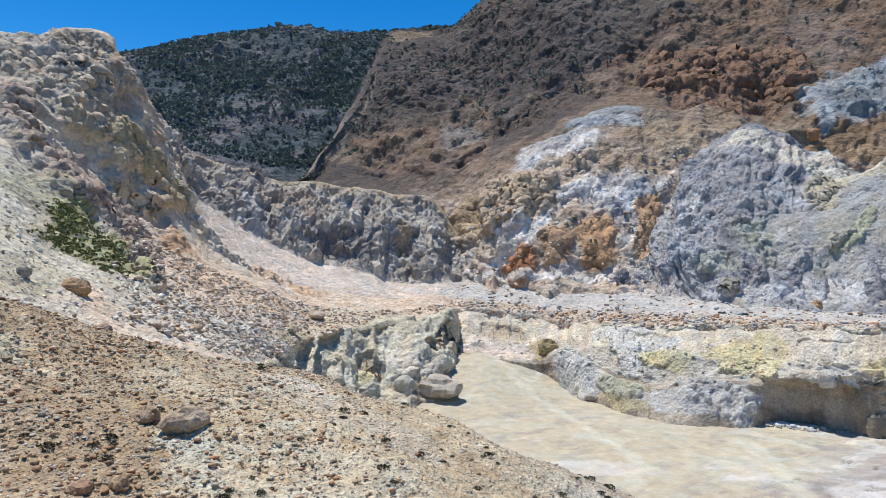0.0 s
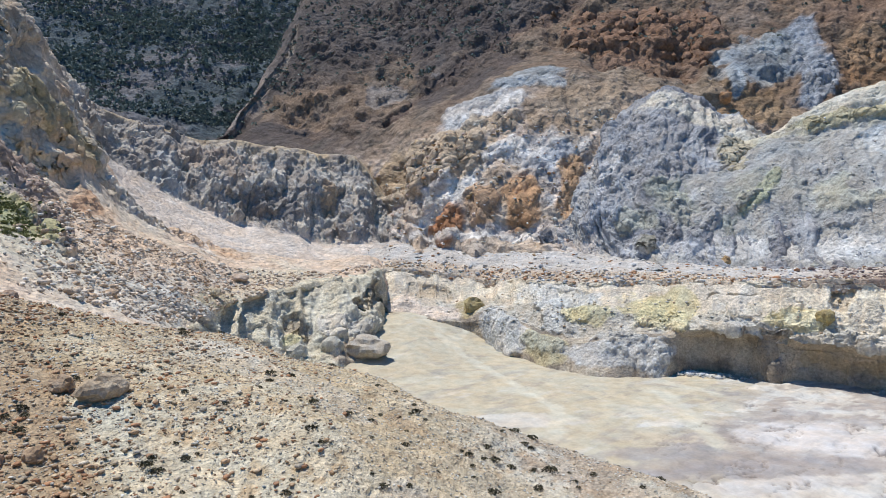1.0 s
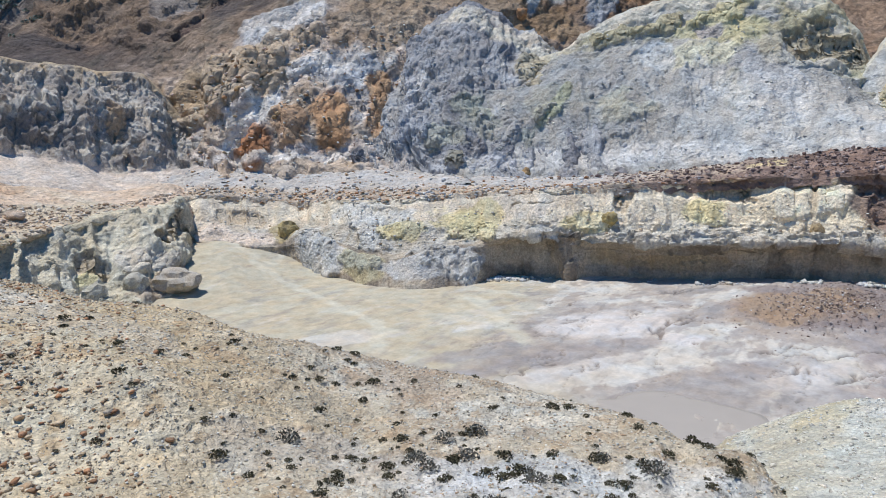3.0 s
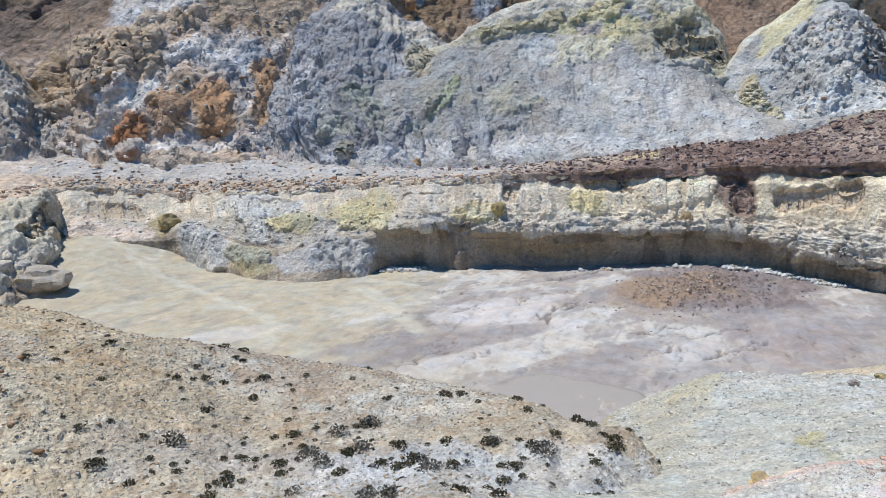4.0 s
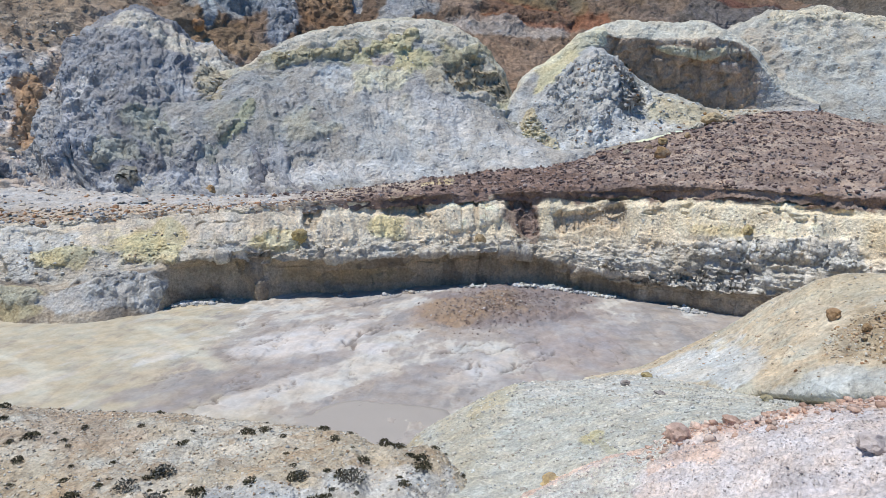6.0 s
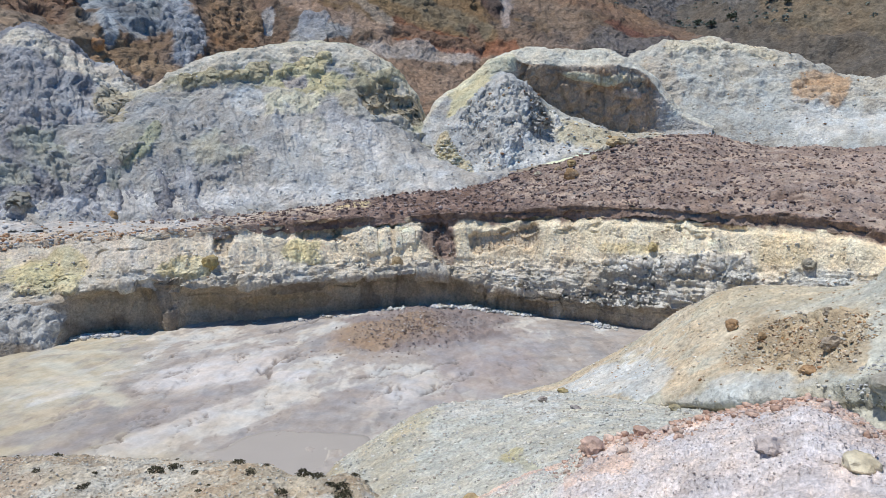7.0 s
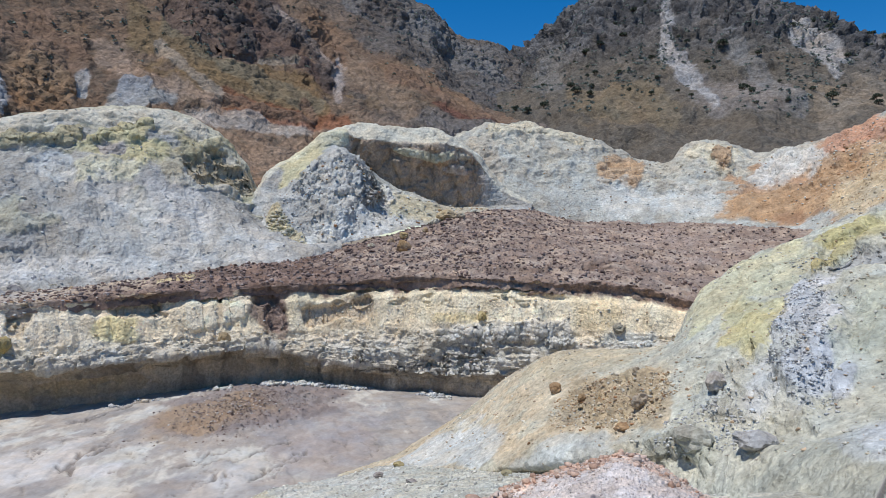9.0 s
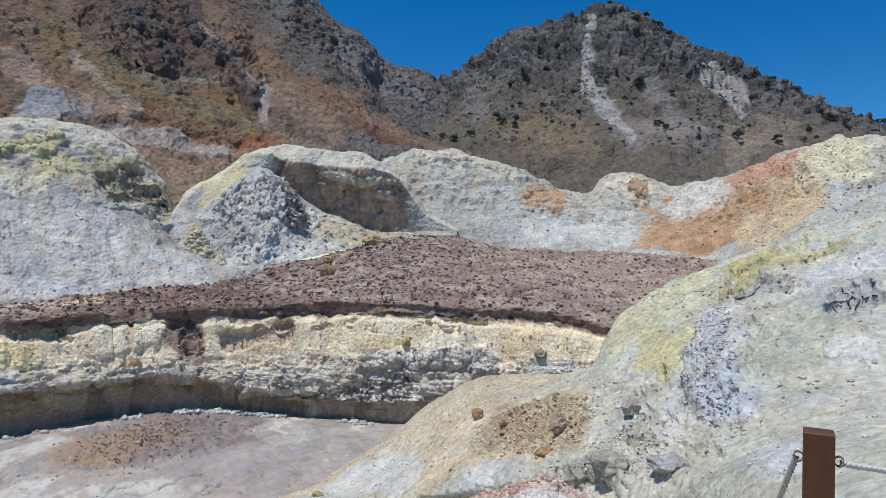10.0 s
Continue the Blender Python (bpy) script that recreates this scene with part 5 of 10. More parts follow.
far_mountain_east_a = [(207.5, 110.7, 17.4), (222.8, 86, 19.3), (230, 69.4, 20.4), (232.5, 60.7, 20.9), (234.2, 53.9, 21.2), (235.4, 48.1, 21.5), (236, 38.1, 21.2), (235.5, 26.1, 20.3), (234.5, 14.4, 19.5), (233.7, 4.9, 18.9), (232.1, -6.2, 18.3), (229.7, -18.7, 17.5), (227.2, -27.1, 17.3), (224.4, -35, 17.2), (218.6, -49.9, 17.2), (212.7, -63.3, 17.6), (208.5, -71.5, 17.8), (200.3, -92, 17.2)]
far_mountain_east_b = [(326.6, 174.2, 59.8), (352.2, 136, 73.7), (355.7, 107.4, 78.8), (350.2, 91.4, 78.9), (349.3, 80.4, 79.6), (348.3, 71.1, 80.2), (346.1, 55.9, 81.1), (347.5, 38.4, 82.2), (348.3, 21.3, 83.3), (348.3, 7.3, 84.2), (345.5, -9.2, 80.4), (341.3, -27.7, 75.9), (339, -40.4, 72.1), (336.3, -52.5, 68.4), (329.9, -75.3, 61.5), (319.7, -95.1, 54.7), (312.6, -107.2, 50.4), (295.7, -135.8, 39.6)]
far_mountain_east_c = [(406, 216.6, 96.6), (424.7, 164, 114.2), (432.9, 130.7, 118.7), (435.7, 113.7, 119.4), (434.9, 100.1, 127.3), (433.3, 88.4, 135.7), (434.7, 70.1, 149.9), (437.6, 48.4, 154), (439.5, 26.9, 159.8), (440.2, 9.3, 166.9), (438.2, -11.7, 157.4), (430.9, -35, 138.6), (425.4, -50.7, 128.4), (420.3, -65.6, 120), (409.9, -93.5, 99.7), (401, -119.3, 82.7), (393.9, -135.1, 71.9), (373, -171.3, 49.5)]
far_mountain_east_d = [(458.9, 244.8, 82.6), (480.6, 185.6, 100.2), (490.4, 148.1, 104.7), (493.7, 128.9, 105.4), (493.4, 113.5, 113.3), (492.1, 100.4, 121.7), (493.9, 79.7, 135.9), (497.3, 55, 140), (499.4, 30.6, 145.8), (500.2, 10.5, 152.9), (498.2, -13.3, 143.4), (490.7, -39.9, 124.6), (484.9, -57.8, 114.4), (479.6, -74.9, 106), (468.3, -106.9, 85.7), (458.5, -136.4, 68.7), (450.6, -154.6, 57.9), (427.5, -196.3, 35.5)]
far_mountain_east_rails = [far_mountain_east_a, far_mountain_east_b, far_mountain_east_c, far_mountain_east_d]
land = Land(far_mountain_east_rails, 560, 300)
n1, n2 = fbm(land.p, 30, 5, 83), fbm(land.p, 8, 4, 84)
high = ramp(land.v + 0.05 * n1, 0.34, 0.48)
land.push(4.5 * ridged(land.p, 40, 5, 81) * ramp(0.66 - land.v, 0.0, 0.1) + (2.8 * blocky(land.p, 7, 82) + 1.5 * blocky(land.p, 3.4, 85)) * (0.2 + 0.8 * high))
tint = mixed((0.135, 0.115, 0.093), mixed((0.075, 0.072, 0.073), (0.145, 0.137, 0.135), ramp(n2, -0.2, 0.4)), high)
tint = patches(land, tint, [(0.503, 0.559, 0.011, 0.038, (0.36, 0.34, 0.335), 0.95), (0.495, 0.489, 0.012, 0.047, (0.36, 0.34, 0.335), 0.95), (0.499, 0.413, 0.016, 0.047, (0.34, 0.32, 0.31), 0.95), (0.523, 0.33, 0.024, 0.045, (0.32, 0.30, 0.29), 0.95),
                            (0.714, 0.514, 0.024, 0.042, (0.35, 0.32, 0.295), 0.95), (0.745, 0.47, 0.03, 0.05, (0.35, 0.32, 0.295), 0.95), (0.77, 0.422, 0.019, 0.039, (0.33, 0.30, 0.28), 0.95), (0.632, 0.257, 0.079, 0.05, (0.23, 0.20, 0.18), 0.7),
                            (0.415, 0.233, 0.083, 0.055, (0.22, 0.165, 0.105), 0.7), (0.783, 0.274, 0.061, 0.046, (0.25, 0.195, 0.14), 0.7),
                            (0.276, 0.401, 0.05, 0.16, (0.18, 0.165, 0.15), 0.7)], 12)
# marks: outcrops, chutes, ledges and stains
mark = marker(land, tint, 9)
mark([(0.498, 0.510), (0.503, 0.452), (0.493, 0.398), (0.485, 0.369), (0.523, 0.301), (0.563, 0.258)], 0.0076, 0.0064, 0, 0, (0.34, 0.325, 0.315), 0.95, 194)
mark([(0.523, 0.321), (0.555, 0.283), (0.582, 0.230)], 0.0083, 0.0202, 0, 0, (0.34, 0.325, 0.315), 0.9, 195)
mark([(0.694, 0.468), (0.746, 0.411), (0.773, 0.366)], 0.0074, 0.0160, 0, 0, (0.34, 0.325, 0.315), 0.9, 196)
mark([(0.397, 0.225), (0.453, 0.265), (0.500, 0.197)], 0.0271, 0.0430, 0, 0, (0.19, 0.15, 0.1), 0.7, 197)
mark([(0.786, 0.283), (0.818, 0.350), (0.768, 0.238)], 0.0159, 0.0632, 0, 0, (0.24, 0.195, 0.15), 0.7, 198)
mark([(0.607, 0.404), (0.669, 0.258), (0.722, 0.238)], 0.0196, 0.0225, 0, 0, (0.19, 0.18, 0.17), 0.7, 199)
tint = mark.settle()
# end of marks
east_land = land
land.mesh("far_mountain_east", tint, EARTH_DISTANT, "distant rocky peak with pale scree chutes", "mountain")

# ---- bench above the terrace cliff ----
bench_a = [(-7.2, 137.3, -12.5), (0, 136.5, -12.4), (7, 134.3, -11.9), (13.9, 132, -12.4), (20.4, 128.9, -13.5), (24.2, 124.5, -13.6), (27.4, 118.8, -12.9), (32, 111.5, -12.7), (38.6, 106.2, -12), (46.2, 103.7, -11.8), (51.4, 96.6, -11.2), (56.3, 90.1, -10.5), (62.1, 85.5, -10), (68.3, 81.3, -9.7), (74.4, 77.1, -9.4), (80.3, 72.3, -9), (84.2, 68.2, -8.8), (86.4, 65.1, -8.6), (88.5, 61.9, -8.4), (90.4, 58.7, -8.2), (92.2, 55.4, -8), (93.6, 51.9, -7.7), (95.1, 46.4, -7.3), (96.3, 38.9, -7.1), (96.5, 31.4, -7), (97.5, 24.3, -7), (98, 17.3, -7.3), (97.7, 10.3, -7.5), (97, 3.4, -8.5), (95.7, -3.3, -10.1), (94.6, -13.3, -10.4), (92.7, -23.1, -10.4)]
bench_b = [(-7.2, 137.7, -10.9), (0, 136.9, -10.8), (7.1, 134.7, -10.4), (13.9, 132.4, -10.9), (20.5, 129.3, -12), (24.3, 124.9, -12), (27.5, 119.2, -11.4), (32.1, 111.9, -11.2), (38.8, 106.5, -10.5), (46.3, 104.1, -10.2), (51.6, 97, -9.6), (56.5, 90.4, -9), (62.3, 85.8, -8.4), (68.5, 81.7, -8.1), (74.7, 77.3, -7.8), (80.6, 72.6, -7.5), (84.6, 68.5, -7.2), (86.7, 65.4, -7), (88.8, 62.2, -6.8), (90.7, 58.9, -6.7), (92.6, 55.6, -6.4), (94, 52.1, -6.2), (95.4, 46.5, -5.8), (96.7, 39.1, -5.5), (96.9, 31.5, -5.4), (97.9, 24.4, -5.4), (98.4, 17.3, -5.7), (98.1, 10.3, -5.9), (97.4, 3.4, -7), (96.1, -3.4, -8.5), (95, -13.3, -8.8), (93.1, -23.2, -8.8)]
bench_c = [(-7.5, 143.1, -9.4), (0, 142.8, -9.1), (7.4, 141.3, -8.5), (14.6, 139, -8.5), (21.6, 136.2, -9.1), (25.9, 133, -9.1), (29.8, 128.9, -8.8), (35.3, 123.3, -8.7), (42.6, 116.9, -9), (49.9, 112.1, -9.2), (55.5, 104.4, -9.1), (61.5, 98.4, -8.7), (67.3, 92.7, -8.4), (73.5, 87.6, -7.9), (79.6, 82.5, -7.4), (85.6, 77.1, -6.7), (90, 72.9, -6.2), (92.6, 69.8, -5.9), (95.6, 67, -5.5), (98.9, 64.2, -5.2), (102.3, 61.5, -4.7), (105.8, 58.7, -4.1), (110.4, 53.9, -3), (115.3, 46.6, -1.5), (122.7, 39.9, -0.1), (129.3, 32.2, 0.3), (133, 23.5, -0.9), (133.1, 14, -1.4), (132.2, 4.6, -2.2), (130.3, -4.6, -3.1), (123.3, -17.3, -3.8), (113.5, -28.3, -3.6)]
bench_d = [(-7.9, 149.8, -7.5), (0, 150, -6.9), (7.8, 149.3, -6.3), (15.5, 147, -5.7), (22.9, 144.7, -5.6), (27.8, 142.9, -5.6), (32.5, 140.7, -5.6), (39.3, 137.1, -5.7), (47.2, 129.7, -7.2), (54.3, 121.9, -7.9), (60.4, 113.5, -8.5), (67.5, 108.1, -8.4), (73.4, 101.1, -8.3), (79.6, 94.8, -7.7), (85.7, 88.7, -6.8), (91.8, 82.7, -5.9), (96.7, 78.3, -5), (99.8, 75.2, -4.4), (104, 72.8, -3.9), (108.8, 70.7, -3.4), (114.2, 68.6, -2.7), (120.3, 66.7, -1.6), (128.7, 62.8, 0.3), (138, 55.8, 3.4), (154.2, 50.1, 6.3), (167.8, 41.8, 7.3), (175.4, 30.9, 5), (175.9, 18.5, 4.2), (174.9, 6.1, 3.7), (172.1, -6, 3.6), (158, -22.2, 2.4), (138.6, -34.5, 2.8)]
bench_e = [(-8.6, 163.8, -12.4), (0, 164, -11.7), (8.6, 163.3, -11), (16.9, 160.9, -10.4), (25.1, 158.6, -10.3), (30.5, 156.7, -10.2), (35.6, 154.4, -10.3), (43.2, 150.6, -10.4), (52, 142.8, -12.1), (60, 134.7, -12.9), (66.9, 125.9, -13.6), (74.9, 119.9, -13.5), (81.7, 112.4, -13.4), (88.6, 105.5, -12.7), (95.4, 98.8, -11.8), (102.2, 92, -10.7), (107.5, 87.1, -9.7), (111, 83.6, -9.1), (115.5, 80.9, -8.5), (120.6, 78.3, -8), (126.2, 75.8, -7.1), (132.5, 73.5, -5.9), (141.3, 68.9, -3.9), (151, 61, -0.4), (167.5, 54.4, 2.7), (181.3, 45.2, 3.8), (189.2, 33.4, 1.3), (189.9, 20, 0.4), (188.8, 6.6, -0.1), (186, -6.5, -0.3), (171.9, -24.2, -1.5), (152.2, -37.9, -1.1)]
bench_rails = [bench_a, bench_b, bench_c, bench_d, bench_e]
land = Land(bench_rails, 820, 240, linear)
n1, n2 = fbm(land.p, 12, 5, 93), fbm(land.p, 3, 4, 94)
dark = ramp(land.u + 0.05 * n1 - 0.10 * land.v, 0.34, 0.44)
land.lift(0.35 * fbm(land.p, 7, 4, 91) + 0.16 * blocky(land.p, 1.1, 92) + ramp(land.u, 0.62, 0.72) * 0.5 * ridged(np.stack([0.10 * land.s, 24 * land.v + 0.5 * n1, 0 * land.s], -1), 1.6, 4, 97) + dark * (0.4 * np.abs(fbm(land.p, 2.0, 4, 95)) + 0.25 * blocky(land.p, 0.7, 96)))
tint = mixed((0.47, 0.41, 0.34), (0.38, 0.31, 0.24), ramp(n2 + 0.3 * n1, -0.1, 0.5))
tint = mixed(tint, (0.44, 0.43, 0.415), ramp(land.v + 0.04 * n2, 0.36, 0.47) * (1 - ramp(land.u, 0.36, 0.44)))
tint = mixed(tint, mixed((0.175, 0.125, 0.105), (0.27, 0.20, 0.17), ramp(n2, -0.3, 0.5)), dark)
tint = mixed(tint, mixed((0.27, 0.215, 0.185), (0.38, 0.315, 0.265), ramp(n2, -0.2, 0.5)), ramp(land.u + 0.06 * n1 + 0.12 * land.v, 0.70, 0.80) * 0.9)
# marks: outcrops, chutes, ledges and stains
mark = marker(land, tint, 3)
mark([(0.850, 0.334), (0.873, 0.394), (0.892, 0.494)], 0.0020, 0.0104, -0.5, 0, (0.17, 0.125, 0.105), 0.8, 150)
mark([(0.850, 0.324), (0.886, 0.362), (0.927, 0.425)], 0.0020, 0.0070, -0.5, 0, (0.17, 0.125, 0.105), 0.8, 151)
mark([(0.869, 0.425), (0.900, 0.401), (0.927, 0.474)], 0.0031, 0.0383, 0, 0.1, (0.35, 0.285, 0.25), 0.8, 152)
mark([(0.885, 0.615), (0.927, 0.609)], 0.0052, 0.0797, 0, 0.1, (0.35, 0.285, 0.25), 0.7, 153)
mark([(0.783, 0.289), (0.815, 0.286), (0.836, 0.331)], 0.0021, 0.0104, 0.3, 0.5, (0.17, 0.125, 0.105), 0.6, 154)
mark([(0.471, 0.561), (0.482, 0.598), (0.494, 0.601)], 0.0020, 0.0838, 0, 0.2, (0.55, 0.48, 0.31), 0.8, 155)
tint = mark.settle()
# end of marks
bench_land = land
land.mesh("bench", tint * (1.2, 1.14, 1.08), EARTH_FAR, "bench of dark brown broken lava rubble", "terrace")

# ---- terrace cliff ----
terrace_cliff_a = [(-2.2, 123.3, -23.2), (4.2, 121.6, -23.2), (10.4, 119.3, -23.2), (16.4, 116.9, -23.2), (18.6, 115.1, -23.2), (20.5, 111.5, -23.2), (22.4, 105.2, -23.2), (24.3, 101.1, -23.2), (26, 97.1, -23.2), (28.8, 94.2, -23.2), (31.4, 91.2, -23.2), (36.4, 90, -23.2), (40.8, 89.5, -23.2), (44.8, 91.9, -23.2), (47.8, 92.9, -23.2), (50.5, 91.1, -23.2), (53.5, 89, -23.2), (53.8, 86.1, -23.2), (55.2, 85, -23.2), (59.6, 85.1, -23.2), (63.9, 81.8, -23.2), (70, 77.7, -23.2), (75.9, 73.3, -23.2), (81.4, 68.3, -23.2), (85.6, 62.2, -23.2), (88.8, 55.5, -23.2), (91.3, 46.5, -23.2), (92.7, 37.5, -23.2), (93.2, 26.7, -23.2), (94, 16.6, -23.2), (93.3, 6.5, -23.2), (91.7, -3.2, -23.2), (90.5, -12.7, -23.2)]
terrace_cliff_b = [(-2.2, 124.3, -16.3), (4.3, 122.6, -17.3), (10.5, 120.3, -18.2), (16.6, 117.8, -18.5), (18.8, 116.3, -18.1), (20.9, 114.1, -17.3), (23.3, 109.6, -18), (25.3, 105.5, -18.3), (27.2, 101.4, -18.3), (30.1, 98.5, -18.6), (32.9, 95.5, -18.1), (38.1, 94.2, -17.9), (42.3, 92.7, -17.4), (45.2, 92.7, -17.3), (47.8, 92.9, -17.3), (50.5, 91.1, -17), (53.5, 89, -16.9), (53.8, 86.1, -16.7), (55.2, 85, -16.9), (59.6, 85.1, -17.8), (63.9, 81.8, -18), (70, 77.7, -18), (75.9, 73.3, -17.8), (81.4, 68.3, -17.6), (85.6, 62.2, -17.1), (88.8, 55.5, -18.4), (91.3, 46.5, -19.6), (92.7, 37.5, -20.1), (93.2, 26.7, -20), (94, 16.6, -19.7), (93.3, 6.5, -18.8), (91.7, -3.2, -17.8), (90.5, -12.7, -17.6)]
terrace_cliff_c = [(-2.2, 126.6, -15.3), (4.4, 124.9, -16.4), (10.7, 122.6, -17.3), (16.9, 120.1, -17.7), (19.2, 118.6, -17.2), (21.4, 116.3, -16.5), (23.8, 111.7, -17.2), (25.8, 107.7, -17.6), (27.7, 103.5, -17.6), (30.7, 100.5, -18), (33.6, 97.5, -17.5), (38.8, 96.1, -17.3), (43, 94.4, -16.8), (45.2, 92.7, -16.3), (46.9, 91.3, -16), (49.4, 89.1, -15.6), (52, 86.6, -15.4), (53.5, 85.6, -15.6), (54.9, 84.5, -15.8), (57.6, 82.3, -16.2), (61.8, 79.1, -16.3), (67.8, 75.3, -16.4), (73.6, 71, -16.2), (79.1, 66.3, -16), (83.2, 60.4, -15.6), (86.8, 54.3, -16.9), (89.9, 45.8, -18.3), (91.4, 36.9, -18.8), (92, 26.4, -18.7), (92.8, 16.4, -18.5), (92.1, 6.4, -17.7), (90.5, -3.2, -16.6), (89.3, -12.6, -16.5)]
terrace_cliff_d = [(-2.3, 130.9, -13.7), (4.5, 129.2, -14.7), (11.1, 126.9, -15.6), (17.5, 124.4, -16), (19.9, 122.8, -15.9), (22.1, 120.5, -15.7), (24.6, 115.9, -15), (26.8, 111.7, -14.6), (28.8, 107.6, -14.3), (32, 104.5, -14.3), (34.9, 101.4, -14), (40.3, 99.8, -14.2), (44.6, 98, -14.4), (46.7, 95.8, -14.4), (48.4, 94.1, -14.3), (50.7, 91.5, -14), (53.2, 88.5, -13.8), (54.6, 87.4, -13.9), (56.1, 86.4, -14), (58.9, 84.1, -14.3), (63.2, 80.9, -14.4), (69.3, 77, -14.5), (75.2, 72.6, -14.5), (80.7, 67.7, -14.4), (84.9, 61.7, -14.1), (88.7, 55.4, -14.7), (91.9, 46.8, -14.2), (93.5, 37.8, -13.4), (94.1, 27, -12.9), (94.9, 16.7, -13.5), (94.3, 6.6, -13), (92.7, -3.2, -12.2), (91.5, -12.9, -12)]
terrace_cliff_e = [(-2.4, 136.9, -11.6), (4.7, 135.2, -11.2), (11.6, 132.9, -11.3), (18.3, 130.3, -12.1), (20.8, 128.7, -12.7), (23.2, 126.4, -13), (25.9, 121.7, -12), (28.2, 117.5, -12), (30.3, 113.2, -11.8), (33.6, 110, -11.7), (36.8, 106.8, -11.2), (42.5, 105.1, -10.8), (46.9, 102.9, -10.7), (48.9, 100.3, -10.5), (50.4, 98.1, -10.3), (52.6, 94.9, -10), (54.8, 91.3, -9.6), (56.3, 90.2, -9.5), (57.8, 89, -9.3), (60.7, 86.7, -9.1), (65.2, 83.4, -8.8), (71.4, 79.3, -8.5), (77.5, 74.8, -8.1), (83.2, 69.8, -7.8), (87.5, 63.6, -7.5), (91.4, 57.1, -7.1), (94.7, 48.3, -6.4), (96.4, 39, -6), (97.2, 27.9, -5.9), (98.1, 17.3, -6.2), (97.5, 6.8, -6.5), (95.8, -3.3, -9), (94.7, -13.3, -9.3)]
terrace_cliff_f = [(-2.4, 137.5, -10.8), (4.7, 135.8, -10.4), (11.7, 133.5, -10.5), (18.4, 130.9, -11.4), (20.9, 129.3, -12), (23.3, 127, -12.3), (26, 122.3, -11.3), (28.3, 118, -11.3), (30.5, 113.8, -11.2), (33.8, 110.6, -11), (37, 107.3, -10.6), (42.7, 105.6, -10.2), (47.1, 103.5, -10.1), (49.2, 100.8, -9.9), (50.7, 98.7, -9.7), (52.9, 95.4, -9.4), (55.1, 91.8, -9), (56.7, 90.7, -8.9), (58.2, 89.5, -8.8), (61.1, 87.2, -8.5), (65.5, 83.9, -8.2), (71.8, 79.8, -7.9), (77.9, 75.2, -7.5), (83.7, 70.2, -7.2), (88, 64, -6.9), (91.9, 57.4, -6.5), (95.3, 48.5, -5.8), (97, 39.2, -5.5), (97.8, 28, -5.3), (98.7, 17.4, -5.6), (98.1, 6.9, -5.9), (96.4, -3.4, -8.5), (95.3, -13.4, -8.8)]
terrace_cliff_rails = [terrace_cliff_a, terrace_cliff_b, terrace_cliff_c, terrace_cliff_d, terrace_cliff_e, terrace_cliff_f]
land = Land(terrace_cliff_rails, 1150, 260, linear, spread=(0, 0.16, 0.2, 0.3, 0.38, 0.44, 0.52, 0.6, 0.68, 0.74, 0.8, 0.9, 1.0))
n1, n2, n3 = fbm(land.p, 12, 5, 103), fbm(land.p, 3, 5, 104), fbm(land.p, 1.2, 4, 105)
upper, ledge = ramp(land.v, 0.56, 0.66), ramp(land.v, 0.36, 0.42) * (1 - ramp(land.v, 0.58, 0.66))
flute = np.stack([land.s + 1.2 * n1, land.v * 3.0, 0 * land.s], -1)
bed = np.stack([0.06 * land.s, 0.06 * land.s + 9, land.p[:, 2]], -1)
land.push((0.5 * ridged(flute, 4.6, 4, 101) + 0.22 * ridged(flute, 1.6, 3, 106)) * upper * (1 - 0.6 * ramp(land.v, 0.8, 0.86)) + ledge * (0.25 + 0.75 * ramp(land.u, 0.40, 0.48)) * (0.2 * ridged(bed, 0.9, 3, 102) + 0.3 * blocky(land.p * (0.7, 0.7, 1.3), 1.5, 110) + 0.2 * blocky(land.p * (0.8, 0.8, 1.3), 0.7, 111))
          + ramp(land.u, 0.55, 0.7) * (0.5 * ramp(land.v + 0.01 * n3, 0.795, 0.81) * (1 - ramp(land.v, 0.84, 0.88)) - 0.5 * ramp(land.v + 0.015 * n2, 0.735, 0.76) * (1 - ramp(land.v, 0.78, 0.80)))
          + 0.5 * fbm(land.p, 6, 4, 107) + (0.08 + 0.27 * ramp(land.u, 0.4, 0.5)) * blocky(land.p * (1, 1, 0.6), 2.0, 108) * (1 - upper)
          + (1.3 * fbm(land.p * (1, 1, 0.3), 7, 4, 112) + (0.15 + 0.55 * ramp(land.u, 0.4, 0.5)) * blocky(land.p * (0.5, 0.5, 1), 2.6, 115) + 0.35 * ridged(bed, 1.3, 4, 116)) * (0.55 + 0.45 * ramp(land.u, 0.4, 0.5)) * ramp(land.v, 0.12, 0.3) * (1 - ramp(land.v, 0.46, 0.58))
          - 0.5 * ramp(ridged(np.stack([0.4 * land.s, 0.05 * land.s, land.p[:, 2]], -1), 2.8, 3, 113), 0.55, 0.75) * ramp(land.v, 0.68, 0.72) + 0.25 * blocky(land.p, 1.0, 109) * ramp(land.v, 0.82, 0.86))
# Undercut wall below the ledge: brown, with its shade deepened in the colour.
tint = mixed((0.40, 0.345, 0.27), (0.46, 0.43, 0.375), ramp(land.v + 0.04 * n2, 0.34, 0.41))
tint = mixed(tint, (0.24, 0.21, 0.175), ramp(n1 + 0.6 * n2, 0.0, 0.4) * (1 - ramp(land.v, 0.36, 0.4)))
# Dark upright streaks that paint more shade into the undercut only.
shade_streak = fbm(np.stack([land.s, 0.12 * land.p[:, 2], 0 * land.s], -1), 2.4, 4, 114)
tint = mixed(tint, (0.17, 0.145, 0.12), ramp(shade_streak, 0.15, 0.5) * (1 - ramp(land.v, 0.34, 0.4)) * 0.7)
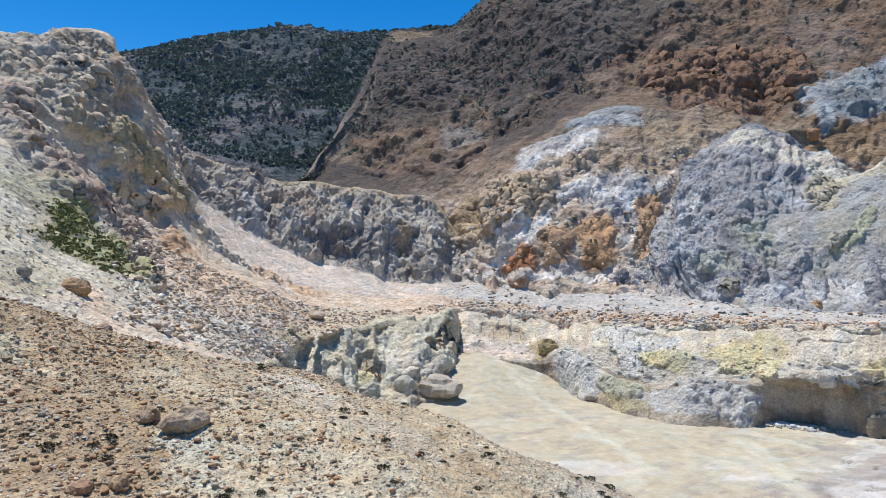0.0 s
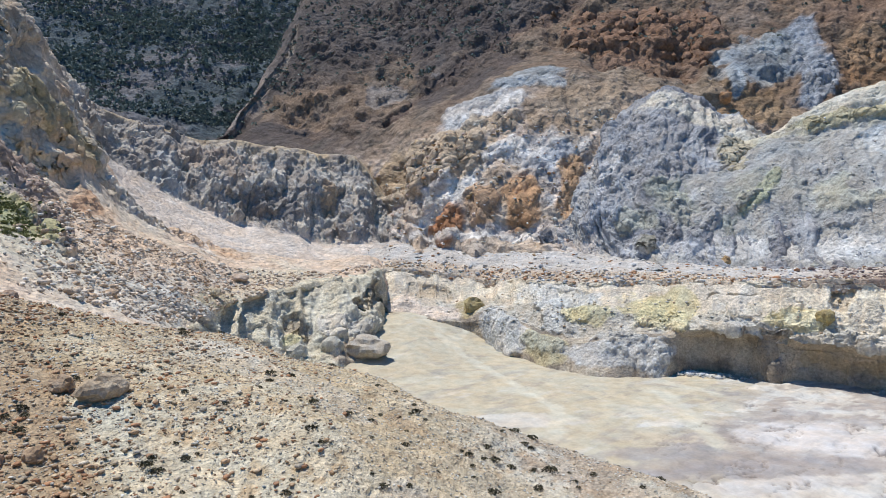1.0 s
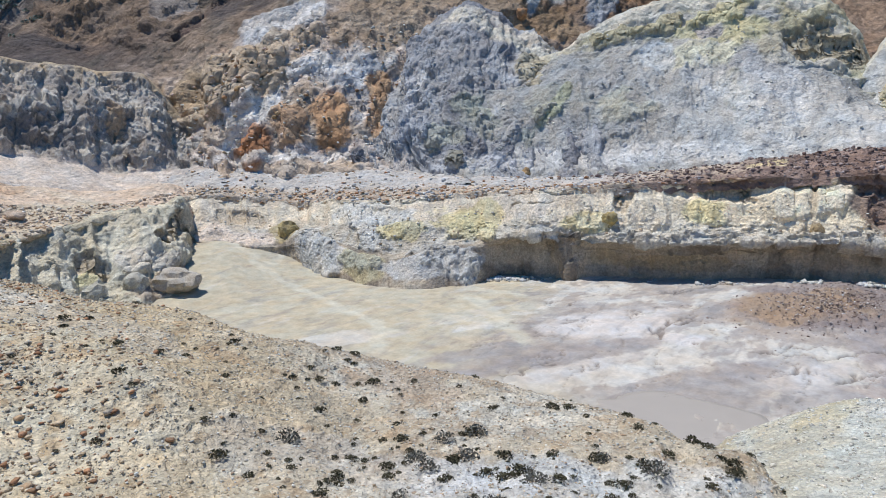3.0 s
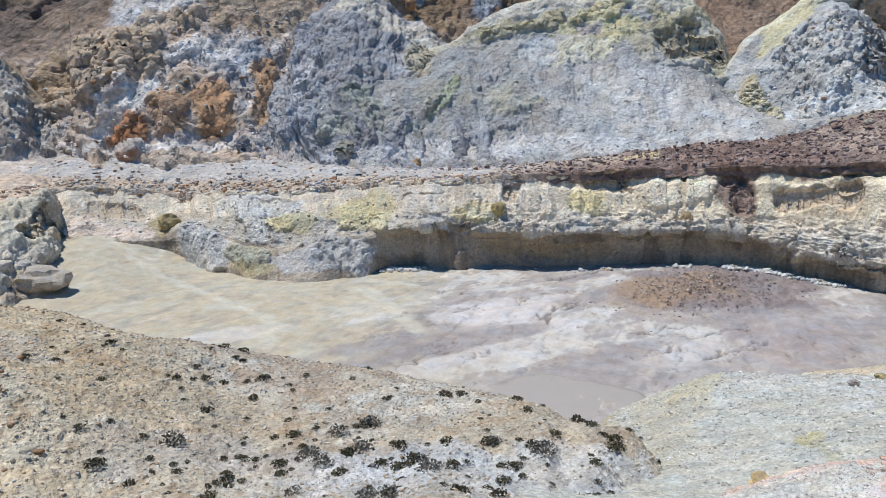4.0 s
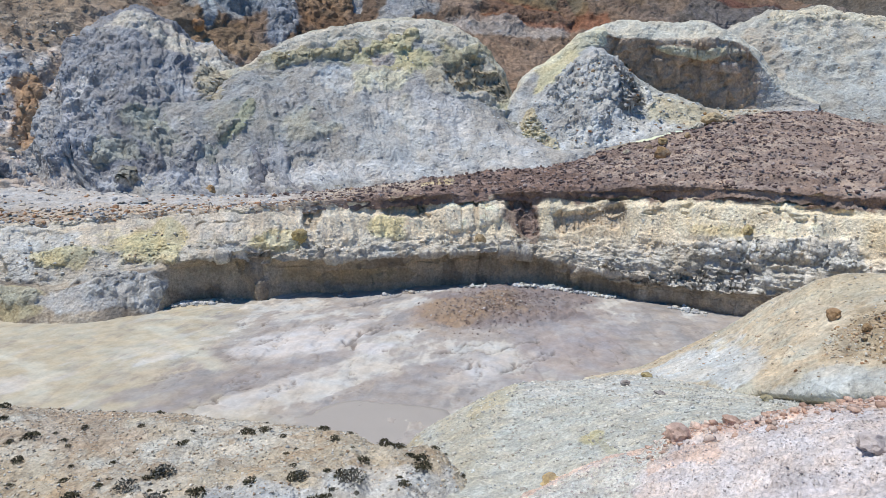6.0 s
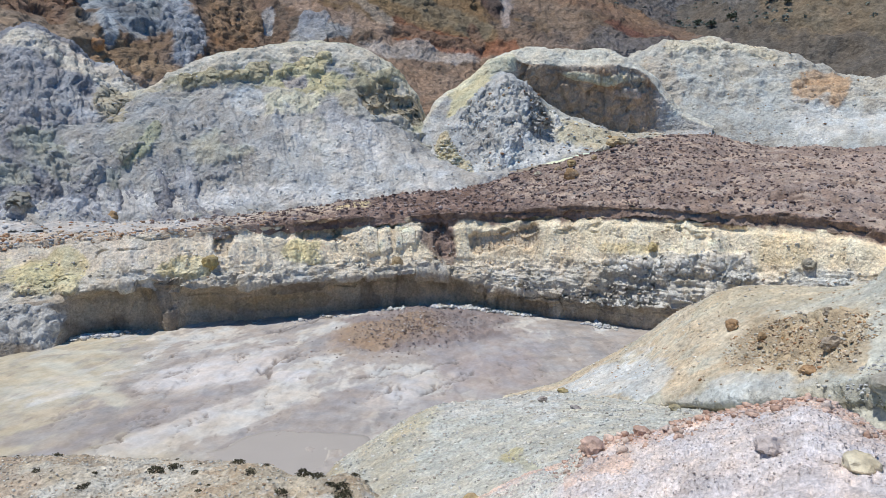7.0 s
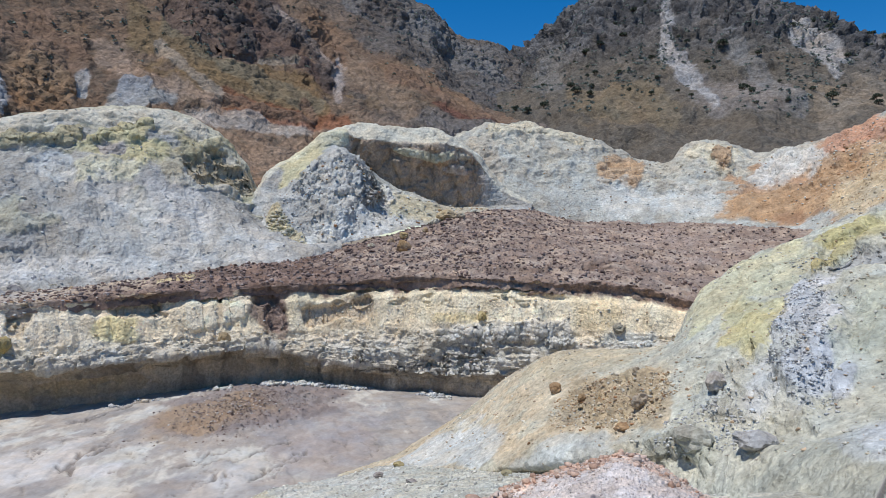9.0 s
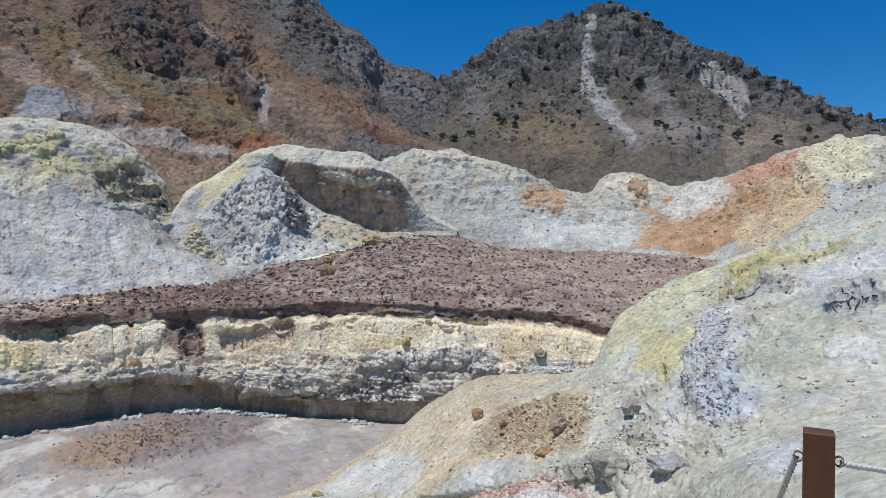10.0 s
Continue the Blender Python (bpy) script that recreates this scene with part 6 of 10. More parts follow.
tint = mixed(tint, (0.48, 0.475, 0.45), ramp(n2, 0.0, 0.4) * ledge * 0.8)
tint = mixed(tint, (0.36, 0.33, 0.27), ramp(n3 - 0.5 * n2, 0.15, 0.5) * ledge * 0.7)
tint = mixed(tint, mixed((0.61, 0.55, 0.44), (0.55, 0.485, 0.395), ramp(n2 + 0.3 * n3, -0.1, 0.5)), ramp(land.v + 0.05 * n2, 0.54, 0.63))
tint = mixed(tint, (0.66, 0.565, 0.40), ramp(land.v + 0.03 * n2, 0.58, 0.66) * ramp(land.u + 0.03 * n1, 0.6, 0.75) * 0.8)
# Dark brown lava layer at the lip; the band also paints the shadow beneath it.
tint = mixed(tint, mixed((0.165, 0.12, 0.10), (0.24, 0.17, 0.14), ramp(n3, -0.2, 0.4)), ramp(land.v + 0.02 * n3 + 0.012 * n2 + 0.085 * ramp(land.u, 0.5, 0.75), 0.845, 0.865) * ramp(land.u, 0.5, 0.6))
tint = patches(land, tint, [(0.376, 0.599, 0.042, 0.092, (0.53, 0.46, 0.25), 0.8), (0.57, 0.595, 0.046, 0.071, (0.55, 0.48, 0.24), 0.7),
                            (0.667, 0.685, 0.015, 0.065, (0.59, 0.53, 0.28), 0.7), (0.302, 0.552, 0.025, 0.097, (0.47, 0.43, 0.24), 0.7),
                            (0.241, 0.16, 0.037, 0.122, (0.44, 0.40, 0.25), 0.8), (0.176, 0.22, 0.042, 0.185, (0.46, 0.48, 0.51), 0.8),
                            (0.331, 0.138, 0.055, 0.073, (0.46, 0.475, 0.49), 0.8), (0.262, 0.684, 0.053, 0.194, (0.50, 0.51, 0.50), 0.7),
                            (0.756, 0.758, 0.012, 0.16, (0.22, 0.155, 0.125), 0.9), (0.761, 0.701, 0.008, 0.078, (0.24, 0.17, 0.14), 0.9), (0.765, 0.652, 0.005, 0.067, (0.26, 0.19, 0.155), 0.8), (0.11, 0.505, 0.025, 0.181, (0.40, 0.33, 0.17), 0.8),
                            (0.455, 0.75, 0.055, 0.134, (0.50, 0.47, 0.43), 0.6), (0.046, 0.459, 0.033, 0.181, (0.58, 0.50, 0.40), 0.8)], 4)
tint = patches(land, tint, [(0.869, 0.65, 0.019, 0.031, (0.60, 0.51, 0.28), 0.7), (0.921, 0.701, 0.012, 0.06, (0.60, 0.50, 0.31), 0.6),
                            (0.931, 0.594, 0.013, 0.053, (0.52, 0.54, 0.53), 0.7), (0.799, 0.672, 0.018, 0.035, (0.42, 0.33, 0.22), 0.6),
                            (0.652, 0.122, 0.046, 0.047, (0.33, 0.25, 0.15), 0.7), (0.384, 0.635, 0.048, 0.13, (0.54, 0.47, 0.24), 0.7)], 4)
# marks: outcrops, chutes, ledges, stains and shaded pockets
mark = marker(land, tint, 3)
mark([(0.753, 0.787), (0.761, 0.725), (0.763, 0.655)], 0.0071, 0.0389, -0.9, 0.5, (0.22, 0.155, 0.13), 0.95, 125)
# Pockets sunk into the cream face, their shade helped by a darker tan.
mark([(0.783, 0.681), (0.795, 0.698), (0.811, 0.712)], 0.0046, 0.0389, -1.1, 0, (0.46, 0.38, 0.28), 0.9, 126)
mark([(0.795, 0.784), (0.809, 0.784), (0.821, 0.781)], 0.0023, 0.0139, -0.8, 0, (0.46, 0.38, 0.28), 0.8, 127)
mark([(0.830, 0.781), (0.853, 0.792), (0.873, 0.798), (0.893, 0.789)], 0.0020, 0.0139, -0.6, 0, (0.46, 0.38, 0.28), 0.7, 128)
mark([(0.736, 0.723), (0.714, 0.703)], 0.0086, 0.0723, 0.5, 0, (0.66, 0.59, 0.46), 0.8, 129)
mark([(0.726, 0.954), (0.727, 0.681)], 0.0020, 0.0463, -0.6, 0, (0.46, 0.38, 0.28), 0.6, 130)
mark([(0.672, 0.756), (0.688, 0.756)], 0.0057, 0.0584, -0.8, 0, (0.46, 0.38, 0.28), 0.8, 131)
mark([(0.618, 0.773), (0.615, 0.742)], 0.0068, 0.0683, -0.6, 0, (0.46, 0.38, 0.28), 0.7, 132)
mark([(0.665, 0.686), (0.674, 0.640)], 0.0057, 0.0460, 0.3, 0.2, (0.56, 0.5, 0.28), 0.7, 133)
mark([(0.575, 0.611), (0.595, 0.622)], 0.0058, 0.0408, 0, 0.2, (0.6, 0.57, 0.41), 0.7, 134)
mark([(0.873, 0.666), (0.888, 0.698), (0.905, 0.700)], 0.0040, 0.0361, 0, 0, (0.62, 0.565, 0.44), 0.8, 135)
mark([(0.856, 0.577), (0.881, 0.603), (0.904, 0.618)], 0.0051, 0.0519, 0.3, 0.6, (0.49, 0.495, 0.485), 0.7, 136)
mark([(0.811, 0.404), (0.828, 0.319), (0.866, 0.496)], 0.0048, 0.0992, -0.4, 0.3, (0.42, 0.42, 0.42), 0.5, 137)
mark([(0.627, 0.126), (0.632, 0.096)], 0.0051, 0.0445, -0.4, 0.4, (0.27, 0.265, 0.26), 0.6, 138)
mark([(0.594, 0.148), (0.642, 0.119), (0.670, 0.148)], 0.0050, 0.0445, 0, 0, (0.4, 0.325, 0.21), 0.7, 139)
mark([(0.718, 0.164), (0.765, 0.104)], 0.0043, 0.0385, 0, 0, (0.46, 0.38, 0.28), 0.7, 140)
mark([(0.028, 0.382), (0.053, 0.401), (0.086, 0.353)], 0.0053, 0.1735, 0, 0.1, (0.6, 0.51, 0.44), 0.85, 141)
mark([(0.155, 0.196), (0.194, 0.204)], 0.0145, 0.2276, 0.6, 0.3, (0.49, 0.495, 0.485), 0.85, 142)
mark([(0.247, 0.648), (0.263, 0.500)], 0.0200, 0.1579, 0.5, 0.2, (0.54, 0.55, 0.54), 0.7, 143)
mark([(0.368, 0.570), (0.394, 0.507)], 0.0207, 0.1297, 0.5, 0.2, (0.56, 0.5, 0.28), 0.75, 144)
mark([(0.283, 0.537), (0.300, 0.555)], 0.0098, 0.0519, 0.4, 0.2, (0.56, 0.5, 0.28), 0.75, 145)
mark([(0.316, 0.301), (0.347, 0.163), (0.370, 0.082)], 0.0146, 0.1107, 0.3, 0.5, (0.49, 0.495, 0.485), 0.8, 146)
mark([(0.220, 0.148), (0.260, 0.177)], 0.0149, 0.0519, 0.3, 0.3, (0.41, 0.41, 0.33), 0.8, 147)
mark([(0.145, 0.981), (0.177, 0.968)], 0.0134, 0.0510, -0.7, 0, (0.46, 0.38, 0.28), 0.8, 148)
mark([(0.048, 0.674), (0.065, 0.678), (0.077, 0.666)], 0.0038, 0.0556, -0.5, 0, (0.46, 0.38, 0.28), 0.7, 149)
tint = mark.settle()
# end of marks
cliff_land = land
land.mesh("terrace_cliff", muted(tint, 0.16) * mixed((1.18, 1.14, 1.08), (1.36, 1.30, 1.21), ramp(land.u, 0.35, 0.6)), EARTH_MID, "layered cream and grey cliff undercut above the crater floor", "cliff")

# ---- mounds ----
mound_grey_a = [(33.7, 130.7, -12.2), (37.9, 126.7, -12.2), (40.7, 123.8, -12.2), (43.4, 121, -12.2), (46.4, 118.2, -12.2), (49.1, 115.4, -12.2), (51.9, 113, -12.2), (54.3, 111.1, -12.2), (56.6, 109.2, -12.2), (59.6, 106.4, -12.2), (62.4, 103.6, -12.2), (65.1, 99.6, -12.2), (68.2, 96.4, -12.2), (74.3, 91.8, -12.2)]
mound_grey_b = [(35.2, 136.5, -4.9), (39.7, 132.4, -6.4), (42.6, 129.5, -7.3), (45.4, 126.7, -7.9), (48.5, 123.8, -7.7), (51.5, 120.9, -7.5), (54.4, 118.5, -7.4), (57, 116.5, -7.3), (59.4, 114.5, -7.3), (62.6, 111.6, -7.6), (65.5, 108.8, -7.9), (68.4, 104.6, -8.2), (71.6, 101.3, -8.2), (78, 96.5, -7.8)]
mound_grey_c = [(35.3, 137, -4.7), (41.2, 137.5, -1.5), (45, 136.8, 1.6), (48.5, 135.4, 4.2), (52.2, 133.1, 5.1), (55.7, 130.8, 5.9), (59.2, 128.8, 5.9), (62.1, 127, 5.6), (64.9, 125.2, 5.4), (68.7, 122.6, 4.5), (72.2, 119.9, 3.7), (76.3, 116.6, 3.7), (80.4, 113.7, 3.5), (88.1, 108.9, 2.4)]
mound_grey_d = [(35.4, 137.5, -4.5), (42.5, 141.8, 0.3), (48.4, 147.2, 9.2), (54.3, 151.6, 18.9), (59.5, 151.8, 23.2), (64.2, 150.9, 25.9), (68.9, 149.9, 28.1), (72.9, 149.1, 26.8), (76.4, 147.4, 24.7), (81.2, 144.8, 21.5), (85.1, 141.3, 18.6), (89.3, 136.5, 15.1), (92.4, 130.7, 12.9), (97.5, 120.6, 9.9)]
mound_grey_e = [(37.9, 147.2, -7.5), (45.3, 151.4, -2.7), (51.6, 156.7, 6.2), (57.7, 161, 15.9), (63.2, 161.1, 20.2), (68.2, 160.1, 22.9), (73.1, 159, 25.1), (77.3, 158.1, 23.8), (81, 156.3, 21.7), (86, 153.5, 18.5), (90.3, 149.9, 15.6), (94.7, 144.8, 12.1), (98.2, 138.9, 9.9), (103.8, 128.3, 6.9)]
mound_grey_f = [(41.9, 162.7, -20.5), (49.9, 166.7, -15.7), (56.6, 171.9, -6.8), (63.1, 176, 2.9), (69, 176, 7.2), (74.4, 174.8, 9.9), (79.7, 173.6, 12.1), (84.3, 172.5, 10.8), (88.4, 170.5, 8.7), (93.9, 167.5, 5.5), (98.6, 163.6, 2.6), (103.5, 158.2, -0.9), (107.4, 151.9, -3.1), (113.9, 140.8, -6.1)]
mound_grey_rails = [mound_grey_a, mound_grey_b, mound_grey_c, mound_grey_d, mound_grey_e, mound_grey_f]
land = Land(mound_grey_rails, 420, 360)
n1, n2 = fbm(land.p, 12, 5, 113), fbm(land.p, 3, 5, 114)
gully = np.stack([land.s + 14 * land.v + 4 * n1, land.v * 45 + 3 * n2, 0 * land.s], -1)
land.push(1.2 * ridged(gully, 9, 5, 111) + 0.7 * fbm(land.p, 6, 4, 116) + 0.6 * ridged(gully * (1, 0.5, 1), 3.0, 5, 118) + 0.2 * blocky(land.p * (1, 1, 0.4), 2.6, 112) + 0.08 * blocky(land.p, 0.9, 115))
streak = fbm(np.stack([land.s + 14 * land.v + 2 * n1, land.v * 30, 0 * land.s], -1), 4, 5, 117, 0.6)
tint = mixed((0.25, 0.25, 0.26), (0.43, 0.43, 0.425), ramp(0.6 * n1 + 0.5 * n2 + 0.6 * streak, -0.4, 0.5))
tint = patches(land, tint, [(0.637, 0.58, 0.162, 0.029, (0.58, 0.53, 0.45), 0.9), (0.461, 0.579, 0.126, 0.021, (0.60, 0.55, 0.47), 0.9), (0.646, 0.585, 0.122, 0.02, (0.60, 0.55, 0.47), 0.9), (0.73, 0.583, 0.064, 0.019, (0.57, 0.52, 0.44), 0.9), (0.227, 0.468, 0.029, 0.068, (0.58, 0.58, 0.60), 0.85),
                            (0.377, 0.508, 0.174, 0.051, (0.26, 0.265, 0.28), 0.7), (0.523, 0.362, 0.119, 0.062, (0.40, 0.40, 0.33), 0.6),
                            (0.7, 0.358, 0.078, 0.086, (0.40, 0.42, 0.33), 0.5), (0.563, 0.221, 0.298, 0.025, (0.55, 0.55, 0.55), 0.8)], 5)
# marks: outcrops, chutes, ledges and stains
mark = marker(land, tint, 4)
mark([(0.404, 0.577), (0.492, 0.549), (0.636, 0.541), (0.762, 0.537)], 0.0239, 0.0225, 0.2, 0, (0.58, 0.545, 0.46), 0.95, 71)
mark([(0.260, 0.533), (0.315, 0.453), (0.445, 0.477)], 0.1237, 0.0751, 0.2, 0.5, (0.37, 0.37, 0.37), 0.7, 72)
mark([(0.274, 0.477), (0.234, 0.453), (0.173, 0.472)], 0.0134, 0.0113, -0.4, 0, (0.6, 0.595, 0.58), 0.9, 73)
mark([(0.415, 0.397), (0.583, 0.389)], 0.0495, 0.0300, 0.3, 0.3, (0.41, 0.41, 0.33), 0.75, 74)
mark([(0.300, 0.321), (0.408, 0.316)], 0.0401, 0.0339, 0.4, 0.3, (0.41, 0.41, 0.33), 0.65, 75)
mark([(0.690, 0.485), (0.732, 0.487)], 0.0388, 0.0357, 1.0, 0.5, (0.43, 0.385, 0.275), 0.85, 76)
mark([(0.391, 0.231), (0.394, 0.225)], 0.0443, 0.0311, 1.2, 0.6, (0.3, 0.285, 0.225), 0.9, 77)
mark([(0.115, 0.208), (0.206, 0.251)], 0.0359, 0.0424, 0, 0, (0.6, 0.55, 0.5), 0.8, 78)
mark([(0.178, 0.324), (0.247, 0.361)], 0.0534, 0.0424, 0.2, 0.4, (0.42, 0.44, 0.47), 0.7, 79)
tint = mark.settle()
# end of marks
grey_land = land
land.mesh("grey_mound", tint * (1.0, 0.985, 0.985), EARTH_FAR, "steep mound of jagged grey rock with a pale crest", "hill")

mound_yellow_a = [(46.4, 113.6, -9.6), (52.6, 108.8, -9.6), (59.3, 104.2, -9.6), (63.6, 100.9, -9.6), (65.9, 99, -9.6), (68.6, 96.7, -9.6), (72.5, 93.1, -9.6), (75.8, 90.1, -9.6), (79.1, 87, -9.6), (82.9, 82.9, -9.6), (86.1, 79.6, -9.6), (89, 77.2, -9.6), (91.9, 74.6, -9.6), (94.7, 71.9, -9.6), (97.3, 70, -9.6), (100.1, 68.6, -9.6), (105.3, 65.8, -9.6), (113.6, 63.4, -9.6)]
mound_yellow_b = [(48.7, 119.2, -9.1), (55.2, 114.2, -8.9), (62.2, 109.4, -8.7), (66.8, 106, -8.6), (69.2, 104, -8.4), (72, 101.6, -8), (76.2, 97.8, -7.5), (79.7, 94.7, -7), (83.1, 91.4, -6.5), (87.1, 87.2, -6), (90.6, 83.7, -5.5), (93.6, 81.1, -5), (96.5, 78.4, -4.5), (99.4, 75.5, -3.9), (102.1, 73.5, -3.5), (105.1, 72, -3.2), (110.3, 69, -2.5), (118.9, 66.3, -0.8)]
mound_yellow_c = [(52.1, 127.7, -2.5), (59.6, 123.3, 0.3), (67.2, 118.2, 2.2), (72.5, 115.1, 3.2), (75.4, 113.2, 3.8), (78.7, 111, 4.4), (83.6, 107.3, 5.3), (87.6, 104.1, 5.3), (91.6, 100.7, 5.4), (96.2, 96.3, 5.4), (100.1, 92.5, 5.2), (103.2, 89.5, 4.6), (106.4, 86.4, 3.9), (109.8, 83.4, 2.7), (112.6, 81, 1.6), (115.1, 78.8, 0.6), (119.7, 74.8, -0.9), (125.9, 70.2, -0.3)]
mound_yellow_d = [(54.8, 134.2, 2.2), (62.7, 129.7, 6.4), (72.2, 127, 10.3), (78.9, 125.2, 13.1), (82.6, 124.1, 14.7), (86.5, 121.9, 15.7), (92.2, 118.4, 17.4), (97, 115.2, 18.1), (101.7, 111.8, 18.9), (106.8, 106.9, 18.3), (110.8, 102.4, 17.3), (113.5, 98.4, 14.9), (116.1, 94.3, 11.5), (118.6, 90.1, 7.7), (120.4, 86.6, 4.2), (122.5, 83.9, 2.4), (126.5, 79.1, 0.2), (131.1, 73.2, -0.2)]
mound_yellow_e = [(56.7, 138.8, 4.3), (66.2, 136.8, 9.3), (77.1, 135.6, 14.3), (84.2, 133.7, 16.9), (88.7, 133.2, 19.8), (93.2, 131.4, 22.5), (99.6, 127.8, 25.8), (105, 124.8, 27.3), (110.4, 121.4, 28.3), (116.7, 116.8, 29.2), (122, 112.7, 29.3), (125.5, 108.8, 27.3), (128.2, 104.1, 23.5), (129.1, 98.1, 18), (127.6, 91.8, 9.2), (127.2, 87.1, 3.4), (129.9, 81.2, 0.8), (133.8, 74.6, 0.1)]
mound_yellow_f = [(60.5, 148.1, 2.3), (70.5, 145.8, 7.3), (82.1, 144.3, 12.3), (89.6, 142.2, 14.9), (94.3, 141.5, 17.8), (99, 139.5, 20.5), (105.7, 135.7, 23.8), (111.4, 132.4, 25.3), (117.1, 128.8, 26.3), (123.8, 123.9, 27.2), (129.3, 119.5, 27.3), (133.1, 115.4, 25.3), (135.9, 110.4, 21.5), (137.1, 104.1, 16), (135.7, 97.6, 7.2), (135.4, 92.7, 1.4), (138.3, 86.5, -1.2), (142.5, 79.5, -1.9)]
mound_yellow_g = [(65.8, 161.1, -9.7), (76.6, 158.4, -4.7), (89, 156.5, 0.3), (97, 154, 2.9), (102, 153.2, 5.8), (107.1, 150.9, 8.5), (114.3, 146.8, 11.8), (120.5, 143.1, 13.3), (126.6, 139.1, 14.3), (133.7, 133.8, 15.2), (139.6, 129, 15.3), (143.7, 124.5, 13.3), (146.8, 119.2, 9.5), (148.2, 112.6, 4), (147.1, 105.8, -4.8), (147, 100.7, -10.6), (150.2, 93.9, -13.2), (154.7, 86.3, -13.9)]
mound_yellow_rails = [mound_yellow_a, mound_yellow_b, mound_yellow_c, mound_yellow_d, mound_yellow_e, mound_yellow_f, mound_yellow_g]
land = Land(mound_yellow_rails, 520, 360)
n1, n2 = fbm(land.p, 12, 5, 123), fbm(land.p, 3, 5, 124)
gully = np.stack([land.s + 3 * n1, land.v * 50 + 3 * n2, 0 * land.s], -1)
cap = ramp(land.v + 0.03 * n2, 0.46, 0.5) * (1 - ramp(land.v, 0.6, 0.66))
slant = np.stack([land.s + 30 * land.v + 2 * n1, 12 * land.v - 0.3 * land.s + 2 * n2, 0 * land.s], -1)
land.push(0.8 * fbm(land.p, 8, 4, 121) + 0.35 * ridged(gully, 7, 4, 125) + 0.75 * ridged(slant * (1, 0.4, 1), 4.5, 6, 128) * (1 - ramp(land.v, 0.42, 0.5)) * (1 - 0.6 * ramp(land.u, 0.45, 0.65)) + 0.06 * blocky(land.p, 1.0, 122) + 0.9 * cap * ridged(land.p * (1, 1, 2.0), 6, 4, 126))
tint = mixed((0.40, 0.395, 0.375), (0.48, 0.472, 0.45), ramp(n1 + 0.6 * n2, -0.2, 0.5))
streak = fbm(np.stack([land.s + 2 * n1, land.v * 22, 0 * land.s], -1), 5, 5, 127, 0.6)
tint = mixed(tint, (0.30, 0.30, 0.29), ramp(streak + 0.4 * n2, 0.1, 0.55) * 0.6)
tint = mixed(tint, (0.56, 0.555, 0.54), ramp(-streak + 0.3 * n2, 0.2, 0.6) * 0.6)
tint = mixed(tint, (0.53, 0.50, 0.39), ramp(land.v + 0.05 * n2, 0.55, 0.62))
tint = mixed(tint, (0.43, 0.41, 0.30), cap * ramp(n2, -0.1, 0.4) * 0.7)
tint = patches(land, tint, [(0.505, 0.498, 0.09, 0.04, (0.54, 0.49, 0.26), 0.75), (0.31, 0.613, 0.112, 0.047, (0.45, 0.43, 0.26), 0.7),
                            # The first patch is yellow-olive, darkened for the shaded hollow under the cap.
                            (0.702, 0.553, 0.109, 0.052, (0.46, 0.41, 0.23), 0.8), (0.393, 0.45, 0.047, 0.039, (0.54, 0.58, 0.60), 0.8),
                            (0.146, 0.384, 0.059, 0.07, (0.39, 0.40, 0.27), 0.7), (0.265, 0.344, 0.08, 0.047, (0.44, 0.44, 0.34), 0.6),
                            (0.032, 0.628, 0.048, 0.162, (0.30, 0.305, 0.315), 0.75), (0.175, 0.438, 0.125, 0.131, (0.33, 0.335, 0.33), 0.7), (0.263, 0.295, 0.131, 0.049, (0.35, 0.355, 0.355), 0.6), (0.595, 0.4, 0.082, 0.054, (0.36, 0.365, 0.38), 0.55), (0.457, 0.205, 0.19, 0.026, (0.57, 0.57, 0.57), 0.6),
                            (0.891, 0.62, 0.046, 0.193, (0.46, 0.42, 0.26), 0.7), (0.527, 0.619, 0.133, 0.032, (0.58, 0.56, 0.47), 0.8)], 5)
# marks: outcrops, chutes, ledges, stains and the shaded cave wall
mark = marker(land, tint, 4)
mark([(0.187, 0.633), (0.296, 0.602), (0.396, 0.587)], 0.0164, 0.0374, 0.2, 0, (0.58, 0.545, 0.46), 0.9, 80)
mark([(0.298, 0.602), (0.373, 0.602), (0.479, 0.604), (0.571, 0.619), (0.663, 0.619)], 0.0172, 0.0432, 0.3, 0, (0.58, 0.545, 0.46), 0.9, 81)
mark([(0.281, 0.524), (0.348, 0.515), (0.418, 0.507)], 0.0108, 0.0115, 0.6, 0.3, (0.43, 0.39, 0.25), 0.9, 82)
mark([(0.270, 0.550), (0.321, 0.547), (0.381, 0.518), (0.435, 0.541)], 0.0072, 0.0230, 0.6, 0.3, (0.43, 0.39, 0.25), 0.9, 83)
mark([(0.458, 0.518), (0.523, 0.550), (0.550, 0.570)], 0.0085, 0.0230, 0.8, 0.6, (0.56, 0.5, 0.28), 0.85, 84)
mark([(0.530, 0.501), (0.538, 0.470)], 0.0203, 0.0408, 0.3, 0.4, (0.56, 0.5, 0.28), 0.85, 85)
mark([(0.441, 0.419), (0.476, 0.432), (0.521, 0.437)], 0.0192, 0.0305, 0.2, 0.4, (0.6, 0.57, 0.41), 0.8, 86)
mark([(0.481, 0.488), (0.502, 0.491)], 0.0122, 0.0280, -0.3, 0.3, (0.38, 0.355, 0.37), 0.85, 87)
mark([(0.352, 0.447), (0.392, 0.450), (0.413, 0.419)], 0.0192, 0.0280, -0.5, 0.3, (0.49, 0.495, 0.485), 0.85, 88)
mark([(0.617, 0.550), (0.678, 0.587), (0.741, 0.686)], 0.0100, 0.0086, 0.5, 0.25, (0.43, 0.39, 0.25), 0.9, 89)
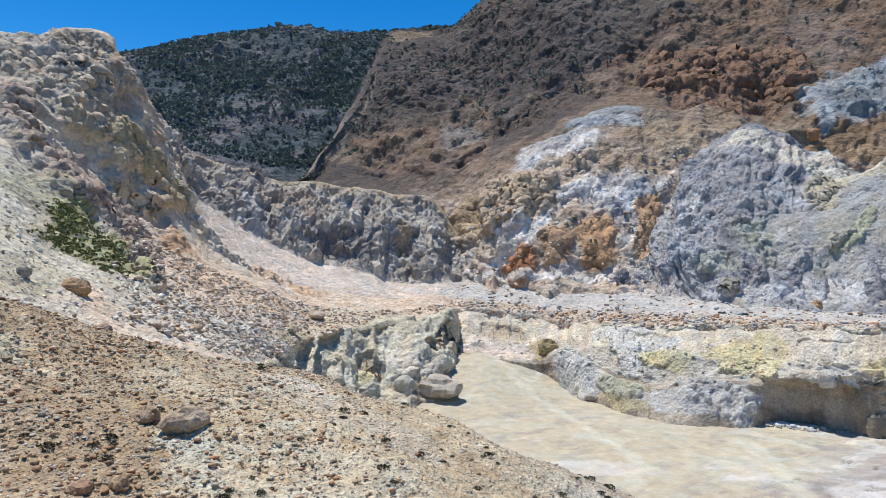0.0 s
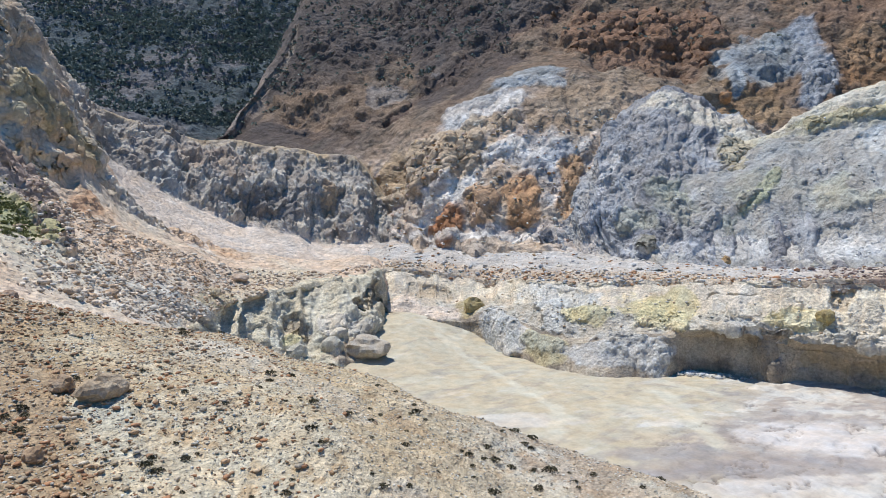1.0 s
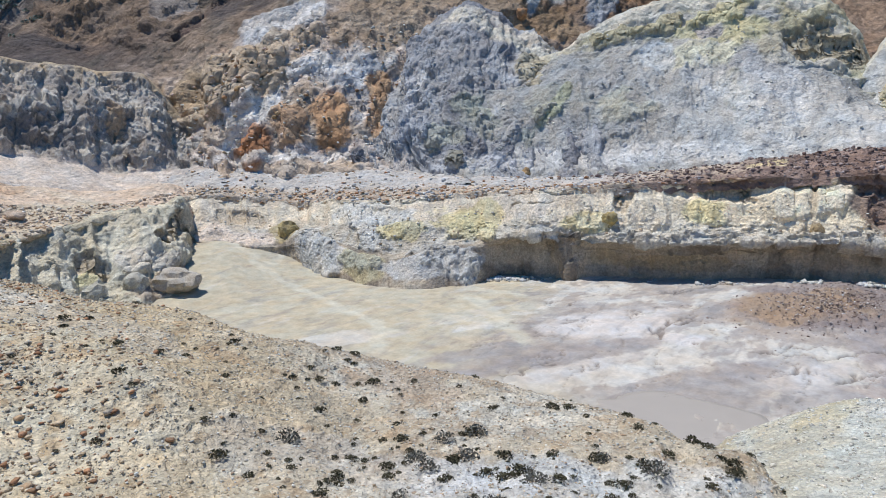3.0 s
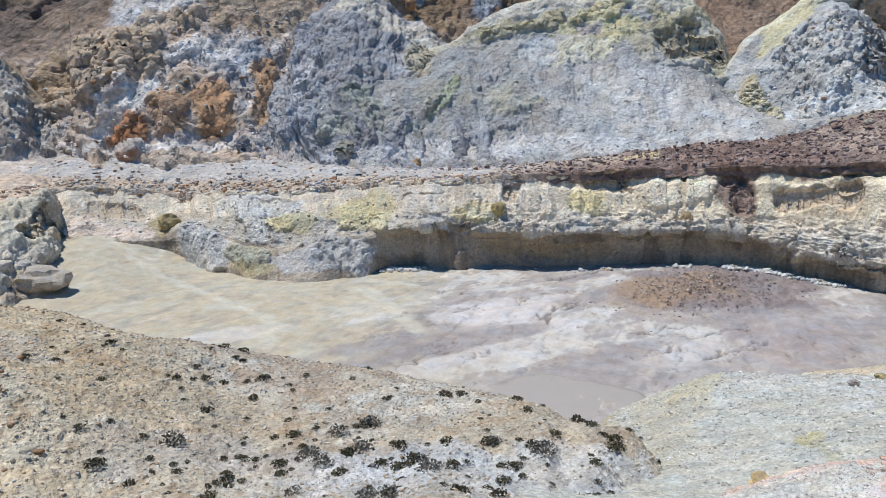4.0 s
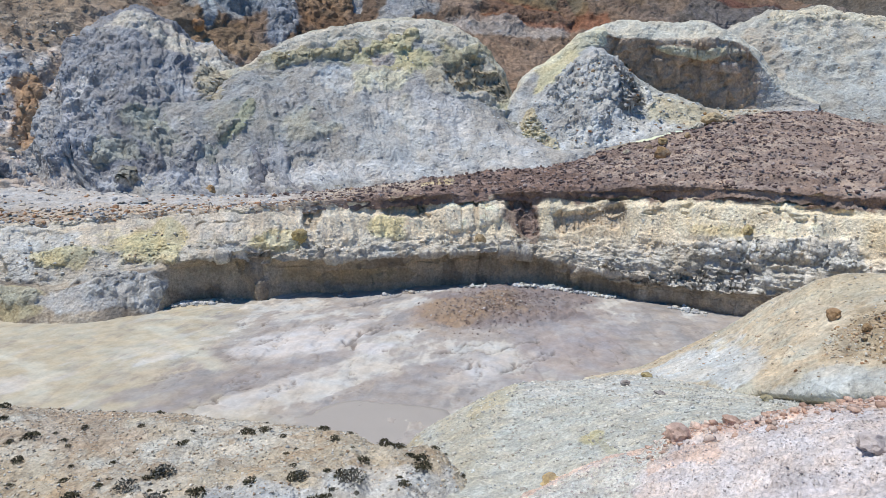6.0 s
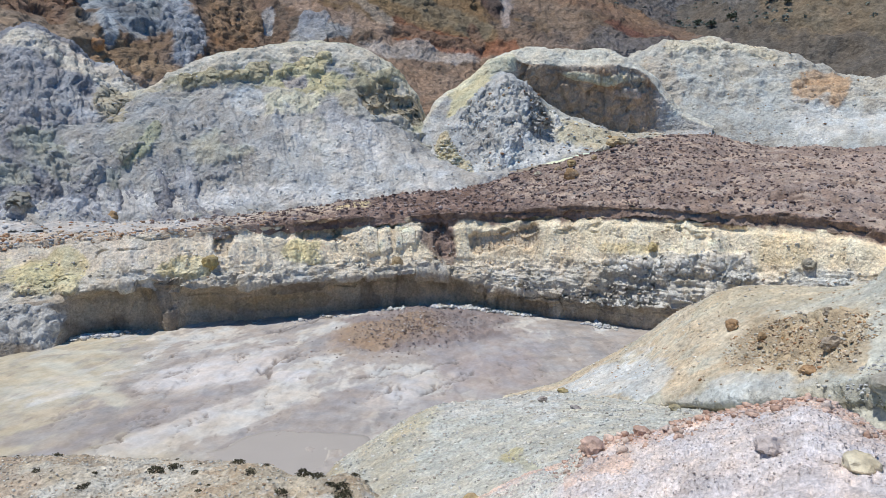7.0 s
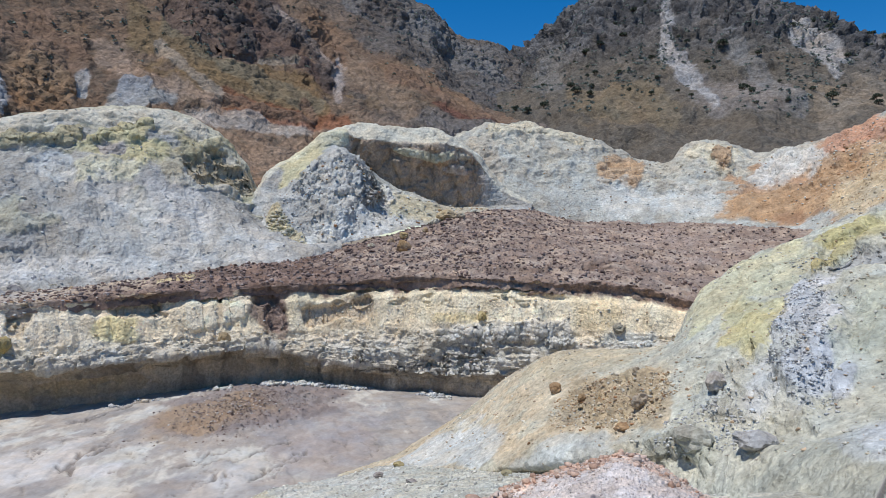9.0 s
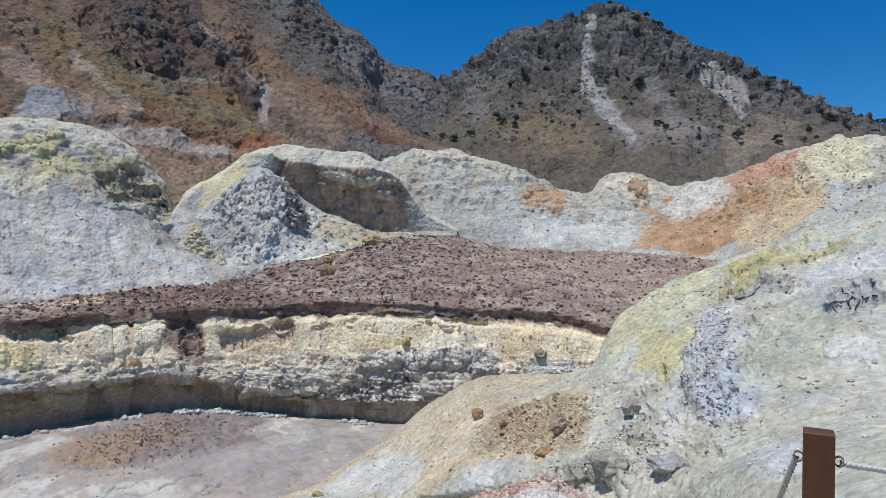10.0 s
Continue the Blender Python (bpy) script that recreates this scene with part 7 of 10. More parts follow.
mark([(0.607, 0.521), (0.684, 0.567)], 0.0105, 0.0115, 0.4, 0.2, (0.43, 0.39, 0.25), 0.8, 90)
# Tan cave wall under the cap, its colour lowered to add shade.
mark([(0.655, 0.486), (0.711, 0.558), (0.768, 0.587), (0.812, 0.717)], 0.0280, 0.0403, -0.9, 0, (0.4, 0.345, 0.25), 0.9, 91)
mark([(0.594, 0.430), (0.663, 0.447), (0.755, 0.524)], 0.0126, 0.0173, 0.4, 0.2, (0.58, 0.545, 0.46), 0.8, 92)
mark([(0.585, 0.458), (0.607, 0.465)], 0.0157, 0.0280, 0.6, 0.2, (0.43, 0.385, 0.275), 0.8, 93)
mark([(0.187, 0.409), (0.153, 0.343), (0.129, 0.316)], 0.0140, 0.0203, 0.3, 0.4, (0.37, 0.385, 0.24), 0.7, 94)
mark([(0.278, 0.379), (0.316, 0.391)], 0.0252, 0.0356, 0.3, 0.5, (0.37, 0.37, 0.37), 0.7, 95)
mark([(0.089, 0.333), (0.064, 0.277)], 0.0163, 0.0488, 0.4, 0.5, (0.37, 0.37, 0.37), 0.65, 96)
mark([(0.314, 0.306), (0.381, 0.309)], 0.0256, 0.0244, 0.2, 0.4, (0.41, 0.41, 0.33), 0.6, 97)
mark([(0.647, 0.343), (0.676, 0.304)], 0.0377, 0.0443, 0, 0, (0.6, 0.595, 0.58), 0.8, 98)
mark([(0.099, 0.235), (0.254, 0.216), (0.432, 0.209), (0.542, 0.187)], 0.0212, 0.0269, 0, 0, (0.6, 0.595, 0.58), 0.75, 99)
mark([(0.530, 0.369), (0.552, 0.321)], 0.0244, 0.0356, 0.2, 0.4, (0.41, 0.41, 0.33), 0.6, 100)
mark([(0.491, 0.260), (0.649, 0.226), (0.745, 0.255)], 0.0565, 0.0734, 0, 0, (0.54, 0.55, 0.54), 0.6, 101)
mark([(0.345, 0.267), (0.289, 0.262), (0.178, 0.240)], 0.0090, 0.0073, 0.5, 0.4, (0.37, 0.37, 0.37), 0.7, 102)
mark([(0.156, 0.353), (0.098, 0.299), (0.075, 0.262)], 0.0082, 0.0102, 0.5, 0.4, (0.37, 0.37, 0.37), 0.6, 103)
mark([(0.484, 0.381), (0.569, 0.328), (0.665, 0.376)], 0.0319, 0.0432, 0, 0, (0.6, 0.595, 0.58), 0.6, 201)
tint = mark.settle()
# end of marks
yellow_land = land
land.mesh("yellow_capped_mound", muted(tint, 0.14) * (1.05, 1.015, 0.97), EARTH_FAR, "pale grey mound with a sulphur-yellow cap", "hill")

mound_pale_a = [(107.5, 80.3, -4.1), (109.9, 77.9, -3.7), (112.3, 75.5, -3.3), (115, 72.7, -2.8), (118.5, 70.2, -2), (122, 67.8, -1), (124.6, 65.9, -0.4), (127.6, 63.6, 0.4), (131.7, 60.5, 1.6), (138, 55.7, 3.4), (141.1, 54.4, 4), (145.8, 52.4, 5.1), (151.4, 50.5, 5.7), (157, 48.3, 6.4), (162.6, 45.9, 7.2), (168.6, 39.5, 7.3)]
mound_pale_b = [(112.3, 83.9, -1.4), (115.5, 81.9, 0.9), (118.8, 79.9, 3.2), (123.4, 77.9, 6.1), (127.8, 75.7, 9.2), (132.1, 73.3, 12.4), (135, 71.4, 11.3), (138.2, 69, 9.9), (141.8, 65.2, 8.2), (147.1, 59.4, 6.7), (149.5, 57.7, 6.6), (153.4, 55.1, 6.6), (158.6, 52.9, 7.1), (163, 50.2, 7.5), (166.6, 47, 7.8), (171.6, 40.2, 7.6)]
mound_pale_c = [(116.3, 86.9, 0.9), (120.9, 85.7, 6), (125.4, 84.4, 10.7), (130.7, 82.6, 15.3), (135.6, 80.4, 19.4), (139.6, 77.5, 20.8), (141.8, 75.1, 19), (144.5, 72.1, 16.1), (148.2, 68.1, 12.3), (153.5, 62, 9.5), (155.6, 60, 8.8), (158.7, 57, 7.9), (162.3, 54.1, 7.9), (165.6, 50.9, 8), (168.5, 47.6, 8.3), (172.6, 40.4, 8)]
mound_pale_d = [(117.9, 88.1, 3.3), (123, 87.2, 8), (128, 86.1, 12.5), (133.9, 84.6, 17.5), (139.5, 82.7, 21.5), (145.2, 80.6, 21.9), (149.2, 78.9, 19.3), (152.6, 76.1, 16.1), (156.4, 71.9, 12.2), (160.7, 64.9, 9.4), (162.1, 62.5, 8.7), (164.1, 59, 7.9), (166, 55.3, 7.8), (168.1, 51.7, 8.2), (170.5, 48.1, 8.9), (173.5, 40.7, 8.1)]
mound_pale_e = [(120.3, 89.9, 5.8), (127.4, 90.3, 13.6), (132.9, 89.4, 17.1), (137.9, 87.1, 20.7), (142.9, 84.7, 25.2), (145.3, 80.7, 25.7), (147.8, 78.2, 24.7), (150.5, 75.1, 24.6), (154.2, 70.9, 24), (158.7, 64.1, 23.7), (160.4, 61.9, 24), (163, 58.6, 24), (165.9, 55.3, 22.4), (168.9, 52, 18.2), (171.5, 48.4, 12.9), (174.5, 40.9, 8.6)]
mound_pale_f = [(122.7, 91.7, 6.5), (130.6, 92.6, 14.4), (136.2, 91.6, 18.2), (141.3, 89.3, 21.7), (145.5, 86.3, 26), (150.5, 83.6, 29), (153.1, 81, 29.2), (155.9, 77.8, 29.4), (159.2, 73.2, 29.3), (163.4, 66, 28.9), (165.3, 63.8, 28.3), (167.2, 60.1, 26.4), (169.5, 56.5, 24.3), (172.3, 53, 20.2), (174.4, 49.2, 14.6), (176.5, 41.3, 9.2)]
mound_pale_g = [(130.7, 97.7, 4.5), (138.8, 98.4, 12.4), (144.5, 97.2, 16.2), (149.8, 94.6, 19.7), (154.1, 91.4, 24), (159.3, 88.4, 27), (161.9, 85.7, 27.2), (164.8, 82.2, 27.4), (168.3, 77.4, 27.3), (172.7, 69.7, 26.9), (174.7, 67.4, 26.3), (176.7, 63.5, 24.4), (179, 59.7, 22.3), (181.8, 55.9, 18.2), (184, 51.9, 12.6), (186.2, 43.6, 7.2)]
mound_pale_h = [(143.5, 107.2, -5.5), (151.8, 107.7, 2.4), (157.8, 106.1, 6.2), (163.3, 103.2, 9.7), (167.9, 99.5, 14), (173.3, 96.2, 17), (176.1, 93.2, 17.2), (179.1, 89.4, 17.4), (182.8, 84, 17.3), (187.5, 75.7, 16.9), (189.6, 73.2, 16.3), (191.7, 68.9, 14.4), (194.2, 64.8, 12.3), (197.1, 60.6, 8.2), (199.4, 56.3, 2.6), (201.8, 47.3, -2.8)]
mound_pale_rails = [mound_pale_a, mound_pale_b, mound_pale_c, mound_pale_d, mound_pale_e, mound_pale_f, mound_pale_g, mound_pale_h]
land = Land(mound_pale_rails, 420, 380, linear)
n1, n2 = fbm(land.p, 12, 5, 133), fbm(land.p, 3, 5, 134)
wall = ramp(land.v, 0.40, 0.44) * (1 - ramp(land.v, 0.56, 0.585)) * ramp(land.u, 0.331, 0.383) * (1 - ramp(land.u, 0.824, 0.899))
spur = land.spot(0.322, 0.166, 0.158, 0.182, ragged=0.4, seed=139, size=6)
land.push(0.6 * fbm(land.p, 7, 5, 131) + 0.4 * ridged(land.p, 6, 4, 135) + 0.10 * blocky(land.p, 1.1, 132) + wall * (0.9 * blocky(land.p * (1, 1, 0.7), 4.5, 136) + 0.5 * blocky(land.p, 1.8, 138))
          + spur * (0.8 * blocky(land.p * (1, 1, 0.6), 3.0, 140) + 0.4 * blocky(land.p, 1.3, 141)) + 1.4 * land.spot(0.433, 0.161, 0.062, 0.062, ragged=0.3, seed=142, size=3))
tint = mixed((0.38, 0.38, 0.37), (0.46, 0.463, 0.45), ramp(n1 + 0.6 * n2, -0.2, 0.5))
streak = fbm(np.stack([land.s + 2 * n1, land.v * 22, 0 * land.s], -1), 5, 5, 137, 0.6)
tint = mixed(tint, (0.30, 0.30, 0.30), ramp(streak + 0.4 * n2, 0.1, 0.55) * 0.55)
tint = mixed(tint, (0.55, 0.55, 0.54), ramp(-streak + 0.3 * n2, 0.2, 0.6) * 0.55)
tint = mixed(tint, (0.57, 0.55, 0.47), ramp(land.v + 0.02 * n2, 0.54, 0.58))
# Brown rock of the hollow wall, its tint partly standing in for shade.
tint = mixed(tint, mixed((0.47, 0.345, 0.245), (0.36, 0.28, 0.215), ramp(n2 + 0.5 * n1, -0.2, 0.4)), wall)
tint = patches(land, tint, [(0.187, 0.45, 0.089, 0.185, (0.56, 0.52, 0.31), 0.8),
                            (0.546, 0.187, 0.098, 0.175, (0.50, 0.49, 0.42), 0.7), (0.762, 0.117, 0.114, 0.217, (0.52, 0.44, 0.30), 0.7)], 5)
# marks: outcrops, chutes, ledges, stains and a shaded face
mark = marker(land, tint, 4)
mark([(0.129, 0.700), (0.204, 0.647), (0.279, 0.508), (0.338, 0.567)], 0.0243, 0.1233, 0.2, 0, (0.6, 0.57, 0.41), 0.85, 104)
# Block face on the spur, sunk and given a shade grey in the tint.
mark([(0.451, 0.181), (0.481, 0.135)], 0.0609, 0.0881, -1.0, 0, (0.42, 0.42, 0.42), 0.8, 105)
mark([(0.509, 0.250), (0.522, 0.152)], 0.0077, 0.0261, 0.9, 0.4, (0.6, 0.595, 0.58), 0.8, 106)
mark([(0.202, 0.234), (0.279, 0.220), (0.322, 0.118)], 0.0615, 0.0588, 0.2, 0.5, (0.49, 0.495, 0.485), 0.7, 107)
mark([(0.240, 0.046), (0.398, 0.036), (0.534, 0.051)], 0.0450, 0.0458, 0, 0, (0.54, 0.55, 0.54), 0.85, 108)
mark([(0.092, 0.230), (0.125, 0.121), (0.184, 0.029)], 0.0300, 0.0392, 0.3, 0.5, (0.55, 0.48, 0.31), 0.85, 109)
mark([(0.557, 0.155), (0.652, 0.101), (0.754, 0.024)], 0.0372, 0.1012, 0.2, 0.3, (0.55, 0.48, 0.31), 0.7, 110)
mark([(0.547, 0.551), (0.646, 0.539), (0.782, 0.554)], 0.0240, 0.0093, 0.5, 0.4, (0.6, 0.57, 0.41), 0.8, 111)
mark([(0.708, 0.514), (0.773, 0.517)], 0.0217, 0.0093, 0.5, 0.4, (0.58, 0.5, 0.45), 0.8, 112)
mark([(0.729, 0.564), (0.782, 0.542)], 0.0283, 0.0155, -0.5, 0.3, (0.44, 0.4, 0.35), 0.8, 113)
tint = mark.settle()
# end of marks
pale_land = land
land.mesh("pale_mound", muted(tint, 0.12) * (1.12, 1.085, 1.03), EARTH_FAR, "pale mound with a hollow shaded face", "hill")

hill_white_a = [(160.4, 62.7, 3.8), (166.3, 57.3, 4), (169.4, 52.1, 3.8), (171.5, 48.1, 3.7), (173.5, 42.4, 3.3), (175.3, 36.6, 3), (176.4, 27.6, 2.6), (176.3, 20.1, 2.5), (175.9, 12.7, 2.3), (175.1, 7.6, 2.3), (174.5, 4.2, 2.3), (173.8, 0.7, 2.3), (173, -2.7, 2.3), (170.7, -8, 2.2), (167, -12.9, 2), (163.3, -17.5, 1.7), (159.9, -20.7, 1.7), (153.3, -24.4, 2.4), (145.9, -28.4, 3), (139.9, -32.2, 3.4), (134.1, -35.4, 3.6), (129.5, -38.6, 3.9), (123.5, -42.4, 4.2), (116.9, -46.4, 4.3), (109.5, -50.3, 4.2)]
hill_white_b = [(167.8, 65.6, 15.9), (174.1, 60, 17.9), (177.7, 54.7, 18.3), (180.2, 50.5, 18.5), (182.7, 44.6, 17.5), (184.9, 38.6, 16.4), (187.3, 29.3, 14.9), (188.7, 21.5, 13.6), (189.8, 13.7, 12.3), (189.6, 8.3, 11.9), (189.4, 4.5, 11.6), (189, 0.8, 11.3), (188.6, -2.9, 11), (186.9, -8.7, 10.7), (183.8, -14.2, 10.6), (180.7, -19.4, 10.5), (178, -23.1, 10.8), (173.3, -27.5, 12.3), (167.3, -32.6, 13.9), (161.2, -37.1, 15.3), (155.2, -41, 16.5), (150.5, -44.9, 16.6), (144.2, -49.6, 16.7), (136.7, -54.2, 16.2), (127.7, -58.6, 15.2)]
hill_white_c = [(179, 70, 24.9), (189.3, 65.2, 30.5), (195.2, 60.1, 33.4), (198.6, 55.7, 34.5), (200.4, 48.9, 33.8), (202.9, 42.3, 32.2), (205.8, 32.2, 29.6), (207, 23.6, 25.8), (206.8, 14.9, 23), (206.1, 9, 21.5), (208.3, 5, 24.5), (209.3, 0.9, 27), (210.3, -3.3, 27.5), (210.1, -9.8, 25.3), (208.7, -16.2, 23.4), (206.2, -22.2, 25.4), (204.7, -26.5, 26), (200.9, -31.9, 26.9), (194.7, -37.9, 28.5), (187.5, -43.1, 30), (180.2, -47.6, 31.2), (173.8, -51.9, 30.9), (165.9, -57, 29.8), (156.5, -62.1, 28.2), (147.6, -67.8, 26.9)]
hill_white_d = [(190.2, 74.4, 22.9), (200.7, 69.1, 28.5), (206.7, 63.6, 31.4), (210.2, 58.9, 32.5), (212, 51.8, 31.8), (214.7, 44.8, 30.2), (217.6, 34.1, 27.6), (218.9, 24.9, 23.8), (218.7, 15.8, 21), (218.1, 9.5, 19.5), (220.3, 5.2, 22.5), (221.3, 0.9, 25), (222.3, -3.5, 25.5), (222.1, -10.4, 23.3), (220.7, -17.1, 21.4), (218.1, -23.4, 23.4), (216.6, -28.1, 24), (212.7, -33.8, 24.9), (206.5, -40.2, 26.5), (199.2, -45.8, 28), (191.8, -50.7, 29.2), (185.3, -55.3, 28.9), (177.2, -60.9, 27.8), (167.7, -66.5, 26.2), (158.5, -72.8, 24.9)]
hill_white_e = [(207, 80.9, 10.9), (217.7, 75, 16.5), (223.9, 68.9, 19.4), (227.5, 63.8, 20.5), (229.5, 56.1, 19.8), (232.3, 48.5, 18.2), (235.4, 36.8, 15.6), (236.8, 27, 11.8), (236.7, 17.1, 9), (236.1, 10.3, 7.5), (238.3, 5.7, 10.5), (239.3, 1, 13), (240.3, -3.7, 13.5), (240.1, -11.2, 11.3), (238.6, -18.5, 9.4), (236, -25.4, 11.4), (234.4, -30.4, 12), (230.5, -36.6, 12.9), (224.2, -43.6, 14.5), (216.7, -49.8, 16), (209.2, -55.3, 17.2), (202.6, -60.4, 16.9), (194.3, -66.7, 15.8), (184.4, -73.2, 14.2), (174.9, -80.3, 12.9)]
hill_white_rails = [hill_white_a, hill_white_b, hill_white_c, hill_white_d, hill_white_e]
land = Land(hill_white_rails, 560, 300)
n1, n2 = fbm(land.p, 12, 5, 143), fbm(land.p, 3, 5, 144)
land.push(0.8 * fbm(land.p, 9, 5, 141) + 1.1 * ridged(land.p * (1, 1, 1.4), 8, 4, 145) * ramp(land.v, 0.15, 0.3) + 0.25 * blocky(land.p * (0.6, 0.6, 1.4), 2.0, 142) * ramp(land.v, 0.15, 0.3))
tint = mixed((0.43, 0.447, 0.435), (0.48, 0.463, 0.41), ramp(land.v + 0.10 * n2, 0.26, 0.38))
tint = mixed(tint, (0.36, 0.355, 0.33), ramp(n2 + 0.4 * n1, 0.1, 0.45) * 0.75)
tint = patches(land, tint, [(0.307, 0.419, 0.028, 0.057, (0.42, 0.28, 0.17), 0.8), (0.653, 0.26, 0.128, 0.17, (0.43, 0.26, 0.15), 0.85), (0.615, 0.189, 0.089, 0.095, (0.36, 0.20, 0.11), 0.7), (0.733, 0.375, 0.086, 0.11, (0.48, 0.29, 0.18), 0.7),
                            (0.757, 0.452, 0.069, 0.051, (0.50, 0.26, 0.17), 0.9), (0.791, 0.28, 0.05, 0.113, (0.50, 0.38, 0.24), 0.7),
                            (0.874, 0.43, 0.057, 0.06, (0.57, 0.54, 0.40), 0.8), (0.504, 0.456, 0.053, 0.039, (0.57, 0.54, 0.43), 0.7),
                            (0.072, 0.284, 0.056, 0.156, (0.44, 0.38, 0.31), 0.6), (0.637, 0.427, 0.057, 0.059, (0.56, 0.52, 0.45), 0.7)], 5)
# marks: outcrops, chutes, ledges and stains
mark = marker(land, tint, 5)
mark([(0.592, 0.370), (0.640, 0.401), (0.701, 0.370)], 0.0289, 0.0671, 0.3, 0.5, (0.6, 0.595, 0.58), 0.85, 114)
mark([(0.545, 0.173), (0.617, 0.224), (0.703, 0.228)], 0.0309, 0.1017, 0, 0.3, (0.44, 0.285, 0.165), 0.95, 115)
mark([(0.709, 0.305), (0.735, 0.341)], 0.0240, 0.0696, 0, 0.3, (0.44, 0.285, 0.165), 0.9, 116)
mark([(0.717, 0.452), (0.757, 0.475), (0.810, 0.416)], 0.0146, 0.0923, 0, 0.3, (0.5, 0.29, 0.2), 0.95, 117)
mark([(0.736, 0.160), (0.794, 0.214), (0.825, 0.292)], 0.0243, 0.0835, 0, 0.3, (0.54, 0.43, 0.28), 0.85, 118)
mark([(0.812, 0.390), (0.851, 0.432), (0.884, 0.411)], 0.0218, 0.1253, 0, 0.2, (0.6, 0.57, 0.41), 0.8, 119)
mark([(0.452, 0.442), (0.499, 0.442), (0.522, 0.403)], 0.0217, 0.0439, 0.6, 0.4, (0.62, 0.565, 0.44), 0.8, 120)
mark([(0.516, 0.424), (0.528, 0.424)], 0.0102, 0.0542, 0.8, 0.6, (0.46, 0.31, 0.19), 0.9, 121)
mark([(0.283, 0.331), (0.325, 0.388), (0.308, 0.315)], 0.0135, 0.0645, 0.2, 0.5, (0.46, 0.31, 0.19), 0.85, 122)
mark([(0.301, 0.200), (0.384, 0.224), (0.504, 0.207)], 0.0353, 0.0965, 0, 0, (0.54, 0.55, 0.54), 0.8, 123)
mark([(0.097, 0.437), (0.188, 0.503), (0.242, 0.473)], 0.0097, 0.0503, 0.6, 0.5, (0.62, 0.565, 0.44), 0.8, 124)
tint = mark.settle()
# end of marks
white_land = land
land.mesh("white_hill", muted(tint, 0.10) * (1.13, 1.09, 1.02), EARTH_FAR, "low white and bluish hills with an orange flank", "hill")

# ---- near ridge, hump, hummock and rim ----
tan_ridge_a = [(33.3, 18.6, -23.9), (32.5, 15.9, -23), (31.8, 14.4, -22.4), (30.7, 12.1, -21.5), (29, 9.3, -20.2), (28.4, 8.3, -19.7), (27.7, 7.4, -19.2), (26.8, 6.2, -18.4), (26.1, 5.4, -17.9), (25.1, 4.3, -17.2), (22.7, 2.4, -15.6), (20.7, 1.1, -14.3), (19.3, 0.5, -13.5), (18.5, 0.1, -13), (17.7, -0.3, -12.6), (16.5, -0.7, -11.9), (14.7, -1.3, -11.1), (10.79, -1.76, -9.7), (7.65, -1.79, -8.6), (6.35, -1.83, -8.09), (5.28, -1.83, -7.64), (4.6, -1.91, -7.16), (4.01, -1.97, -6.72)]
tan_ridge_b = [(43.8, 24.5, -19.9), (43.2, 21.2, -19), (42.8, 19.3, -18.4), (41.9, 16.5, -17.5), (40.5, 13, -16.2), (39.9, 11.7, -15.7), (39.3, 10.5, -15.2), (38.5, 8.9, -14.4), (37.8, 7.8, -13.9), (36.9, 6.3, -13.2), (34.6, 3.6, -11.6), (32.7, 1.8, -10.3), (31.3, 0.7, -9.5), (30.5, 0.1, -9), (29.7, -0.4, -8.6), (28.5, -1.3, -7.9), (26.6, -2.4, -7.1), (22.6, -3.7, -5.7), (19.3, -4.5, -4.6), (17.9, -5.1, -4.1), (16.6, -5.8, -3.6), (15.7, -6.5, -3.2), (14.8, -7.3, -2.7)]
tan_ridge_c = [(42, 23.5, -17.3), (42.2, 20.7, -16.2), (42.2, 19, -15.6), (41.2, 16.2, -14.5), (39.5, 12.7, -13), (39, 11.5, -12.5), (38.5, 10.3, -12), (37.8, 8.8, -11.4), (37.2, 7.7, -10.9), (36.5, 6.3, -10.3), (35.2, 3.7, -9.3), (34.2, 1.9, -8.6), (33.5, 0.8, -8), (33, 0.1, -7.7), (32.5, -0.5, -7.3), (31.7, -1.4, -6.9), (30.4, -2.7, -6.3), (29.1, -4.7, -5.3), (28.6, -6.7, -4.4), (28.3, -8.1, -3.9), (27.8, -9.6, -3.4), (26.7, -11.1, -2.9), (25.5, -12.5, -2.4)]
tan_ridge_d = [(49, 27.4, -19.6), (49.3, 24.2, -18.2), (49.4, 22.3, -17.4), (48.9, 19.3, -15.8), (47.9, 15.4, -13.7), (47.4, 13.9, -12.7), (46.9, 12.5, -11.8), (46.1, 10.7, -10.6), (45.8, 9.4, -9.9), (45.3, 7.8, -9.1), (44.1, 4.6, -7.8), (43.1, 2.4, -6.8), (42.5, 1, -6), (42.3, 0.2, -5.5), (42.3, -0.6, -4.9), (42.5, -1.9, -4), (43.1, -3.9, -2.7), (42.8, -7, -1.5), (43.2, -10.1, -0), (43.1, -12.4, 0.7), (42.9, -14.8, 1.4), (41.9, -17.5, 1.8), (40.8, -20, 2.2)]
tan_ridge_e = [(54.2, 30.4, -20.9), (56.7, 27.8, -20.2), (57.6, 26, -19.5), (58.8, 23.2, -17.5), (59.3, 19, -14.4), (58.8, 17.3, -12.8), (58.2, 15.6, -11.3), (56.8, 13.2, -9.7), (56.1, 11.6, -8.9), (55.5, 9.5, -8.1), (54, 5.6, -7.4), (53.2, 2.9, -6.9), (52.3, 1.2, -6), (52.3, 0.2, -3.7), (53.3, -0.8, -2.2), (54.3, -2.5, -1.3), (56.1, -5.1, 0.1), (57.6, -9.4, 2), (59.8, -14, 3.9), (60.9, -17.5, 5.2), (61.8, -21.4, 6.4), (61.8, -25.7, 7.2), (61.4, -30.2, 8.1)]
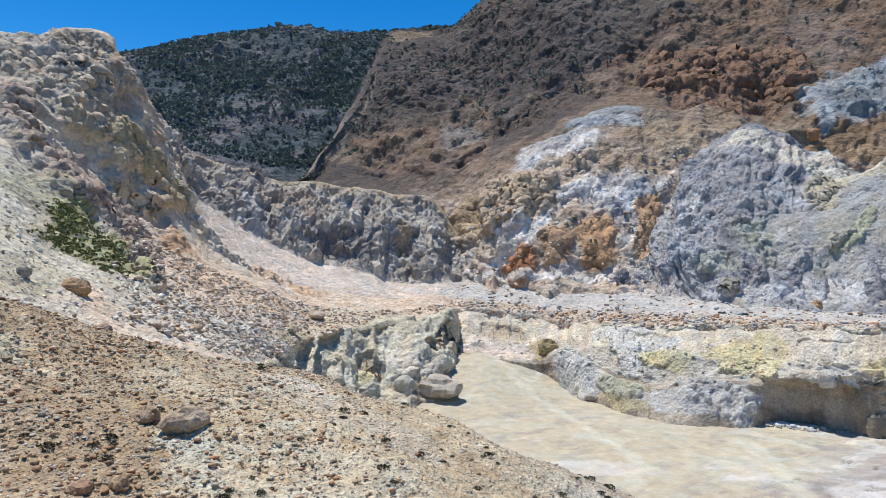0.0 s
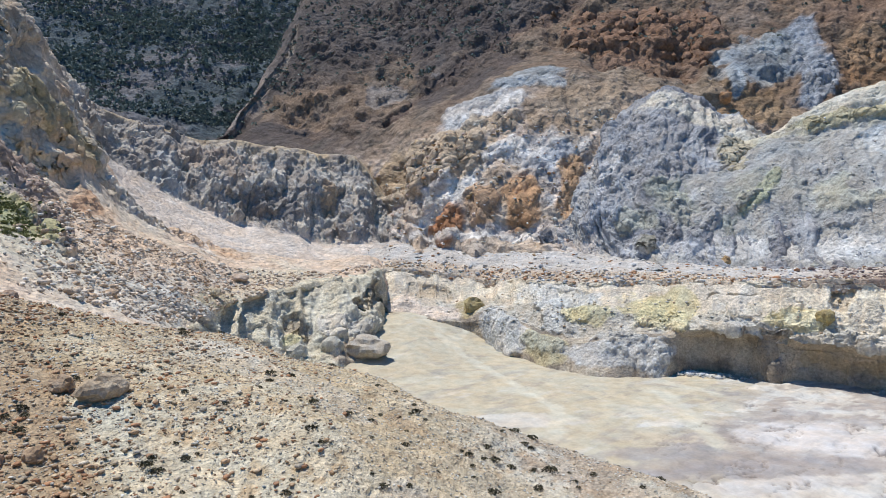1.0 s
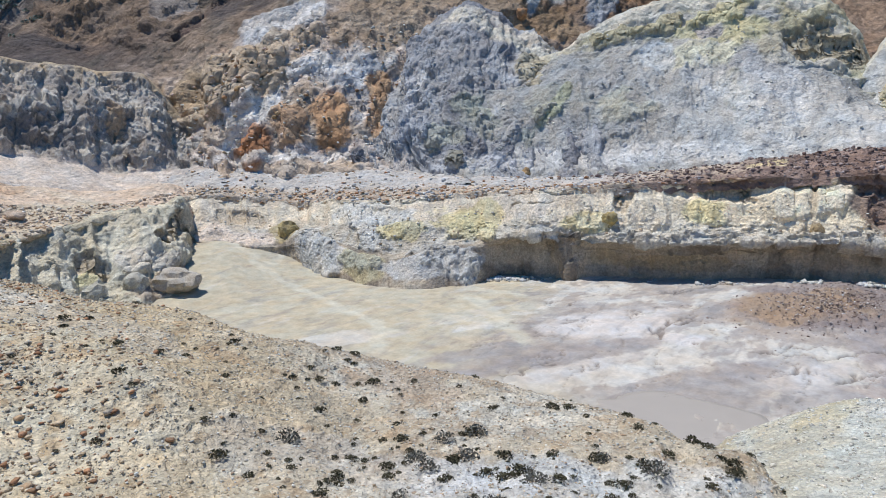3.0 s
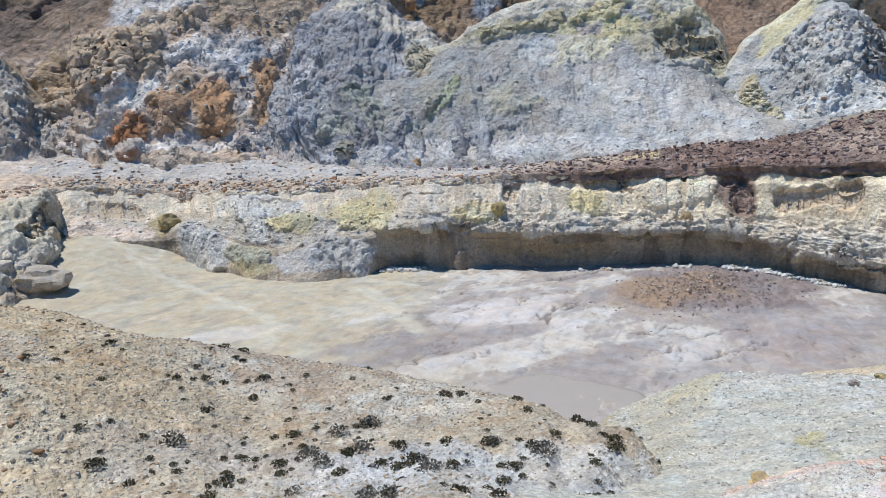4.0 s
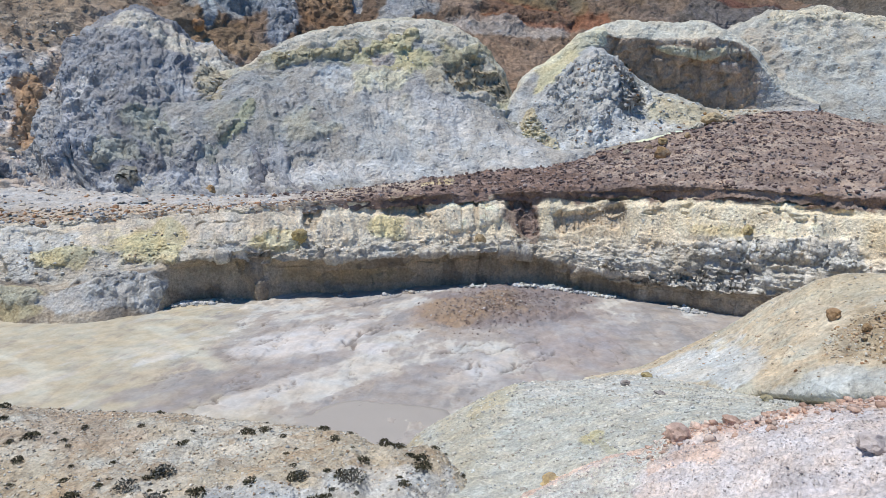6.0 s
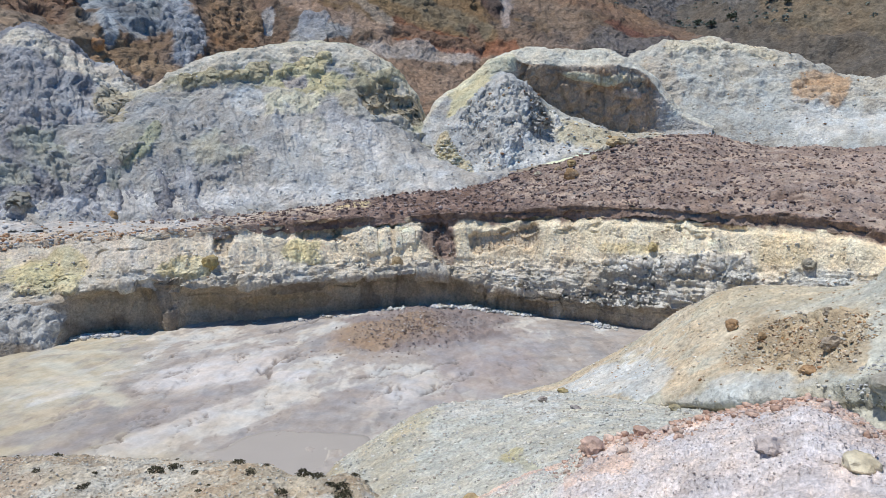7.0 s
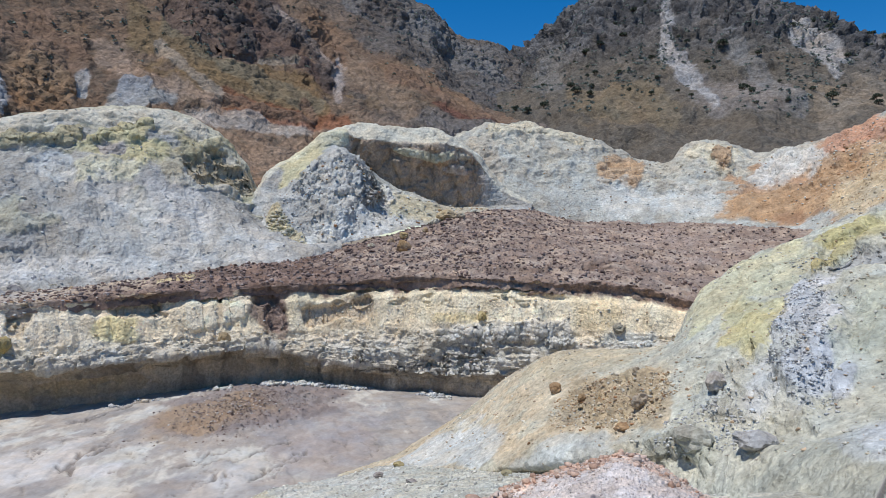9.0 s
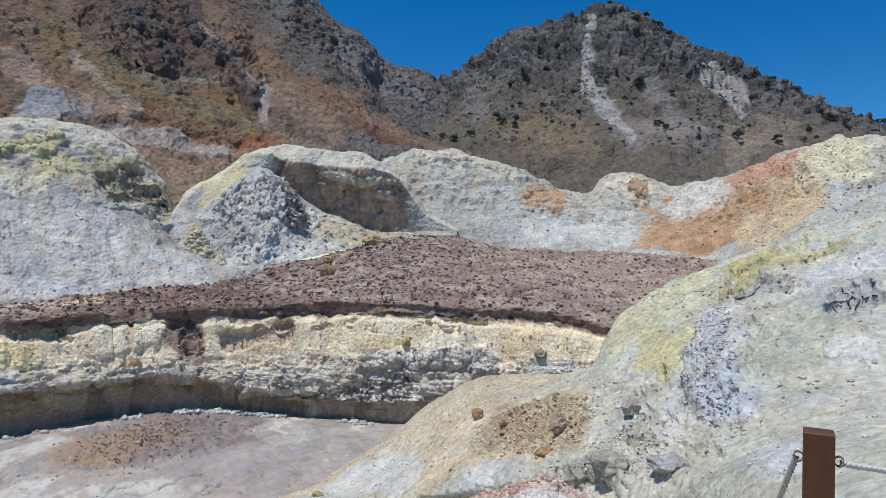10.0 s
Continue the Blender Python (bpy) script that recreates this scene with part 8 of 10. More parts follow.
tan_ridge_f = [(59.5, 33.3, -24.9), (62.1, 30.4, -24.2), (63.1, 28.5, -23.5), (64.4, 25.4, -21.5), (65, 20.9, -18.4), (64.5, 19, -16.8), (64, 17.1, -15.3), (62.6, 14.5, -13.7), (62, 12.8, -12.9), (61.4, 10.5, -12.1), (60, 6.3, -11.4), (59.2, 3.3, -10.9), (58.3, 1.4, -10), (58.3, 0.3, -7.7), (59.3, -0.9, -6.2), (60.3, -2.7, -5.3), (62.1, -5.6, -3.9), (63.5, -10.4, -2), (65.6, -15.3, -0.1), (66.7, -19.2, 1.2), (67.5, -23.3, 2.4), (67.3, -28, 3.2), (66.8, -32.8, 4.1)]
tan_ridge_g = [(73.4, 41.1, -40.9), (76.5, 37.5, -40.2), (77.7, 35, -39.5), (79.3, 31.3, -37.5), (80.2, 25.7, -34.4), (79.9, 23.5, -32.8), (79.5, 21.2, -31.3), (78.2, 18.2, -29.7), (77.6, 16, -28.9), (77.2, 13.2, -28.1), (75.9, 7.9, -27.4), (75.2, 4.2, -26.9), (74.3, 1.7, -26), (74.3, 0.3, -23.7), (75.3, -1.1, -22.2), (76.3, -3.4, -21.3), (78, -7, -19.9), (79.3, -12.9, -18), (81.2, -19, -16.1), (82.1, -23.6, -14.8), (82.6, -28.6, -13.6), (82.1, -34.2, -12.8), (81.2, -39.9, -11.9)]
tan_ridge_rails = [tan_ridge_a, tan_ridge_b, tan_ridge_c, tan_ridge_d, tan_ridge_e, tan_ridge_f, tan_ridge_g]
land = Land(tan_ridge_rails, 600, 560)
n1, n2, n3 = fbm(land.p, 6, 5, 153), fbm(land.p, 1.6, 5, 154), fbm(land.p, 0.6, 4, 155)
rubble_zone = np.maximum.reduce([land.spot(*q, ragged=0.4, seed=156, size=3) for q in ((0.559, 0.281, 0.094, 0.067,), (0.466, 0.448, 0.072, 0.07,), (0.688, 0.389, 0.095, 0.073,))])
land.push(0.22 * fbm(land.p, 5, 5, 151) + 0.05 * blocky(land.p, 0.6, 152) + rubble_zone * (0.30 * blocky(land.p, 1.1, 157) + 0.16 * blocky(land.p, 0.5, 158)) + 0.5 * land.spot(0.761, 0.424, 0.029, 0.059, ragged=0.3, seed=159, size=2) - 0.35 * land.spot(0.752, 0.304, 0.023, 0.035, ragged=0.3, seed=161, size=2)
          - 0.8 * land.strip([(0.771, 0.57), (0.794, 0.59), (0.828, 0.607)], 0.005, 0.026, seed=162, size=2) - 0.6 * land.spot(0.884, 0.462, 0.032, 0.015, ragged=0.5, seed=163, size=2)
          + 0.22 * ramp(land.u, 0.62, 0.72) * ramp(land.v, 0.38, 0.46) * (1.4 * ridged(land.p * (1, 1, 1.5), 3.2, 4, 164) + 0.6 * blocky(land.p, 1.6, 165)))
tint = mixed((0.61, 0.515, 0.375), (0.57, 0.56, 0.475), ramp(land.u + 0.10 * n1, 0.42, 0.52))
tint = mixed(tint, (0.47, 0.475, 0.405), ramp(land.u, 0.62, 0.72) * ramp(n1 + 0.4 * n2, -0.1, 0.35) * 0.8)
tint = mixed(tint, (0.53, 0.515, 0.42), ramp(n2 + 0.4 * n1, 0.1, 0.5) * 0.6)
tint = patches(land, tint, [(0.144, 0.509, 0.075, 0.093, (0.64, 0.64, 0.61), 0.9), (0.394, 0.354, 0.061, 0.037, (0.55, 0.55, 0.51), 0.7),
                            (0.462, 0.442, 0.077, 0.067, (0.49, 0.385, 0.255), 0.75), (0.173, 0.425, 0.102, 0.077, (0.61, 0.61, 0.575), 0.85), (0.38, 0.314, 0.14, 0.044, (0.59, 0.59, 0.54), 0.85), (0.423, 0.606, 0.109, 0.05, (0.55, 0.47, 0.33), 0.7),
                            (0.676, 0.606, 0.101, 0.067, (0.66, 0.62, 0.40), 0.8), (0.709, 0.483, 0.037, 0.021, (0.60, 0.50, 0.25), 0.75),
                            (0.76, 0.452, 0.023, 0.097, (0.60, 0.60, 0.61), 0.9), (0.695, 0.396, 0.076, 0.056, (0.52, 0.51, 0.45), 0.8),
                            (0.789, 0.61, 0.027, 0.023, (0.55, 0.48, 0.22), 0.8), (0.833, 0.621, 0.032, 0.02, (0.58, 0.56, 0.40), 0.7),
                            (0.835, 0.437, 0.056, 0.044, (0.47, 0.47, 0.37), 0.75), (0.817, 0.483, 0.046, 0.026, (0.45, 0.46, 0.41), 0.7), (0.549, 0.284, 0.093, 0.06, (0.31, 0.29, 0.23), 0.7)], 2.5)
tint = patches(land, tint, [(0.873, 0.484, 0.043, 0.036, (0.43, 0.44, 0.43), 0.7), (0.81, 0.251, 0.035, 0.047, (0.54, 0.56, 0.55), 0.7),
                            (0.874, 0.354, 0.048, 0.039, (0.51, 0.50, 0.44), 0.6)], 2.5)
# marks: outcrops, chutes, ledges, stains and ledge shadows
mark = marker(land, tint, 1.6)
mark([(0.662, 0.604), (0.721, 0.588), (0.748, 0.565)], 0.0268, 0.0445, 0, 0, (0.6, 0.57, 0.41), 0.9, 156)
mark([(0.694, 0.520), (0.726, 0.478), (0.734, 0.489)], 0.0184, 0.0362, 0, 0, (0.56, 0.5, 0.28), 0.75, 157)
mark([(0.764, 0.543), (0.777, 0.575), (0.788, 0.576)], 0.0036, 0.0066, 0.35, 0.05, (0.5, 0.425, 0.22), 0.9, 158)
mark([(0.798, 0.563), (0.828, 0.561), (0.877, 0.570)], 0.0034, 0.0066, 0.25, 0.05, (0.5, 0.425, 0.22), 0.85, 159)
# Two sunken ledges with their shadow painted in as grey.
mark([(0.778, 0.545), (0.792, 0.545), (0.817, 0.525)], 0.0047, 0.0132, -0.4, 0.05, (0.42, 0.42, 0.42), 0.8, 160)
mark([(0.872, 0.474), (0.894, 0.472)], 0.0133, 0.0251, -0.3, 0.05, (0.42, 0.42, 0.42), 0.7, 161)
mark([(0.754, 0.515), (0.764, 0.439), (0.773, 0.398)], 0.0086, 0.0263, 0.15, 0.03, (0.57, 0.575, 0.585), 0.95, 162)
mark([(0.759, 0.391), (0.774, 0.368)], 0.0160, 0.0135, 0.15, 0.03, (0.57, 0.575, 0.585), 0.95, 163)
mark([(0.790, 0.375), (0.787, 0.356)], 0.0071, 0.0116, 0.15, 0.03, (0.57, 0.575, 0.585), 0.9, 164)
mark([(0.731, 0.393), (0.722, 0.373)], 0.0171, 0.0231, 0, 0.06, (0.6, 0.595, 0.58), 0.7, 165)
mark([(0.807, 0.418), (0.823, 0.389), (0.806, 0.466)], 0.0178, 0.0289, 0, 0.06, (0.47, 0.475, 0.385), 0.8, 166)
mark([(0.869, 0.408), (0.900, 0.393)], 0.0115, 0.0116, 0.2, 0.06, (0.6, 0.595, 0.58), 0.7, 167)
mark([(0.835, 0.506), (0.864, 0.520), (0.902, 0.524)], 0.0102, 0.0203, 0, 0.06, (0.6, 0.595, 0.58), 0.8, 168)
mark([(0.816, 0.247), (0.839, 0.253)], 0.0154, 0.0510, 0, 0.06, (0.6, 0.595, 0.58), 0.7, 169)
mark([(0.427, 0.481), (0.463, 0.449), (0.518, 0.402)], 0.0315, 0.0587, 0, 0.06, (0.49, 0.39, 0.26), 0.8, 170)
mark([(0.590, 0.281), (0.657, 0.224)], 0.0232, 0.0576, 0.4, 0.12, (0.41, 0.41, 0.33), 0.8, 171)
mark([(0.595, 0.611), (0.649, 0.586)], 0.0337, 0.0412, 0, 0, (0.6, 0.57, 0.41), 0.9, 192)
mark([(0.687, 0.479), (0.719, 0.447)], 0.0125, 0.0193, 0, 0, (0.56, 0.5, 0.28), 0.6, 193)
tint = mark.settle()
# end of marks
ridge_land = land
land.mesh("tan_ridge", tint, EARTH_MID, "tan earth ridge rising to a sulphur-yellow knob", "ridge")

pale_hump_a = [(1.06, 1.33, -0.05), (1.19, 1.22, -0.05), (1.23, 1.17, -0.05), (1.28, 1.12, -0.05), (1.33, 1.06, -0.05), (1.38, 0.99, -0.05), (1.41, 0.94, -0.05), (1.49, 0.82, -0.05), (1.53, 0.74, -0.05), (1.58, 0.62, -0.05), (1.65, 0.43, -0.05), (1.67, 0.3, -0.05), (1.69, 0.18, -0.05), (1.7, 0, -0.05), (1.69, -0.18, -0.05)]
pale_hump_b = [(13.7, 17.3, -11.7), (14.9, 15.3, -11.4), (15.3, 14.6, -11.3), (15.4, 13.5, -11), (15.5, 12.4, -10.6), (15.5, 11.2, -10.1), (15.5, 10.3, -9.8), (15.2, 8.3, -9), (15, 7.2, -8.5), (14.6, 5.7, -7.7), (13.6, 3.5, -6.5), (13.03, 2.37, -5.8), (12.5, 1.33, -5.15), (11.64, 0.01, -4.27), (10.85, -1.14, -3.46)]
pale_hump_c = [(20.6, 25.9, -15.6), (23.1, 23.7, -15.2), (23.9, 22.9, -15.1), (24.2, 21.2, -14.5), (24.3, 19.5, -13.8), (24.4, 17.5, -13.2), (24.3, 16.2, -12.7), (23.9, 13.1, -11.4), (23.5, 11.4, -10.6), (22.5, 8.8, -9.4), (19.9, 5.1, -7.6), (18.2, 3.3, -6.5), (16.4, 1.7, -5.6), (14.9, 0, -4.6), (13.34, -1.4, -3.68)]
pale_hump_d = [(26.2, 32.9, -18.8), (30.1, 30.8, -19.3), (31.9, 30.5, -18.8), (33.2, 29.1, -17.5), (34.4, 27.6, -16.4), (36.7, 26.3, -15.5), (38.4, 25.6, -15.5), (41.4, 22.7, -15.5), (42.5, 20.5, -15), (43, 16.9, -14.5), (40.9, 10.6, -13.3), (38.6, 7, -12.6), (36.1, 3.8, -11.9), (33.3, 0, -10.6), (30.1, -3.2, -9.4)]
pale_hump_e = [(30, 37.6, -22.8), (34.3, 35.1, -23.3), (36.2, 34.6, -22.8), (37.7, 33, -21.5), (39.1, 31.3, -20.4), (41.5, 29.8, -19.5), (43.4, 28.9, -19.5), (46.6, 25.6, -19.5), (47.9, 23.1, -19), (48.6, 19.1, -18.5), (46.7, 12.1, -17.3), (44.5, 8.1, -16.6), (42, 4.5, -15.9), (39.3, 0, -14.6), (36.1, -3.8, -13.4)]
pale_hump_f = [(36.2, 45.4, -23.2), (41.3, 42.3, -23.2), (43.4, 41.5, -23.2), (45.2, 39.6, -23.2), (46.9, 37.6, -23.2), (49.7, 35.7, -23.2), (51.7, 34.5, -23.2), (55.4, 30.4, -23.2), (56.9, 27.5, -23.2), (57.9, 22.8, -23.2), (56.4, 14.6, -23.2), (54.4, 9.9, -23.2), (52, 5.5, -23.2), (49.3, 0, -23.2), (46, -4.8, -23.2)]
pale_hump_rails = [pale_hump_a, pale_hump_b, pale_hump_c, pale_hump_d, pale_hump_e, pale_hump_f]
land = Land(pale_hump_rails, 520, 380)
n1, n2, n3 = fbm(land.p, 7, 5, 163), fbm(land.p, 1.6, 5, 164), fbm(land.p, 0.5, 4, 165)
land.push(0.16 * fbm(land.p, 4, 5, 161) + 0.04 * blocky(land.p, 0.3, 162))
tint = mixed((0.61, 0.595, 0.515), (0.66, 0.635, 0.54), ramp(n1 + 0.3 * n2, -0.3, 0.4))
tint = mixed(tint, (0.48, 0.475, 0.40), ramp(n3 + 0.3 * n2, 0.1, 0.5) * 0.4)
tint = patches(land, tint, [(0.26, 0.54, 0.093, 0.276, (0.56, 0.50, 0.37), 0.5), (0.066, 0.458, 0.095, 0.215, (0.50, 0.42, 0.27), 0.7),
                            (0.518, 0.426, 0.023, 0.016, (0.58, 0.51, 0.28), 0.8), (0.622, 0.6, 0.067, 0.009, (0.66, 0.65, 0.62), 0.8),
                            (0.46, 0.549, 0.131, 0.037, (0.61, 0.60, 0.53), 0.6)], 2.5)
# marks: outcrops, chutes, ledges and stains
mark = marker(land, tint, 1.5)
mark([(0.435, 0.582), (0.499, 0.624), (0.580, 0.536)], 0.0293, 0.0610, 0, 0, (0.66, 0.645, 0.59), 0.7, 183)
mark([(0.292, 0.551), (0.334, 0.562), (0.376, 0.601)], 0.0263, 0.0458, 0, 0, (0.55, 0.48, 0.31), 0.5, 184)
mark([(0.526, 0.423), (0.573, 0.386)], 0.0111, 0.0109, 0, 0, (0.6, 0.57, 0.41), 0.7, 185)
tint = mark.settle()
# end of marks
hump_land = land
land.mesh("pale_hump", tint, EARTH_NEAR, "smooth pale greenish-grey hump of fine gravel", "slope")

pink_hummock_a = [(1.5, 1, -0.06), (1.56, 0.89, -0.06), (1.62, 0.78, -0.06), (1.66, 0.7, -0.06), (1.69, 0.63, -0.06), (1.72, 0.52, -0.06), (1.75, 0.43, -0.06), (1.77, 0.3, -0.06), (1.79, 0.2, -0.06), (1.79, 0.13, -0.06), (1.8, 0.06, -0.06), (1.8, -0.01, -0.06), (1.8, -0.1, -0.06), (1.79, -0.2, -0.06)]
pink_hummock_b = [(8.03, 5.36, -4.41), (8.14, 4.64, -4.13), (8.21, 3.96, -3.85), (8.27, 3.5, -3.67), (8.31, 3.08, -3.51), (8.33, 2.53, -3.3), (8.37, 2.06, -3.1), (8.37, 1.42, -2.82), (8.37, 0.96, -2.63), (8.36, 0.62, -2.5), (8.34, 0.29, -2.37), (8.3, -0.07, -2.22), (8.28, -0.48, -2.07), (8.25, -0.94, -1.91)]
pink_hummock_c = [(9.28, 6.19, -4.88), (9.7, 5.54, -4.57), (10.08, 4.87, -4.25), (10.32, 4.36, -4.02), (10.52, 3.9, -3.79), (10.74, 3.26, -3.48), (10.92, 2.68, -3.2), (11.1, 1.89, -2.78), (11.19, 1.28, -2.55), (11.24, 0.84, -2.39), (11.07, 0.39, -2.42), (10.82, -0.09, -2.47), (10.56, -0.61, -2.45), (10.24, -1.17, -2.41)]
pink_hummock_d = [(10.11, 6.75, -5.36), (10.75, 6.13, -4.9), (11.43, 5.52, -4.58), (12.16, 5.14, -4.54), (12.39, 4.59, -4.07), (12.66, 3.84, -3.78), (13.05, 3.21, -3.53), (13.46, 2.29, -3.11), (13.68, 1.56, -2.84), (13.74, 1.03, -2.67), (13.47, 0.47, -2.75), (13.09, -0.11, -2.94), (12.67, -0.73, -3.14), (12.22, -1.4, -3.3)]
pink_hummock_e = [(11.36, 7.58, -6.06), (12.05, 6.87, -5.6), (12.8, 6.2, -5.3), (13.5, 5.7, -5.2), (13.8, 5.1, -4.8), (14.1, 4.3, -4.5), (14.5, 3.6, -4.2), (14.9, 2.5, -3.8), (15.2, 1.7, -3.5), (15.2, 1.1, -3.4), (15, 0.5, -3.5), (14.6, -0.1, -3.6), (14.2, -0.8, -3.8), (13.71, -1.57, -4)]
pink_hummock_f = [(14.3, 9.5, -8.8), (15.1, 8.6, -8.3), (15.9, 7.7, -8), (16.8, 7.1, -7.9), (17.1, 6.3, -7.5), (17.4, 5.3, -7.2), (17.9, 4.4, -6.9), (18.4, 3.1, -6.5), (18.6, 2.1, -6.2), (18.7, 1.4, -6.1), (18.5, 0.6, -6.2), (18.1, -0.1, -6.3), (17.7, -1, -6.5), (17.2, -2, -6.7)]
pink_hummock_rails = [pink_hummock_a, pink_hummock_b, pink_hummock_c, pink_hummock_d, pink_hummock_e, pink_hummock_f]
land = Land(pink_hummock_rails, 560, 360)
n1, n2, n3 = fbm(land.p, 2.5, 5, 173), fbm(land.p, 0.6, 5, 174), fbm(land.p, 0.2, 4, 175)
land.push(0.10 * fbm(land.p, 1.6, 5, 171) + 0.035 * blocky(land.p, 0.2, 172) + 0.02 * blocky(land.p, 0.09, 176))
tint = mixed((0.62, 0.55, 0.52), (0.68, 0.61, 0.575), ramp(n2 + 0.4 * n3, -0.2, 0.4))
tint = mixed(tint, mixed((0.66, 0.46, 0.36), (0.69, 0.55, 0.46), ramp(n2, -0.3, 0.4)), ramp(land.v + 0.03 * n1, 0.495, 0.545) * ramp(n2 + 0.6, -0.3, 0.2))
# marks: outcrops, chutes, ledges and stains
mark = marker(land, tint, 0.6)
mark([(0.039, 0.359), (0.107, 0.416), (0.171, 0.474)], 0.0342, 0.2494, 0, 0, (0.6, 0.58, 0.51), 0.95, 180)
mark([(0.202, 0.533), (0.257, 0.582)], 0.0288, 0.1112, 0, 0, (0.6, 0.58, 0.51), 0.9, 181)
mark([(0.245, 0.450), (0.312, 0.474), (0.360, 0.470)], 0.0149, 0.0441, 0, 0, (0.66, 0.5, 0.41), 0.8, 182)
tint = mark.settle()
# end of marks
pink_land = land
land.mesh("pink_hummock", tint, EARTH_PINK, "near hummock of pinkish gravel with a salmon crest", "hummock")

rim_slope_a = [(3.19, -0.25, -0.06), (3.15, -0.59, -0.06), (3.09, -0.85, -0.06), (3.01, -1.1, -0.06), (2.91, -1.34, -0.06), (2.79, -1.57, -0.06), (2.6, -1.87, -0.06), (2.37, -2.15, -0.06)]
rim_slope_b = [(10.32, -0.81, -2.74), (9.22, -1.73, -1.85), (8.82, -2.42, -1.53), (8.37, -3.06, -1.21), (7.87, -3.62, -0.94), (7.34, -4.13, -0.68), (6.84, -4.92, -0.37), (6.25, -5.66, -0.06)]
rim_slope_c = [(19.2, -1.5, -5.8), (18.5, -3.5, -4.9), (18, -4.9, -4.4), (17.3, -6.3, -3.9), (16.7, -7.7, -3.4), (16.1, -9, -3), (15, -10.8, -2.4), (13.7, -12.4, -1.7)]
rim_slope_d = [(27.2, -2.1, -8.3), (26.4, -4.9, -7.4), (25.7, -7, -6.9), (24.8, -9.1, -6.4), (24, -11, -5.9), (23, -12.9, -5.5), (21.4, -15.4, -4.9), (19.6, -17.7, -4.2)]
rim_slope_e = [(39.2, -3.1, -17.8), (38.2, -7.2, -16.9), (37.2, -10.2, -16.4), (36.1, -13.2, -15.9), (34.9, -16.1, -15.4), (33.5, -18.8, -15), (31.2, -22.4, -14.4), (28.5, -25.8, -13.7)]
rim_slope_rails = [rim_slope_a, rim_slope_b, rim_slope_c, rim_slope_d, rim_slope_e]
land = Land(rim_slope_rails, 260, 160)
land.push(0.12 * fbm(land.p, 2, 5, 181) + 0.05 * blocky(land.p, 0.3, 182))
tint = mixed((0.50, 0.49, 0.42), (0.56, 0.54, 0.46), ramp(fbm(land.p, 1.5, 5, 183), -0.3, 0.4))
land.mesh("rim_slope", tint, EARTH_NEAR, "pale gravelly slope below the rim path", "slope")

# ---- the wet mud pool ----
def plain(name, colour, rough, spec=0.5):
    m = bpy.data.materials.new(name)
    m.use_nodes = True
    b = m.node_tree.nodes["Principled BSDF"]
    b.inputs["Base Color"].default_value, b.inputs["Roughness"].default_value, b.inputs["Specular IOR Level"].default_value = (*colour, 1), rough, spec
    return m


def stained(name, colour, other, size, rough, stretch=(1, 1, 1), spec=0.3, bump=0.2):
    """A plain colour clouded with another at two scales."""
    m = plain(name, colour, rough, spec)
    n, l = m.node_tree.nodes, m.node_tree.links
    place, mapping, cloud, mix, bm = n.new("ShaderNodeTexCoord"), n.new("ShaderNodeMapping"), n.new("ShaderNodeTexNoise"), n.new("ShaderNodeMix"), n.new("ShaderNodeBump")
    mapping.inputs["Scale"].default_value = stretch
    cloud.inputs["Scale"].default_value, cloud.inputs["Detail"].default_value, cloud.inputs["Roughness"].default_value = 1 / size, 8, 0.65
    mix.data_type = "RGBA"
    mix.inputs["A"].default_value, mix.inputs["B"].default_value = (*colour, 1), (*other, 1)
    bm.inputs["Strength"].default_value, bm.inputs["Distance"].default_value = bump, size * 0.3
    l.new(place.outputs["Object"], mapping.inputs["Vector"])
    l.new(mapping.outputs[0], cloud.inputs["Vector"])
    l.new(cloud.outputs["Fac"], mix.inputs["Factor"])
    l.new(mix.outputs["Result"], m.node_tree.nodes["Principled BSDF"].inputs["Base Color"])
    l.new(cloud.outputs["Fac"], bm.inputs["Height"])
    l.new(bm.outputs[0], m.node_tree.nodes["Principled BSDF"].inputs["Normal"])
    return m


WET_MUD = stained("wet_mud", (0.43, 0.39, 0.345), (0.37, 0.335, 0.295), 3.0, 0.35, spec=0.5, bump=0.05)


def mud_pool(cx, cy, rx, ry, turn):
    bm = bmesh.new()
    rings = []
    for k, (s, z) in enumerate(((0.0, 0.0), (0.5, 0.0), (0.9, 0.0), (1.0, -0.05), (1.04, -0.35))):
        ring = []
        for j in range(72):
            a = j / 72 * math.tau
            w = 1 + 0.30 * noise.noise((math.cos(a) * 1.7, math.sin(a) * 1.7, 3.1)) + 0.10 * noise.noise((math.cos(a) * 5, math.sin(a) * 6, 5.0))
            x, y = rx * s * w * math.cos(a), ry * s * w * math.sin(a)
            ring.append(bm.verts.new((x * math.cos(turn) - y * math.sin(turn), x * math.sin(turn) + y * math.cos(turn), z)))
        rings.append(ring)
    for r0, r1 in zip(rings[1:], rings[2:]):
        for j in range(72):
            bm.faces.new((r0[j], r0[(j + 1) % 72], r1[(j + 1) % 72], r1[j]))
    bm.faces.new(rings[1])
    bmesh.ops.delete(bm, geom=rings[0], context="VERTS")
    bmesh.ops.recalc_face_normals(bm, faces=bm.faces)
    me = bpy.data.meshes.new("mud_pool")
    bm.to_mesh(me)
    bm.free()
    me.materials.append(WET_MUD)
    me.shade_smooth()
    ob = tagged(new("mud_pool", me), "shallow pool of wet grey-brown mud on the crater floor", "mud pool")
    ob.location = (cx, cy, -22.26)


mud_pool(36.0, 39.2, 7.8, 5.0, 2.2)


